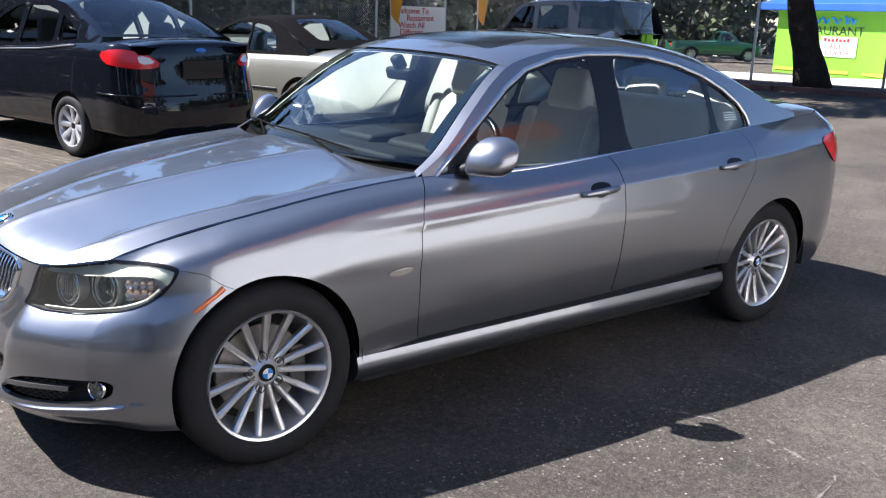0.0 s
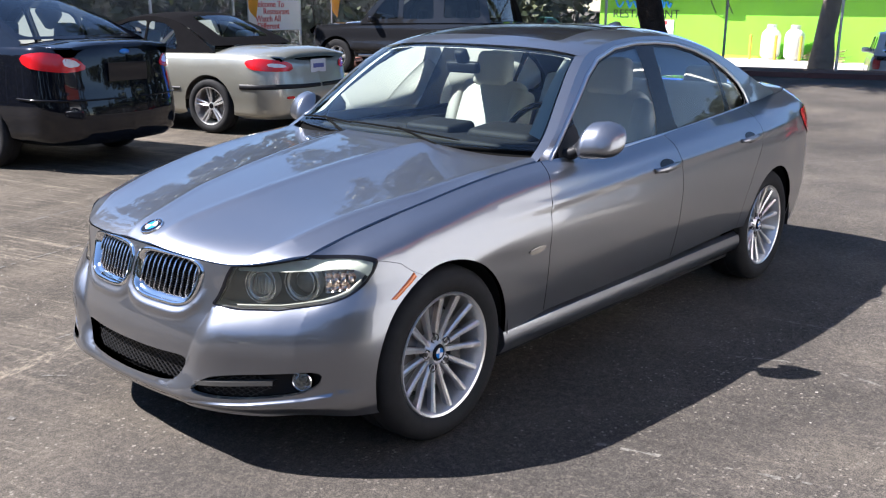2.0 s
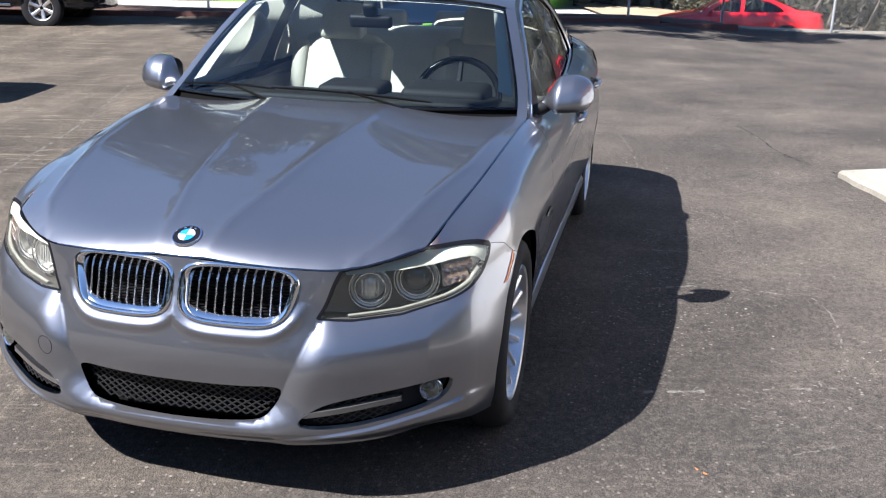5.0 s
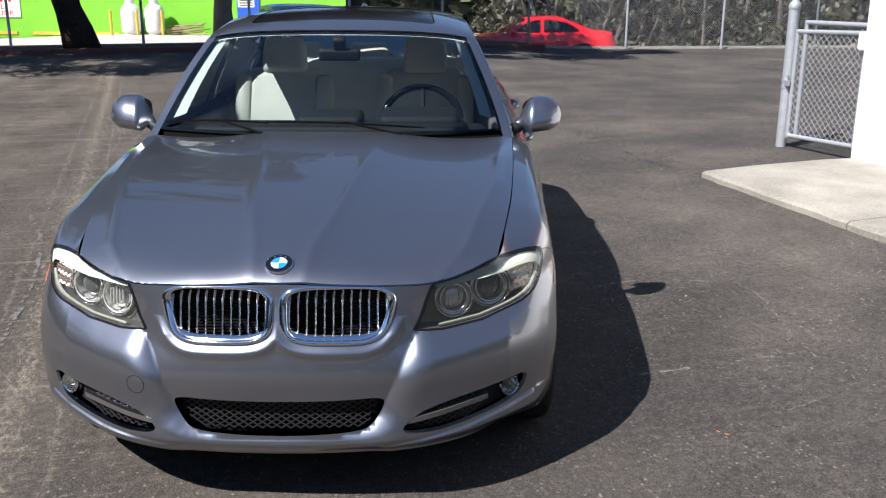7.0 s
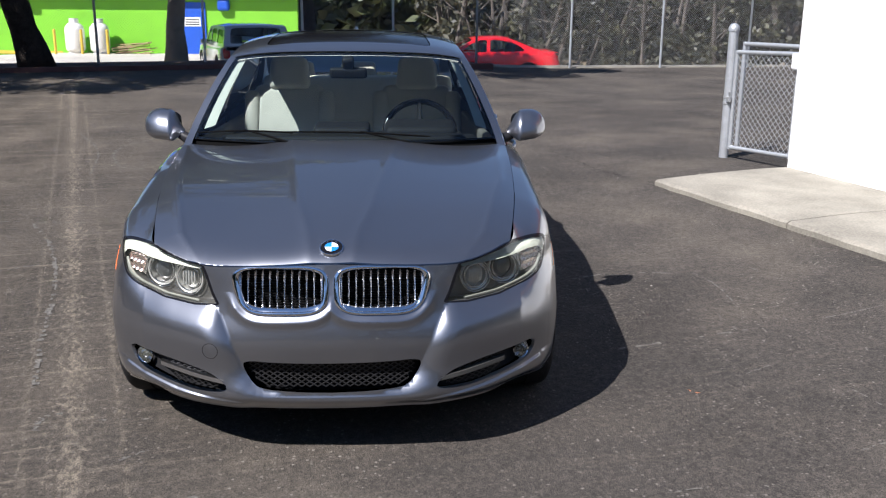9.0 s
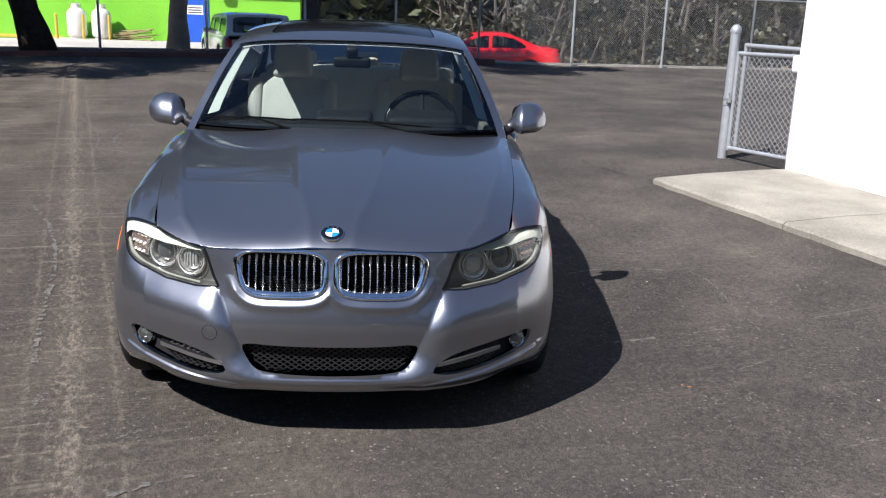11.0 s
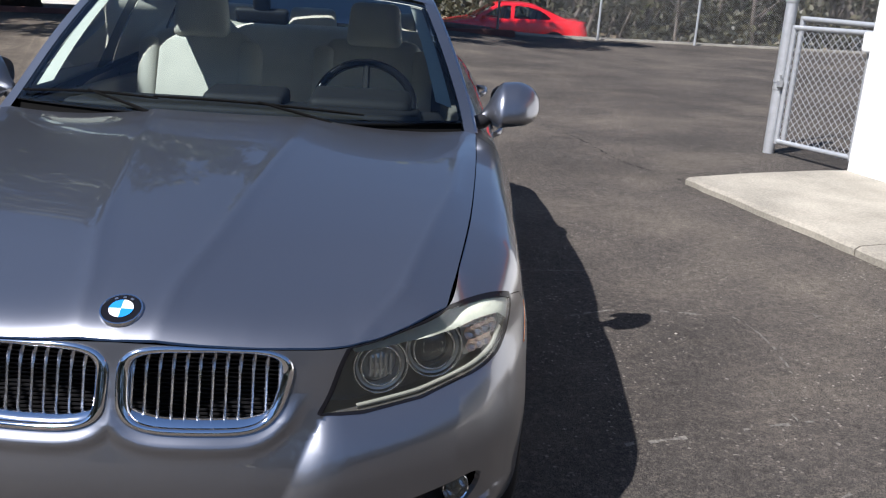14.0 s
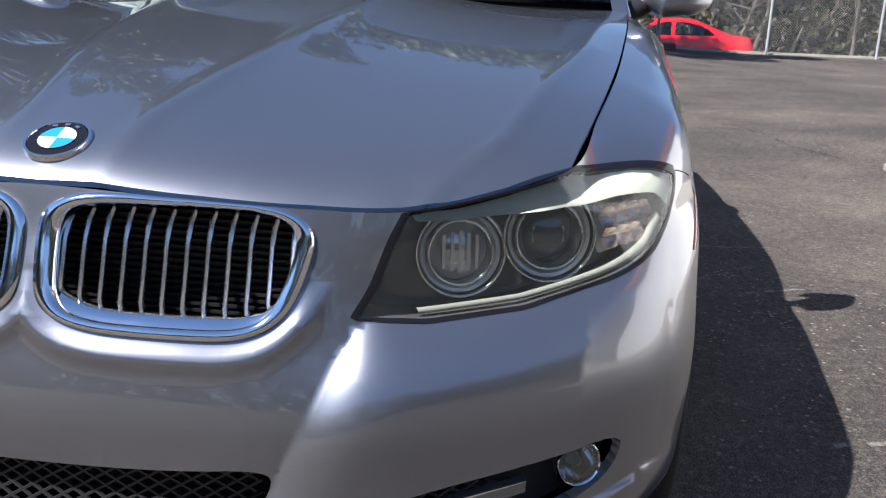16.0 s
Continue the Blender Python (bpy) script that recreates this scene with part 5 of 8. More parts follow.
def mesh_panel(outline_yz, back, pitch_y, pitch_z, wire, uvf=front_uv):
    """Crossing wires inside an outline seen from the front, set back behind the skin."""
    bm = bmesh.new()
    poly = np.asarray(outline_yz)
    lo, hi = poly.min(0), poly.max(0)
    n = 14
    for sgn in (1, -1):
        c = lo[0] - (hi[1] - lo[1]) * pitch_y / pitch_z
        while c < hi[0] + (hi[1] - lo[1]) * pitch_y / pitch_z:
            ts = np.linspace(0, 1, n)
            line = np.stack([c + sgn * ts * (hi[1] - lo[1]) * pitch_y / pitch_z, lo[1] + ts * (hi[1] - lo[1])], 1)
            ok = inside(poly, line)
            run = [p for p, k in zip(line, ok) if k]
            if len(run) > 1:
                ps = BODY.at(uvf([(abs(p[0]), p[1]) for p in run]))
                add_tube(bm, [(q[0] + back, math.copysign(q[1], p[0]), q[2]) for p, q in zip(run, ps)], wire, 4)
            c += pitch_y
    return bm


low_poly = [(0.0, 0.366), (0.20, 0.366), (0.296, 0.366), (0.300, 0.345), (0.268, 0.288), (0.228, 0.272), (0.0, 0.265)]
low_full = low_poly + [(-y, z) for y, z in low_poly[-2:0:-1]]
lower = part("lower_grille", mesh_panel(low_full, 0.03, 0.028, 0.017, 0.0024), MESH_BLACK, sedan, "black diamond mesh lower grille")

# ---- fog lamp bays ----
FOG_GLASS = glass("fog_lamp_glass", (0.92, 0.94, 0.96), 0.25, 0.75, 1.5, 0.12)
for side in (1, -1):
    fv = np.array(fog_uv)
    # Near-black back wall: the recess's black plastic and its shade in one colour.
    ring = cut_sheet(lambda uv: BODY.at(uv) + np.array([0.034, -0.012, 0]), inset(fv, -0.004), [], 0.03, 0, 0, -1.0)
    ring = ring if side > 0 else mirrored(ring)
    bay = panel("fog_lamp_bay", ring, CAVITY_SHADE, sedan, "black fog lamp recess")
    bm = mesh_panel(rounded([(0.37, 0.272), (0.42, 0.322), (0.60, 0.350), (0.60, 0.275), (0.46, 0.262)], 1), 0.02, 0.026, 0.015, 0.002)
    part("bay_mesh", bm if side > 0 else flip_y(bm), MESH_BLACK, bay)
    bm = bmesh.new()
    ps = BODY.at(front_uv([(y, 0.296 + 0.10 * (y - 0.38)) for y in np.linspace(0.375, 0.615, 9)]))
    rows = [[bm.verts.new((p[0] + dx, side * p[1], p[2] + dz)) for dx, dz in ((0.022, 0.013), (0.002, 0.011), (0.001, -0.004), (0.022, -0.010))] for p in ps]
    for a, b in zip(rows, rows[1:]):
        for j in range(3):
            bm.faces.new((a[j], a[j + 1], b[j + 1], b[j]))
    # Sunlit and shaded side are put into the blade's colour: bright right, dark left.
    part("bay_blade", bm, SATIN if side > 0 else LAMP_GREY, bay, "slim metal blade across the recess", smooth=True, auto=40)
    fc = BODY.at(front_uv([(0.688, 0.332)]))[0]
    m = Matrix.Translation((fc[0] + 0.012, side * (fc[1] - 0.004), fc[2])) @ Vector((-0.86, side * 0.42, 0.05)).to_track_quat("Z", "Y").to_matrix().to_4x4() @ Matrix.Scale(0.74, 4)
    bm = bmesh.new()
    add_lathe(bm, [(0.020, -0.03), (0.034, -0.012), (0.040, 0.0), (0.043, 0.004), (0.047, 0.0), (0.050, -0.02)], 28, m)
    lamp = part("fog_lamp", bm, CHROME, bay, "round fog lamp with chrome bowl", smooth=True, auto=40)
    bm = bmesh.new()
    add_lathe(bm, [(0.0, 0.008), (0.02, 0.006), (0.041, 0.0)], 28, m)
    part("fog_lens", bm, FOG_GLASS, lamp, smooth=True)
    bm = bmesh.new()
    add_lathe(bm, [(0.0, -0.005), (0.010, -0.008), (0.014, -0.03)], 14, m)
    part("bulb_shade", bm, LAMP_GREY, lamp, smooth=True)

# ---- headlamps ----
def deeper(d, push=(0.8, -0.5, 0.0)):
    return lambda uv: BODY.at(uv) + d * np.array(push)


def brow_at(uv):
    """A shelf that leans back towards the hood."""
    uv = np.asarray(uv, float)
    p = BODY.at(uv)
    lean = np.clip((uv[:, 1] - (VT - 0.055)) / 0.055, 0, 1)[:, None]
    return p + (0.006 + 0.030 * lean) * np.array((0.8, -0.5, 0.0))


lo_uv = np.array(lamp_outline)
for side in (1, -1):
    flip = (lambda c: c) if side > 0 else mirrored
    cover = panel("headlamp", flip(cut_sheet(BODY.at, inset(lo_uv, 0.004), [], 0.025, 0, 0.012, -1.0, edge=0.012)), LAMP_GLASS, sedan, "clear headlamp with round lamps and a hazed brow")
    cover.visible_shadow = False
    panel("housing", flip(cut_sheet(deeper(0.065), inset(lo_uv, -0.004), [], 0.03, 0, 0, -1.0)), LAMP_GREY, cover, "dark grey lamp housing")
    edge_uv = dense(inset(lo_uv, 0.003), 0.02)
    top_p, low_p = deeper(0.006)(edge_uv), deeper(0.066)(edge_uv)
    m_ = len(edge_uv)
    verts = np.concatenate([top_p, low_p]) * (1, side, 1)
    mesh_object("housing_wall", verts, [(i, (i + 1) % m_, m_ + (i + 1) % m_, m_ + i) for i in range(m_)], LAMP_GREY, cover, smooth=True)
    edge_bm = strip_on(BODY.at, dense(lo_uv, 0.015), 0.006, 0.001, -1.0, True, 0.01)
    part("lamp_seal", edge_bm if side > 0 else flip_y(edge_bm), GLOSS_BLACK, cover, "black rubber seal")
    # hazed brow along the upper edge
    brow = BODY.near((-0.585, 0.458, 0.690), (-0.53, 0.555, 0.705), (-0.445, 0.645, 0.727), (-0.36, 0.72, 0.722), (-0.295, 0.788, 0.705), (-0.315, 0.787, 0.655), (-0.345, 0.765, 0.680), (-0.40, 0.705, 0.680), (-0.47, 0.637, 0.676), (-0.53, 0.560, 0.672), (-0.585, 0.462, 0.668))
    panel("brow", flip(cut_sheet(brow_at, rounded(dense(brow, 0.02), 2), [], 0.02, 0, 0, -1.0)), HAZE, cover, "cloudy pale strip over the lamps")
    low_strip = BODY.near((-0.60, 0.470, 0.557), (-0.53, 0.600, 0.565), (-0.44, 0.70, 0.584), (-0.375, 0.760, 0.612), (-0.345, 0.782, 0.645))
    ls = strip_on(deeper(0.012), dense(np.array(low_strip), 0.02, False), 0.010, 0.003, -1.0)
    part("lower_strip", ls if side > 0 else flip_y(ls), STRIP_GREY, cover, "pale strip along the lower edge", smooth=True)
    for cy, cz, cx, r, name in ((0.512, 0.620, -0.555, 0.053, "inner_lamp"), (0.624, 0.632, -0.476, 0.058, "projector_lamp")):
        c = Vector((cx + 0.034, side * (cy - 0.006), cz))
        m = Matrix.Translation(c) @ Vector((-0.94, side * 0.30, 0.10)).to_track_quat("Z", "Y").to_matrix().to_4x4()
        bm = bmesh.new()
        add_lathe(bm, [(r * 0.72, -0.035), (r * 0.86, -0.004), (r * 0.92, 0.004), (r, 0.006), (r * 1.04, 0.0), (r * 1.04, -0.03)], 36, m)
        ring = part(name, bm, LAMP_BOWL, cover, "silver bowl round a lamp", smooth=True, auto=40)
        for rr in (1.10, 0.80):
            bm = bmesh.new()
            add_tube(bm, [m @ Vector((r * rr * math.cos(q), r * rr * math.sin(q), 0.010)) for q in np.linspace(0, math.tau, 41)[:-1]], 0.0022, 6, closed=True)
            part("light_ring", bm, CHROME, ring, "thin bright ring", smooth=True)
    for cy, cz, cx, r in ((0.512, 0.620, -0.555, 0.042), (0.624, 0.632, -0.476, 0.044)):
        c = Vector((cx + 0.040, side * (cy - 0.008), cz))
        m = Matrix.Translation(c) @ Vector((-0.94, side * 0.30, 0.10)).to_track_quat("Z", "Y").to_matrix().to_4x4()
        bm = bmesh.new()
        add_lathe(bm, [(0.0, 0.012), (r * 0.5, 0.009), (r * 0.85, 0.0), (r, -0.012)], 28, m)
        part("lamp_lens", bm, LENS_DARK if cy > 0.6 else LENS_CLEAR, cover, "domed glass lens", smooth=True)
        for k in range(5 if cy < 0.6 else 2):
            bm = box((r * 0.10, r * (1.3 - 0.12 * abs(k - 2)) if cy < 0.6 else r * 0.5, 0.006), ((k - 2) * r * 0.26 if cy < 0.6 else (k - 0.5) * r * 0.9, 0, 0.012 if cy < 0.6 else 0.006))
            bm.transform(m)
            part("lens_rib", bm, LENS_CLEAR, cover)
    outer = BODY.near((-0.425, 0.690, 0.668), (-0.36, 0.748, 0.680), (-0.325, 0.778, 0.670), (-0.345, 0.776, 0.645), (-0.385, 0.748, 0.612), (-0.432, 0.700, 0.600))
    panel("outer_reflector", flip(cut_sheet(deeper(0.034), rounded(dense(outer, 0.02), 1), [], 0.02, 0, 0, -1.0)), LAMP_BOWL, cover, "silver reflector behind the indicator")
    # indicator with small lamps
    for i in range(4):
        for j in range(3):
            p = BODY.at(BODY.near((-0.415 + 0.045 * i / 3 * 1.0 + 0.004 * j, 0.700 + 0.018 * i, 0.680 - 0.030 * j + 0.002 * i)))[0]
            m = Matrix.Translation((p[0] + 0.022, side * (p[1] - 0.012), p[2])) @ Vector((-0.85, side * 0.5, 0.1)).to_track_quat("Z", "Y").to_matrix().to_4x4()
            bm = bmesh.new()
            add_lathe(bm, [(0.0, -0.006), (0.009, -0.001), (0.0165, 0.006)], 6, m)
            part("indicator_bowl", bm, COPPER, cover, smooth=True)

# ---- side markers and repeaters ----
line = on_body((-0.258, 0.845, 0.580), (-0.215, 0.855, 0.612), (-0.163, 0.865, 0.650))
part_both("side_marker", strip_on(BODY.at, dense(np.array(line), 0.01, False), 0.0125, 0.0015, -1.0), AMBER, sedan, "amber side marker", smooth=True)
rep = rounded(np.array(on_body((0.437, 0.862, 0.606), (0.46, 0.862, 0.594), (0.515, 0.862, 0.600), (0.545, 0.862, 0.616), (0.52, 0.862, 0.624), (0.46, 0.862, 0.617))), 1)
both("side_repeater", cut_sheet(lambda uv: BODY.at(uv) + np.array([0, 0.006, 0]), rep, [], 0.02, 0, 0.008, -1.0), REPEATER, sedan, "small clear side repeater")

# ---- door handles ----
for doors, x0, x1, zc in ((front_doors, 1.362, 1.580, 0.808), (rear_doors, 2.266, 2.482, 0.851)):
    for door, side in zip(doors, (1, -1)):
        xm = 0.5 * (x0 + x1)
        # A flat black patch on the skin paints the shade of the grip recess.
        cup = rounded(np.array(on_body(*[(xm + 0.012 + 0.062 * math.cos(a), 0.87, zc + 0.006 + 0.034 * math.sin(a)) for a in np.linspace(0, math.tau, 12)[:-1]])), 2)
        c = cut_sheet(lambda uv: BODY.at(uv) + np.array([0, 0.0015, 0]), cup, [], 0.02, 0, 0, -1.0)
        panel("handle_shade", c if side > 0 else mirrored(c), GLOSS_BLACK, door, "flat dark patch for the shaded recess behind the handle")
        bm = bmesh.new()
        n = 11
        rows = []
        for k in range(n):
            t = k / (n - 1)
            x = x0 + (x1 - x0) * t
            z = zc + 0.010 * (t - 0.5) + 0.004 * math.sin(math.pi * t)
            y = float(BODY.at(BODY.near((x, 0.87, z)))[0][1]) + 0.004 + 0.030 * math.sin(math.pi * min(1, max(0, t))) ** 0.6
            h = 0.0165 * (0.45 + 0.55 * math.sin(math.pi * (0.12 + 0.76 * t)))
            d = 0.011
            rows.append([bm.verts.new((x, side * (y + d * math.cos(a)), z + h * math.sin(a))) for a in np.linspace(0, math.tau, 11)[:-1]])
        for a, b in zip(rows, rows[1:]):
            for j in range(10):
                bm.faces.new((a[j], a[(j + 1) % 10], b[(j + 1) % 10], b[j]))
        bm.faces.new(rows[0])
        bm.faces.new(rows[-1][::-1])
        part("door_handle", bm, PAINT, door, "grey bar handle", smooth=True, auto=60)

# ---- mirrors ----
def shell(fn, nu, nv):
    bm = bmesh.new()
    rows = [[bm.verts.new(fn(u / nu, v / nv)) for u in range(nu)] for v in range(nv + 1)]
    for a, b in zip(rows, rows[1:]):
        for k in range(nu):
            bm.faces.new((a[k], a[(k + 1) % nu], b[(k + 1) % nu], b[k]))
    bm.faces.new(rows[0][::-1])
    bm.faces.new(rows[-1])
    return bm


def sp(c, p):
    return math.copysign(abs(c) ** p, c)


def mirror_shape(u, v):
    """Sections across y, from the door outwards: domed to the front, flat behind, with a level underside."""
    a = u * math.tau
    v = 1 - (1 - v) ** 1.7
    full = math.sqrt(max(0.004, 1 - max(0.0, (v - 0.45) / 0.55) ** 3)) * (0.22 + 0.78 * smooth01(v / 0.34))
    mid_z = 0.992 + float(np.interp(v, [0, 0.15, 0.35, 0.6, 1.0], [-0.040, -0.020, -0.005, 0.0, -0.004]))
    c, s = math.cos(a), math.sin(a)
    dz = 0.073 * full * sp(s, 0.95 if s > 0 else 0.62)
    x = 0.872 + 0.034 * v + full * (0.030 * sp(c, 0.5) if c > 0 else 0.078 * c)
    return (x + 0.36 * dz - 0.020 * (1 - v), 0.788 + 0.200 * v, mid_z + dz)


bm = shell(mirror_shape, 40, 36)
for cap in part_both("wing_mirror", bm, PAINT, sedan, "grey wing mirror on a short stalk", smooth=True, auto=60):
    side = 1 if np.mean([v.co.y for v in cap.data.vertices]) > 0 else -1
    bm = bmesh.new()
    bm.faces.new([bm.verts.new((0.934, side * (0.890 + 0.072 * sp(math.cos(a), 0.6)), 0.998 + 0.050 * sp(math.sin(a), 0.7))) for a in np.linspace(0, math.tau, 25)[:-1]])
    part("mirror_glass", bm, CHROME, cap)
    bm = bmesh.new()
    add_tube(bm, [(0.83, side * 0.74, 0.915), (0.845, side * 0.785, 0.930), (0.86, side * 0.82, 0.950), (0.868, side * 0.85, 0.948)], [0.028, 0.026, 0.024, 0.016], 10)
    part("mirror_foot", bm, BLACK_PLASTIC, cap, smooth=True, auto=50)
tri = rounded(np.array([(0.735, 0.912), (0.93, 1.048), (0.955, 1.0), (0.93, 0.918)]), 1)
both("mirror_triangle", cut_sheet(lambda p: side_at(p) - np.array([0, 0.005, 0]), tri, [], 0.04, 0, 0, -1.0), BLACK_PLASTIC, sedan)

# ---- tail lamps, fin, sticker ----
tail = rounded(np.array(on_body((3.20, 0.83, 0.93), (3.34, 0.80, 0.955), (3.56, 0.68, 0.945), (3.585, 0.66, 0.86), (3.50, 0.76, 0.79), (3.36, 0.82, 0.78), (3.27, 0.835, 0.84))), 2)
both("tail_lamp", cut_sheet(lambda uv: BODY.at(uv) + 0.005 * normals_of(BODY.at, uv, -1.0), tail, [], 0.03, 0, 0.01, -1.0), RED_LENS, sedan, "red wrap-round tail lamp")
bm = bmesh.new()
fin = [(2.30, 0.0, 1.398), (2.36, 0.028, 1.396), (2.48, 0.036, 1.374), (2.50, 0.0, 1.372), (2.48, -0.036, 1.374), (2.36, -0.028, 1.396)]
base = [bm.verts.new(p) for p in fin]
tops = [bm.verts.new((2.44, s * 0.006, 1.428)) for s in (1, -1)] + [bm.verts.new((2.485, 0.0, 1.424))]
bmesh.ops.convex_hull(bm, input=bm.verts)
part("aerial_fin", bm, PAINT, sedan, smooth=True, auto=50)
bm = bmesh.new()
for k in range(4):
    z = 1.028 + 0.011 * k
    y = float(side_y(2.6, z)) - 0.016
    bm.faces.new([bm.verts.new((x, s_ * 1.0, zz)) for x, s_, zz in ((2.54, y, z), (2.645, y - 0.003, z), (2.645, y - 0.006, z + 0.006), (2.54, y - 0.003, z + 0.006))])
part("window_sticker", flip_y(bm), plain("sticker_white", (0.75, 0.78, 0.78), 0.5), sedan, "small white printed sticker")
bm.free()

# ---- cowl and wipers ----
WIPER = grained("wiper_rubber", (0.005, 0.005, 0.005), 0.85, 0.2, 20, 300, 0.1, Specular_IOR_Level=0.03)
bm = bmesh.new()
rows = []
for s in np.linspace(-1, 1, 25):
    xh, yh = 0.53 + 0.115 * s * s, 0.73 * s
    zh = float(hood_z(xh, yh))
    g = shield_at([(s * 0.95, 0.02)])[0]
    rows.append([bm.verts.new(p) for p in ((xh - 0.04, yh, zh - 0.050), (xh + 0.005, yh, zh - 0.045), (g[0] - 0.004, g[1], g[2] - 0.030), (g[0] + 0.012, g[1], g[2] - 0.003))])
for a, b in zip(rows, rows[1:]):
    for j in range(3):
        bm.faces.new((a[j], a[j + 1], b[j + 1], b[j]))
part("cowl", bm, WIPER, sedan, "black plastic scuttle panel", smooth=True)


def on_screen(s, t, lift):
    p = shield_at([(s, t)])[0]
    n = normals_of(shield_at, [(s, t)], -1.0)[0]
    return Vector(p + n * lift)


for s0, s1, t0, t1, pivot in ((-0.53, 0.34, 0.035, 0.085, (0.56, -0.30)), (0.32, 0.93, 0.075, 0.055, (0.55, 0.26))):
    bm = bmesh.new()
    blade_pts = [on_screen(s0 + (s1 - s0) * k / 10, t0 + (t1 - t0) * k / 10 + 0.02 * math.sin(math.pi * k / 10), 0.010) for k in range(11)]
    add_tube(bm, blade_pts, [0.003] + [0.0045] * 9 + [0.003], 6)
    wiper = part("wiper", bm, WIPER, sedan, "black windscreen wiper", smooth=True, auto=50)
    bm = bmesh.new()
    a = Vector((pivot[0], pivot[1], float(hood_z(pivot[0] - 0.05, pivot[1])) + 0.000))
    mid = on_screen(s0 + 0.5 * (s1 - s0), 0.5 * (t0 + t1) + 0.022, 0.016)
    add_tube(bm, [a, a.lerp(mid, 0.3) + Vector((0, 0, 0.004)), mid], [0.008, 0.0055, 0.004], 6)
    part("wiper_arm", bm, WIPER, wiper, smooth=True, auto=50)

# ---- cabin ----
def pillow(size, at, rot=(0, 0, 0), bev=0.05, taper=1.0):
    bm = bmesh.new()
    add_box(bm, size, (0, 0, 0), (0, 0, 0), taper)
    bmesh.ops.bevel(bm, geom=list(bm.edges), offset=bev, segments=4, profile=0.6, affect="EDGES", clamp_overlap=True)
    bm.transform(pose(*at, *rot))
    return bm


for y in (-0.37, 0.37):
    bm = pillow((0.50, 0.50, 0.16), (1.42, y, 0.50), (0, -8, 0), 0.06)
    seat = part("front_seat", bm, BEIGE, sedan, "beige leather front seat", smooth=True)
    part("seat_back", pillow((0.16, 0.50, 0.64), (1.72, y, 0.80), (0, 20, 0), 0.07, 0.82), BEIGE, seat, smooth=True)
    for dy in (-0.225, 0.225):
        part("seat_bolster", pillow((0.14, 0.09, 0.58), (1.70, y + dy * 0.94, 0.79), (0, 20, 0), 0.042), BEIGE, seat, smooth=True)
    part("headrest", pillow((0.10, 0.245, 0.19), (1.80, y, 1.170), (0, 12, 0), 0.045, 0.86), BEIGE, seat, smooth=True)
    for dy in (-0.055, 0.055):
        bm = bmesh.new()
        add_rod(bm, (1.80, y + dy, 1.04), (1.80, y + dy, 1.12), 0.006)
        part("headrest_post", bm, CHROME, seat)
bm = pillow((0.50, 1.30, 0.18), (2.32, 0, 0.50), (0, -8, 0), 0.06)
bench = part("rear_seat", bm, BEIGE, sedan, "beige leather rear bench", smooth=True)
part("seat_back", pillow((0.16, 1.28, 0.62), (2.62, 0, 0.80), (0, 24, 0), 0.06), BEIGE, bench, smooth=True)
for y in (-0.42, 0.0, 0.42):
    part("headrest", pillow((0.10, 0.26, 0.13), (2.76, y, 1.12), (0, 15, 0), 0.04, 0.9), BEIGE, bench, smooth=True)
bm = pillow((0.40, 1.34, 0.18), (0.97, 0, 0.82), (0, 0, 0), 0.05)
dash = part("dashboard", bm, DASH, sedan, "dark moulded dashboard", smooth=True)
part("instrument_hood", pillow((0.22, 0.36, 0.10), (0.99, -0.365, 0.935), (0, -6, 0), 0.04), DASH, dash, smooth=True)
part("dash_top", pillow((0.34, 1.16, 0.06), (0.87, 0, 0.915), (0, 3, 0), 0.025), DASH, dash, smooth=True)
part("display_hood", pillow((0.20, 0.28, 0.07), (0.96, 0.03, 0.945), (0, -4, 0), 0.03), DASH, dash, smooth=True)
bm = bmesh.new()
wm = Matrix.Translation((1.18, -0.368, 0.905)) @ Matrix.Rotation(radians(-66), 4, "Y")
add_tube(bm, [wm @ Vector((0.175 * math.cos(a), 0.185 * math.sin(a), 0)) for a in np.linspace(0, math.tau, 41)[:-1]], 0.0155, 10, closed=True)
wheel_ring = part("steering_wheel", bm, GLOSS_BLACK, sedan, "black leather steering wheel", smooth=True)
bm = bmesh.new()
add_lathe(bm, [(0.0, 0.03), (0.05, 0.025), (0.07, 0.0), (0.05, -0.03)], 20, wm)
for a in (0.0, math.pi, 1.5 * math.pi):
    add_rod(bm, wm @ Vector((0, 0, 0)), wm @ Vector((0.17 * math.sin(a + math.pi / 2) * 0 + 0.17 * math.cos(a + math.pi / 2), 0.18 * math.sin(a + math.pi / 2), 0)), 0.016, 0.012, 6)
part("wheel_hub", bm, DASH, wheel_ring, smooth=True, auto=40)
bm = pillow((0.035, 0.19, 0.055), (1.085, 0.0, 1.225), (0, -15, 0), 0.03)
rvm = part("rear_view_mirror", bm, BLACK_PLASTIC, sedan, "black rear-view mirror on the windscreen", smooth=True)
part("mirror_mount", pillow((0.05, 0.06, 0.07), (1.075, 0.0, 1.275), (0, -30, 0), 0.02), BLACK_PLASTIC, rvm, smooth=True)
CABIN = grained("cabin_grey", (0.16, 0.15, 0.14), 0.75, 0.12, 8, 150, 0.2)
LINER = grained("headliner", (0.48, 0.48, 0.44), 0.85, 0.08, 8, 150, 0.2)
for y in (-0.715, 0.715):
    part("door_card", pillow((1.72, 0.05, 0.56), (1.66, y, 0.62), (0, 1.5 if y else 0, 0), 0.02), CABIN, sedan, "dark inner door panel", smooth=True)
part("cabin_floor", box((2.2, 1.5, 0.03), (1.75, 0, 0.30)), CABIN, sedan)
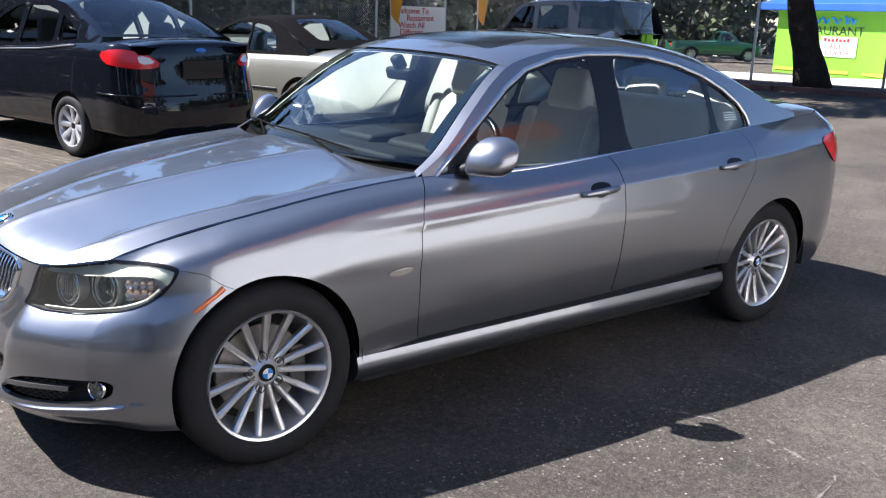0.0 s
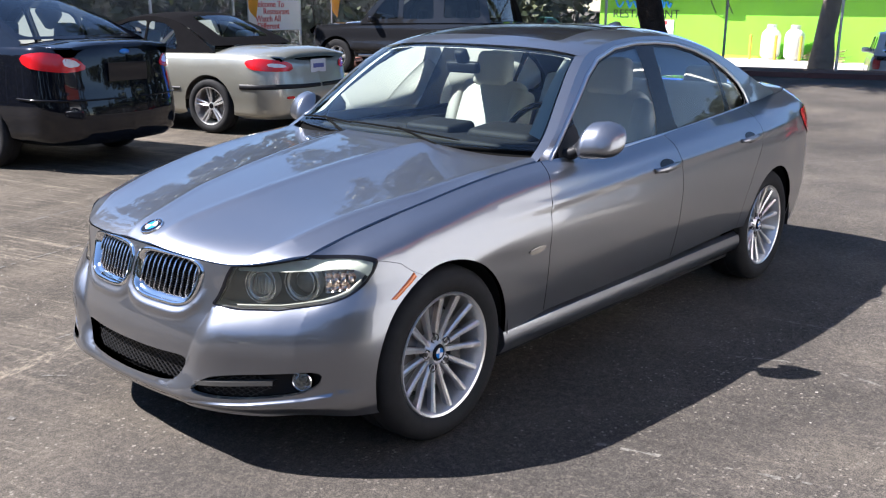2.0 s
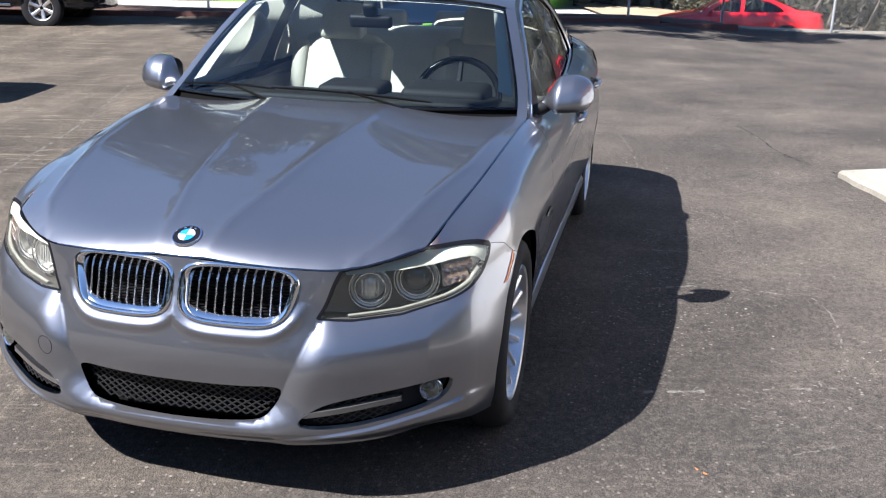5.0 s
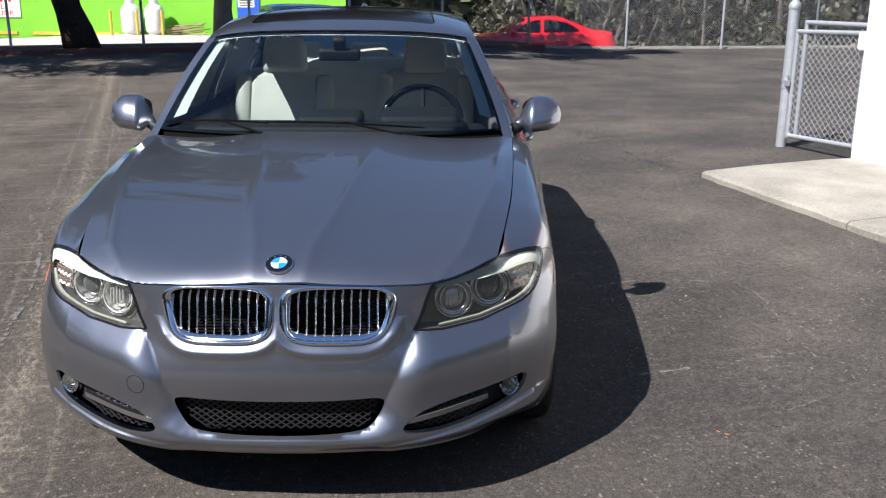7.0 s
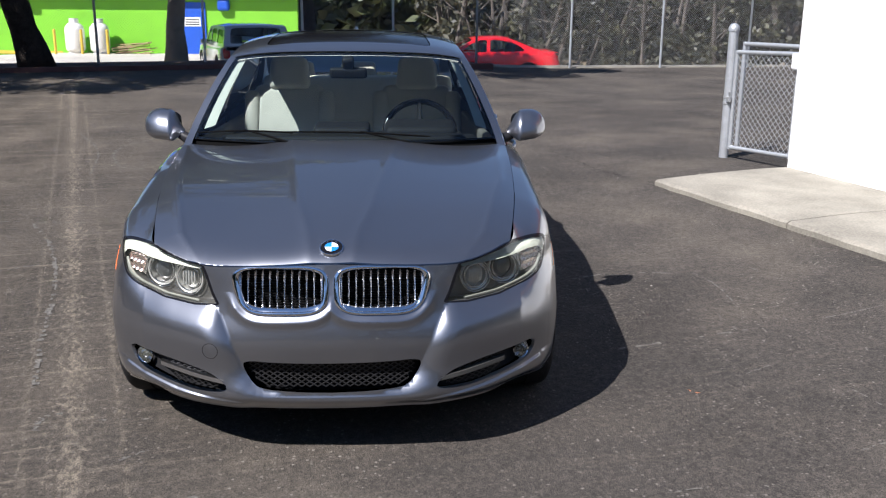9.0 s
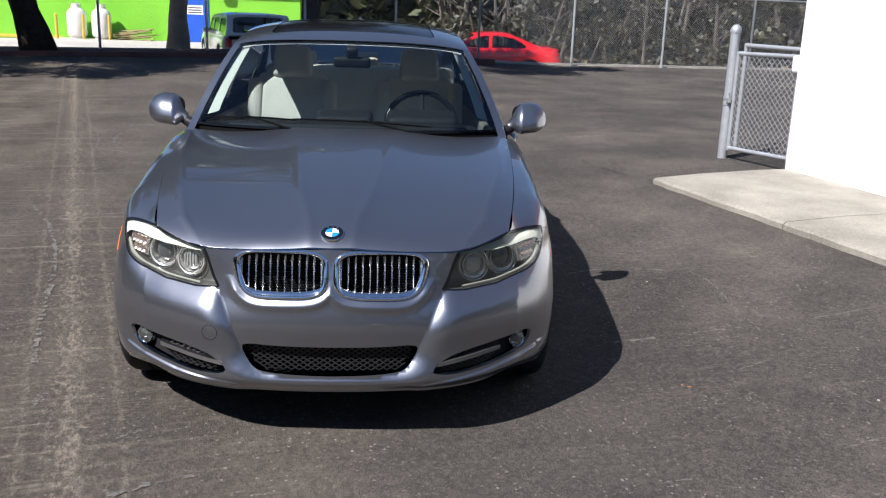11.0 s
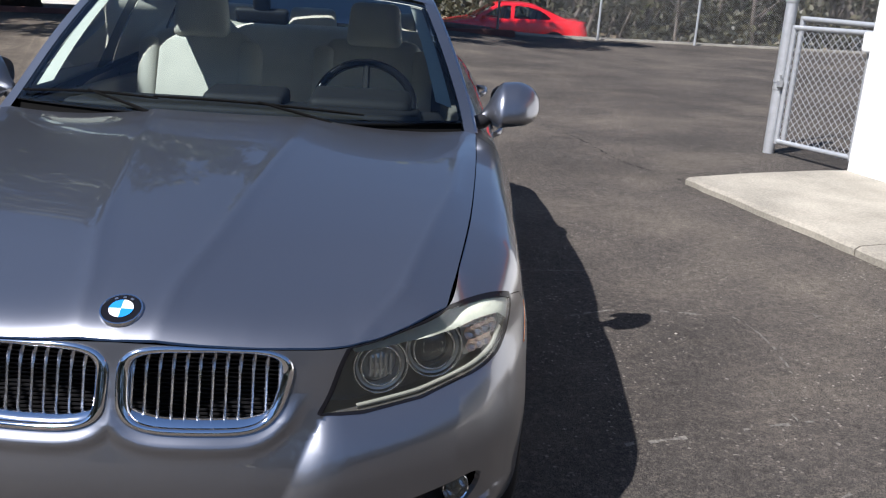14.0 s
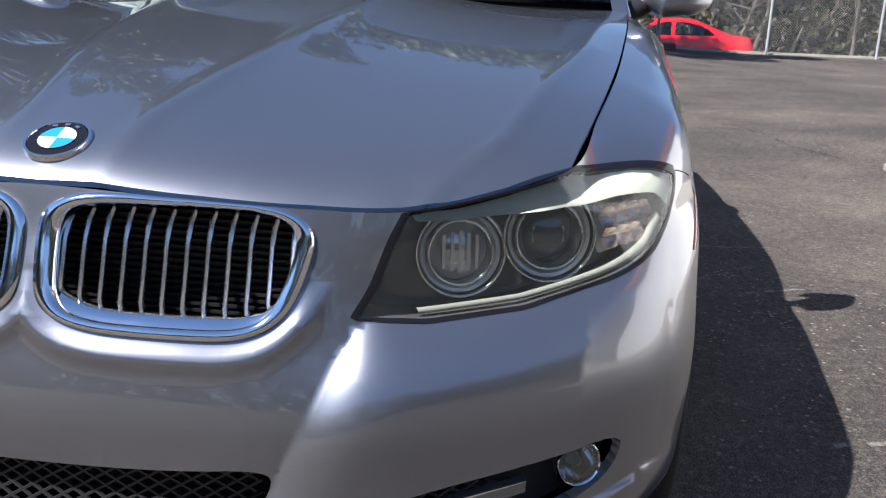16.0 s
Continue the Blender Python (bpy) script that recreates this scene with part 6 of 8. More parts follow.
part("parcel_shelf", pillow((0.45, 1.2, 0.05), (2.95, 0, 1.02), (0, 0, 0), 0.02), CABIN, sedan, smooth=True)
part("boot_wall", box((0.04, 1.3, 0.75), (2.86, 0, 0.65), (0, 20, 0)), CABIN, sedan)
part("centre_tunnel", pillow((1.2, 0.22, 0.30), (1.35, 0, 0.47), (0, 0, 0), 0.04), CABIN, sedan, smooth=True)
panel("headliner", cut_sheet(lambda p: roof_at(p) - np.array([0, 0, 0.022]), dense([(header(s), s) for s in ss] + [(tail_x(s), s) for s in ss[::-1]], 0.06), [], 0.06, 0, 0, 1.0), LINER, sedan)
for side in (1, -1):
    c = cut_sheet(lambda p: shield_at(p) - np.array([-0.02, 0.008, 0.012]), dense([(0.860, 0.18), (0.93, 0.14), (0.925, 1.0), (0.860, 1.0)], 0.05), [], 0.04, 0, 0, -1.0)
    panel("pillar_trim", c if side > 0 else mirrored(c), LINER, sedan, "pale fabric pillar trim")

# ---- towing-eye cover on the bumper ----
TOW = (0.418, 0.407)
tow = dense(np.array(front_uv([(TOW[0] + 0.027 * math.cos(a), TOW[1] + 0.027 * math.sin(a)) for a in np.linspace(0, math.tau, 41)[:-1]])), 0.01)
part("tow_cover", strip_on(BODY.at, tow, 0.0013, 0.0006, -1.0, True, 0.001), BLACK_PLASTIC, sedan, "fine round joint of the towing-eye cover")

# ---- other cars ----
def car_paint(name, col, metal=0.0, rough=0.3, dust=0.1):
    m = Mat(name, col, rough, metal, Coat_Weight=1.0, Coat_Roughness=0.03, Specular_IOR_Level=0.0 if max(col) < 0.02 else 0.4)
    lo = tuple(c * (1 - dust) for c in col)
    hi = tuple(min(1, c * (1 + dust)) for c in col)
    m.colour(m.mix(m.noise(700, 2), lo, hi))
    m.rough(m.noise(4, 4), max(0.05, rough - 0.06), rough + 0.06)
    return m.m


FABRIC = grained("soft_top_cloth", (0.006, 0.0058, 0.0066), 0.95, 0.2, 10, 500, 0.4, Specular_IOR_Level=0.03)
PLATE = grained("plate_white", (0.6, 0.6, 0.62), 0.4, 0.05, 10, 80, 0.05)
BAR_BLUE = plain("plate_bar_blue", (0.08, 0.1, 0.3), 0.5)


def make_car(name, m, label, paint, spec):
    """A car in its own axes: x to the rear from the front axle, y to its right side, z up."""
    root = empty(name, m, label, "car")
    wb, fo, ro, w = spec["wb"], spec["fo"], spec["ro"], spec["w"]
    z0, tr = spec["z0"], spec["tyre"]
    rear = wb + ro
    belt = lambda x: float(np.interp(x, *zip(*spec["belt"])))
    inb = spec.get("inset", 0.09)

    def half(x):
        f = min(1.0, max(0.0, (x + fo) / 0.75))
        r = min(1.0, max(0.0, (rear - x) / spec.get("tail_round", 0.55)))
        return w * (0.80 + 0.20 * math.sqrt(1 - (1 - f) ** 2)) * (0.84 + 0.16 * math.sqrt(1 - (1 - r) ** 2))

    def st(x, y):
        b = belt(x)
        zs = (z0, z0 + 0.05, z0 + 0.16, 0.52, 0.52 + 0.5 * (b - 0.57), b - 0.07, b - 0.02, b)
        ks = spec.get("ks", (0.90, 0.965, 0.98, 1.0, 0.995, 0.965, 0.94)) + (1 - inb / w,)
        back = smooth01((x - wb - 0.25) / (ro - 0.3))
        return [(x + back * d, y * k, z) for k, z, d in zip(ks, zs, spec.get("tail_shape", (0,) * 8))]

    stations = [st(-fo, 0.0), st(-fo + 0.02, 0.45 * w), st(-fo + 0.10, 0.78 * w)]
    xs = list(np.linspace(-fo + 0.32, rear - 0.30, 15))
    stations += [st(x, half(x)) for x in xs]
    te = spec.get("tail_end", (0.80, 0.45))
    stations += [st(rear - 0.09, te[0] * w), st(rear - 0.02, te[1] * w), st(rear, 0.0)]
    net = Net(stations, mirror=True)
    vt, ue = net.v[-1], net.u[-1]
    ra = tr + spec.get("arch_gap", 0.045)

    def arc(cx, a0, a1, n=22):
        return net.near(*[(cx + ra * math.cos(radians(a0 + (a1 - a0) * k / n)), half(cx), tr + ra * math.sin(radians(a0 + (a1 - a0) * k / n))) for k in range(n + 1)])

    ang = math.degrees(math.asin(min(0.95, (tr - z0) / ra)))
    low = [(0.0, 0.0)] + level(0.0, 0.02, net.near((-ra - 0.01, half(0), z0))[0][0], 10)
    f_arc, r_arc = arc(0.0, 180 + ang * 0.9, -ang * 0.9), arc(wb, 180 + ang * 0.9, -ang * 0.9)
    mid = level(0.0, f_arc[-1][0], r_arc[0][0], 12)
    tail_low = level(0.0, r_arc[-1][0], ue, 12)
    outline = low[:-1] + [(f_arc[0][0], 0.0)] + f_arc + mid[1:-1] + r_arc + tail_low[1:] + level(vt, ue, 0.0, 40)
    half_body = cut_sheet(net.at, outline, [], 0.07, 0.0, 0.0, -1.0, edge=0.045)
    body = panel("body", joined(half_body, mirrored(half_body)), paint, root)

    # hood, boot and roof
    ytop = lambda x: np.interp(x, xs, [half(v) - inb for v in xs])
    ws, bk = spec["ws"], spec["bk"]

    def deck_at(xy):
        xy = np.asarray(xy, float)
        x, s = xy[:, 0], np.abs(xy[:, 1])
        b = np.interp(x, *zip(*spec["belt"]))
        c = np.interp(x, *zip(*spec["deck"]))
        end = np.clip(np.minimum(x + fo, rear + spec.get("tail_shape", (0,) * 8)[7] - x) / 0.30, 0, 1)
        c = b - 0.004 + (c - b) * np.sqrt(np.maximum(1 - (1 - end) ** 2, 0))
        wd = ytop(x) * (0.80 + 0.20 * np.sqrt(1 - (1 - end) ** 2)) * np.where(end < 1, 0.97, 1.0)
        return np.stack([x, xy[:, 1] * wd, c + (b - 0.005 - c) * s ** 3], 1)

    for nm, x0, x1 in (("hood", -fo + 0.01, ws + 0.12), ("boot_lid", bk - 0.05, rear - 0.01 + spec.get("tail_shape", (0,) * 8)[7])):
        if x1 - x0 > 0.12:
            panel(nm, cut_sheet(deck_at, dense([(x0, -1), (x0, 1), (x1, 1), (x1, -1)], 0.08), [], 0.07, 0, 0.09, 1.0), spec.get("deck_mat", paint), root)
    tb = spec.get("tumble", 0.36)

    def sd_y(x, z):
        return ytop(x) + 0.012 - tb * np.maximum(z - np.interp(x, *zip(*spec["belt"])), -0.05)

    def sd_at(xz):
        xz = np.asarray(xz, float)
        return np.stack([xz[:, 0], sd_y(xz[:, 0], xz[:, 1]), xz[:, 1]], 1)

    top_mat = spec.get("top_mat", paint)
    ex = [p[0] for p in spec["edge"]]
    edge_z = lambda x: curve1(spec["edge"], x)
    e_line = [(x, float(edge_z(x))) for x in np.linspace(ex[0], ex[-1], 40)]
    b_line = [(x, belt(x) - 0.02) for x in np.linspace(ex[-1], ex[0], 20)]
    holes = [rounded(dense(p, 0.16), 1) for p in spec["windows"]]
    both("side_frame", cut_sheet(sd_at, e_line + b_line, holes, 0.06, 0, 0, -1.0, edge=0.035, hole_rim=0.02), top_mat, root)
    for h in holes:
        both("side_window", cut_sheet(lambda p: sd_at(p) - np.array([0, 0.012, 0]), h, [], 0.12, 0, 0, -1.0, edge=0.05), spec.get("glass", SIDE_GLASS), root)

    def rf_at(xy):
        xy = np.asarray(xy, float)
        x, s = xy[:, 0], np.abs(xy[:, 1])
        ze, zm = edge_z(x), curve1(spec["mid"], x)
        return np.stack([x, xy[:, 1] * sd_y(x, ze), zm + (ze - zm) * (0.5 * s ** 2 + 0.5 * s ** 5)], 1)

    hd, tl = spec["header"], spec["tail"]
    panel("roof", cut_sheet(rf_at, dense([(hd, -1), (hd, 1), (tl, 1), (tl, -1)], 0.08), [], 0.07, 0, 0, 1.0), top_mat, root)

    def screen(x_base, z_base, x_top):
        def at(st_):
            st_ = np.asarray(st_, float)
            s, t = st_[:, 0], st_[:, 1]
            p = rf_at(np.stack([np.full(len(s), x_top), s], 1))
            bow = 0.08 * s * s * (1 if x_base < x_top else -1)
            base = np.stack([x_base + bow, s * float(ytop(x_base) + 0.0), np.full(len(s), z_base)], 1)
            q = base + (p - base) * t[:, None]
            q[:, 2] += 0.10 * abs(x_top - x_base) * t * (1 - t)
            return q
        return at

    front = screen(ws, float(np.interp(ws, *zip(*spec["deck"]))), hd)
    back = screen(bk, float(np.interp(bk, *zip(*spec["deck"]))), tl)
    for nm, at, fl, mg in (("windscreen", front, -1.0, 0.90), ("rear_window", back, 1.0, spec.get("back_margin", 0.88))):
        lo, hi = (0.03, 0.97) if nm == "windscreen" else spec.get("back_span", (0.06, 0.94))
        pane_ = rounded(dense([(-mg, lo), (mg, lo), (mg, hi), (-mg, hi)], 0.3), 2)
        panel(nm, cut_sheet(at, pane_, [], 0.12, 0, 0, fl, edge=0.08), CAR_GLASS, root)
        panel("screen_surround", cut_sheet(at, dense([(-1.0, 0), (1.0, 0), (1.0, 1), (-1.0, 1)], 0.08), [pane_], 0.1, 0, 0, fl, edge=0.06), top_mat if nm == "rear_window" else paint, root)

    # cabin, floor, wheels
    cab = 0.5 * (ws + bk)
    part("cabin", pillow((bk - ws - 0.25, 2 * w - 0.36, 0.50), (cab, 0, 0.62), (0, 0, 0), 0.08), CABIN, root, smooth=True)
    for x in spec.get("seats", (cab - 0.25, cab + 0.65)):
        for y in (-0.37, 0.37):
            part("headrest", pillow((0.12, 0.26, 0.30), (x, y, belt(cab) + 0.10), (0, 12, 0), 0.05), spec.get("seat_mat", CABIN), root, smooth=True)
    part("floor_pan", box((wb + fo + ro - 0.4, 1.35 * w, 0.12), ((wb + ro - fo) / 2, 0, z0 + 0.10)), BLACK_PLASTIC, root)
    for x in (0.0, wb):
        for side in (-1, 1):
            make_wheel(root, (x, side * (half(x) - 0.105), tr), side, tr, spec["rim"], 0.2, **spec["wheel"], turn=x + side)
            # A flat near-black board stands in for the shade inside the arch.
            bm = bmesh.new()
            add_box(bm, (2 * ra, 0.02, tr + ra - z0 - 0.02), (x, side * (half(x) - 0.26), 0.5 * (z0 + tr + ra)))
            part("wheel_housing", bm, CAVITY_SHADE, root)
    # lamps: places near the body, inside a named outline
    for nm, mat, pts, lb in spec["lamps"]:
        poly = rounded(np.array(net.near(*pts)), 1)
        both(nm, cut_sheet(lambda uv: net.at(uv) + 0.006 * normals_of(net.at, uv, -1.0), poly, [], 0.05, 0, 0.008, -1.0, edge=0.03), mat, root, lb)
    for nm, mat, pts, hw in spec.get("strips", ()):
        ln = dense(np.array(net.near(*pts)), 0.04, False)
        part_both(nm, strip_on(net.at, ln, hw, 0.012, -1.0), mat, root, smooth=True)
    for side in (-1, 1):
        mx = spec.get("mirror", ws + 0.38)
        part("wing_mirror", pillow((0.12, 0.19, 0.13), (mx, side * (half(mx) + 0.04), belt(mx) + 0.07), (0, 0, side * 8), 0.05), spec.get("mirror_mat", paint), root, smooth=True)
    return root, net


def park(spec, left_rear, heading, z=0.0):
    """The pose that puts the left rear wheel's contact at a place."""
    a = radians(heading + 180)
    r = Matrix.Rotation(a, 4, "Z")
    o = Vector((left_rear[0], left_rear[1], z)) - r @ Vector((spec["wb"], -(spec["w"] - 0.1), 0))
    return Matrix.Translation(o) @ r


NAVY = car_paint("black_car_paint", (0.006, 0.007, 0.011), 0.2, 0.22)
SILVER = car_paint("pale_silver_paint", (0.42, 0.41, 0.35), 0.75, 0.36)
GUNMETAL = car_paint("dark_grey_paint", (0.016, 0.0165, 0.019), 0.0, 0.40)
RED = car_paint("red_car_paint", (0.68, 0.010, 0.015), 0.0, 0.3)
WHITE_CAR = car_paint("silver_white_paint", (0.55, 0.55, 0.55), 0.4, 0.35)
GREEN_CAR = car_paint("dark_green_paint", (0.02, 0.10, 0.055), 0.3, 0.3)
HUBCAP = grained("hubcap_silver", (0.55, 0.55, 0.57), 0.35, 0.08, 15, 100, 0.05, metal=0.6)

black_spec = dict(wb=2.49, fo=0.82, ro=1.06, w=0.855, z0=0.24, tyre=0.30, rim=0.205, ws=0.35, bk=2.98, header=1.12, tail=2.22, tumble=0.40, tail_round=0.95, tail_end=(0.74, 0.42),
            ks=(0.86, 0.95, 0.98, 1.0, 0.99, 0.955, 0.93), tail_shape=(-0.06, -0.015, 0.0, 0.0, -0.045, -0.075, -0.085, -0.095),
            belt=[(-0.82, 0.680), (-0.5, 0.800), (0.3, 0.948), (1.0, 1.015), (2.0, 1.070), (2.6, 1.115), (3.0, 1.125), (3.45, 1.120), (3.59, 1.105)],
            deck=[(-0.82, 0.700), (-0.5, 0.862), (0.0, 0.985), (0.45, 1.035), (2.9, 1.170), (3.2, 1.180), (3.42, 1.185), (3.59, 1.165)],
            edge=[(0.42, 0.995), (0.75, 1.255), (1.05, 1.420), (1.4, 1.500), (1.8, 1.510), (2.2, 1.465), (2.6, 1.330), (3.0, 1.160)],
            mid=[(0.9, 1.405), (1.12, 1.510), (1.5, 1.575), (1.9, 1.575), (2.22, 1.535), (2.6, 1.405)],
            windows=[[(0.66, 1.052), (0.98, 1.312), (1.26, 1.427), (1.43, 1.447), (1.41, 1.057)], [(1.50, 1.062), (1.52, 1.447), (1.85, 1.447), (2.13, 1.387), (2.16, 1.102)], [(2.23, 1.112), (2.21, 1.367), (2.40, 1.292), (2.60, 1.182), (2.58, 1.137)]],
            wheel=dict(spokes=8, style="wide", alloy=HUBCAP, bolts=0), back_margin=0.86,
            lamps=[("tail_lamp", RED_LENS, [(3.02, 0.80, 1.030), (3.20, 0.77, 1.075), (3.36, 0.70, 1.075), (3.47, 0.55, 1.030), (3.50, 0.44, 0.930), (3.44, 0.60, 0.895), (3.30, 0.74, 0.905), (3.10, 0.80, 0.940)], "red wrap-round tail lamp"),
                   ("reverse_lamp", WHITE_LENS, [(3.40, 0.665, 1.030), (3.465, 0.57, 1.015), (3.485, 0.50, 0.955), (3.42, 0.655, 0.940)], "clear reversing lamp")],
            strips=[("window_trim", SATIN, [(0.5, 0.8, 0.945), (1.0, 0.8, 0.97), (2.0, 0.8, 1.025), (2.6, 0.78, 1.07)], 0.006), ("bumper_groove", GLOSS_BLACK, [(3.0, 0.8, 0.66), (3.3, 0.75, 0.65), (3.5, 0.5, 0.65), (3.54, 0.1, 0.65)], 0.006)])
black_saloon, black_saloon_net = make_car("parked_car", park(black_spec, (1.44, 6.02), 104.5), "black four-door saloon with silver wheel covers", NAVY, black_spec)

silver_spec = dict(wb=2.675, fo=0.93, ro=1.03, w=0.875, z0=0.20, tyre=0.325, rim=0.225, ws=0.42, bk=2.78, header=1.10, tail=2.02, tumble=0.40, tail_round=0.7, back_margin=0.62, back_span=(0.22, 0.92),
          belt=[(-0.93, 0.60), (-0.6, 0.74), (0.2, 0.88), (1.0, 0.915), (2.0, 0.935), (2.7, 0.95), (3.3, 0.95), (3.6, 0.93), (3.71, 0.86)],
          deck=[(-0.93, 0.62), (-0.6, 0.80), (0.0, 0.92), (0.5, 0.97), (2.5, 1.02), (2.9, 1.03), (3.4, 1.025), (3.65, 1.0), (3.71, 0.94)], tail_shape=(-0.05, -0.01, 0.0, 0.0, -0.03, -0.05, -0.06, -0.07),
          edge=[(0.52, 0.90), (0.80, 1.11), (1.06, 1.265), (1.4, 1.34), (1.8, 1.345), (2.1, 1.29), (2.45, 1.12), (2.75, 0.955)],
          mid=[(0.9, 1.24), (1.10, 1.335), (1.5, 1.40), (1.85, 1.405), (2.02, 1.39), (2.4, 1.27)],
          windows=[[(0.70, 0.955), (1.03, 1.205), (1.30, 1.295), (1.58, 1.308), (1.60, 0.965)], [(1.63, 0.965), (1.61, 1.305), (1.88, 1.275), (2.06, 1.18), (2.16, 0.975)]],
          wheel=dict(spokes=5, style="pairs", alloy=ALLOY), top_mat=FABRIC, seat_mat=BEIGE,
          lamps=[("tail_lamp", RED_LENS, [(3.20, 0.83, 0.86), (3.36, 0.81, 0.90), (3.58, 0.68, 0.885), (3.66, 0.50, 0.86), (3.66, 0.48, 0.755), (3.50, 0.72, 0.745), (3.28, 0.83, 0.77)], "red tail lamp with a clear band"),
                 ("reverse_lamp", WHITE_LENS, [(3.46, 0.76, 0.845), (3.62, 0.62, 0.84), (3.64, 0.58, 0.80), (3.48, 0.74, 0.795)], "clear band of the tail lamp"),
                 ("reflector", RED_LENS, [(3.60, 0.62, 0.47), (3.65, 0.52, 0.47), (3.65, 0.52, 0.44), (3.60, 0.62, 0.44)], "small red reflector")],
          strips=[("rubbing_strip", BLACK_PLASTIC, [(3.15, 0.84, 0.575), (3.35, 0.81, 0.575), (3.60, 0.62, 0.575), (3.69, 0.3, 0.575), (3.70, 0.02, 0.575)], 0.022), ("door_strip", BLACK_PLASTIC, [(0.5, 0.86, 0.52), (1.2, 0.87, 0.52), (2.25, 0.87, 0.52)], 0.016)])
silver_car, silver_net = make_car("convertible_car", park(silver_spec, (4.32, 6.58), 104.5), "pale silver convertible with a closed black soft top", SILVER, silver_spec)

suv = dict(wb=2.70, fo=0.85, ro=0.98, w=0.915, z0=0.36, tyre=0.37, rim=0.225, ws=0.55, bk=3.60, header=1.10, tail=3.40, tumble=0.20, tail_round=0.25, inset=0.05, arch_gap=0.07,
           belt=[(-0.85, 0.92), (-0.6, 1.02), (0.4, 1.09), (1.5, 1.12), (3.0, 1.15), (3.68, 1.15)],
           deck=[(-0.85, 0.94), (-0.6, 1.06), (0.3, 1.15), (0.7, 1.17), (3.4, 1.18), (3.68, 1.15)],
           edge=[(0.60, 1.11), (0.85, 1.42), (1.10, 1.63), (1.5, 1.72), (2.2, 1.76), (3.0, 1.75), (3.40, 1.72), (3.50, 1.60), (3.60, 1.30), (3.64, 1.16)],
           mid=[(0.9, 1.60), (1.10, 1.70), (1.6, 1.79), (2.4, 1.82), (3.40, 1.78), (3.6, 1.74)],
           windows=[[(0.86, 1.19), (1.03, 1.45), (1.22, 1.62), (1.50, 1.645), (1.52, 1.19)], [(1.62, 1.19), (1.61, 1.65), (2.02, 1.67), (2.30, 1.66), (2.36, 1.20)], [(2.58, 1.22), (2.56, 1.66), (3.32, 1.65), (3.42, 1.24)]],
           wheel=dict(spokes=6, style="wide", alloy=ALLOY),
           glass=DARK_GLASS,
           lamps=[("tail_lamp", RED_LENS, [(3.44, 0.85, 1.10), (3.55, 0.83, 1.10), (3.62, 0.75, 1.09), (3.62, 0.75, 0.86), (3.55, 0.83, 0.85), (3.44, 0.85, 0.86)], "red tail lamp")],
           strips=[("side_step", SATIN, [(0.55, 0.9, 0.40), (1.3, 0.9, 0.40), (2.15, 0.9, 0.40)], 0.03)])
suv_car, suv_net = make_car("parked_suv", park(suv, (12.5, 9.9), 104.5, 0.06), "dark grey off-road estate with a roof rack", GUNMETAL, suv)
for y in (-0.62, 0.62):
    bm = bmesh.new()
    add_tube(bm, [(1.2, y, 1.73), (1.35, y, 1.86), (2.0, y, 1.90), (3.2, y, 1.88), (3.4, y, 1.80)], 0.022, 8)
    part("roof_rail", bm, SATIN, suv_car, smooth=True)
for x in (1.5, 2.1, 2.7, 3.2):
    bm = bmesh.new()
    add_tube(bm, [(x, -0.62, 1.875), (x, 0.62, 1.875)], 0.016, 6)
    part("rack_bar", bm, SATIN, suv_car, smooth=True)

red = dict(black_spec, wb=2.65, fo=0.95, ro=1.10, ws=0.25, w=0.86, z0=0.18, header=1.0, tail=2.1, bk=2.95,
           belt=[(-0.95, 0.58), (-0.6, 0.70), (0.3, 0.86), (1.0, 0.89), (2.0, 0.92), (2.9, 0.95), (3.6, 0.92), (3.75, 0.82)],
           deck=[(-0.95, 0.60), (-0.6, 0.74), (0.0, 0.88), (0.4, 0.93), (2.9, 1.0), (3.4, 1.0), (3.75, 0.9)],
           edge=[(0.35, 0.88), (0.7, 1.10), (1.0, 1.24), (1.4, 1.32), (1.8, 1.325), (2.2, 1.27), (2.6, 1.13), (3.0, 0.97)],
           mid=[(0.8, 1.22), (1.0, 1.32), (1.5, 1.385), (1.9, 1.385), (2.1, 1.36), (2.6, 1.2)],
           windows=[[(0.62, 0.93), (0.95, 1.17), (1.25, 1.27), (1.42, 1.275), (1.40, 0.92)], [(1.50, 0.93), (1.52, 1.28), (1.9, 1.26), (2.3, 1.15), (2.55, 0.99), (2.5, 0.955)]],
           lamps=[("tail_lamp", RED_LENS, [(3.55, 0.75, 0.85), (3.72, 0.5, 0.85), (3.72, 0.5, 0.74), (3.55, 0.75, 0.74)], "red tail lamp"), ("headlamp", WHITE_LENS, [(-0.85, 0.62, 0.62), (-0.7, 0.76, 0.64), (-0.7, 0.77, 0.54), (-0.86, 0.62, 0.54)], "clear headlamp")], strips=[])
make_car("red_car", park(red, (24.2, -4.4), 94.0, -0.68), "bright red four-door saloon parked beyond the fence", RED, red)

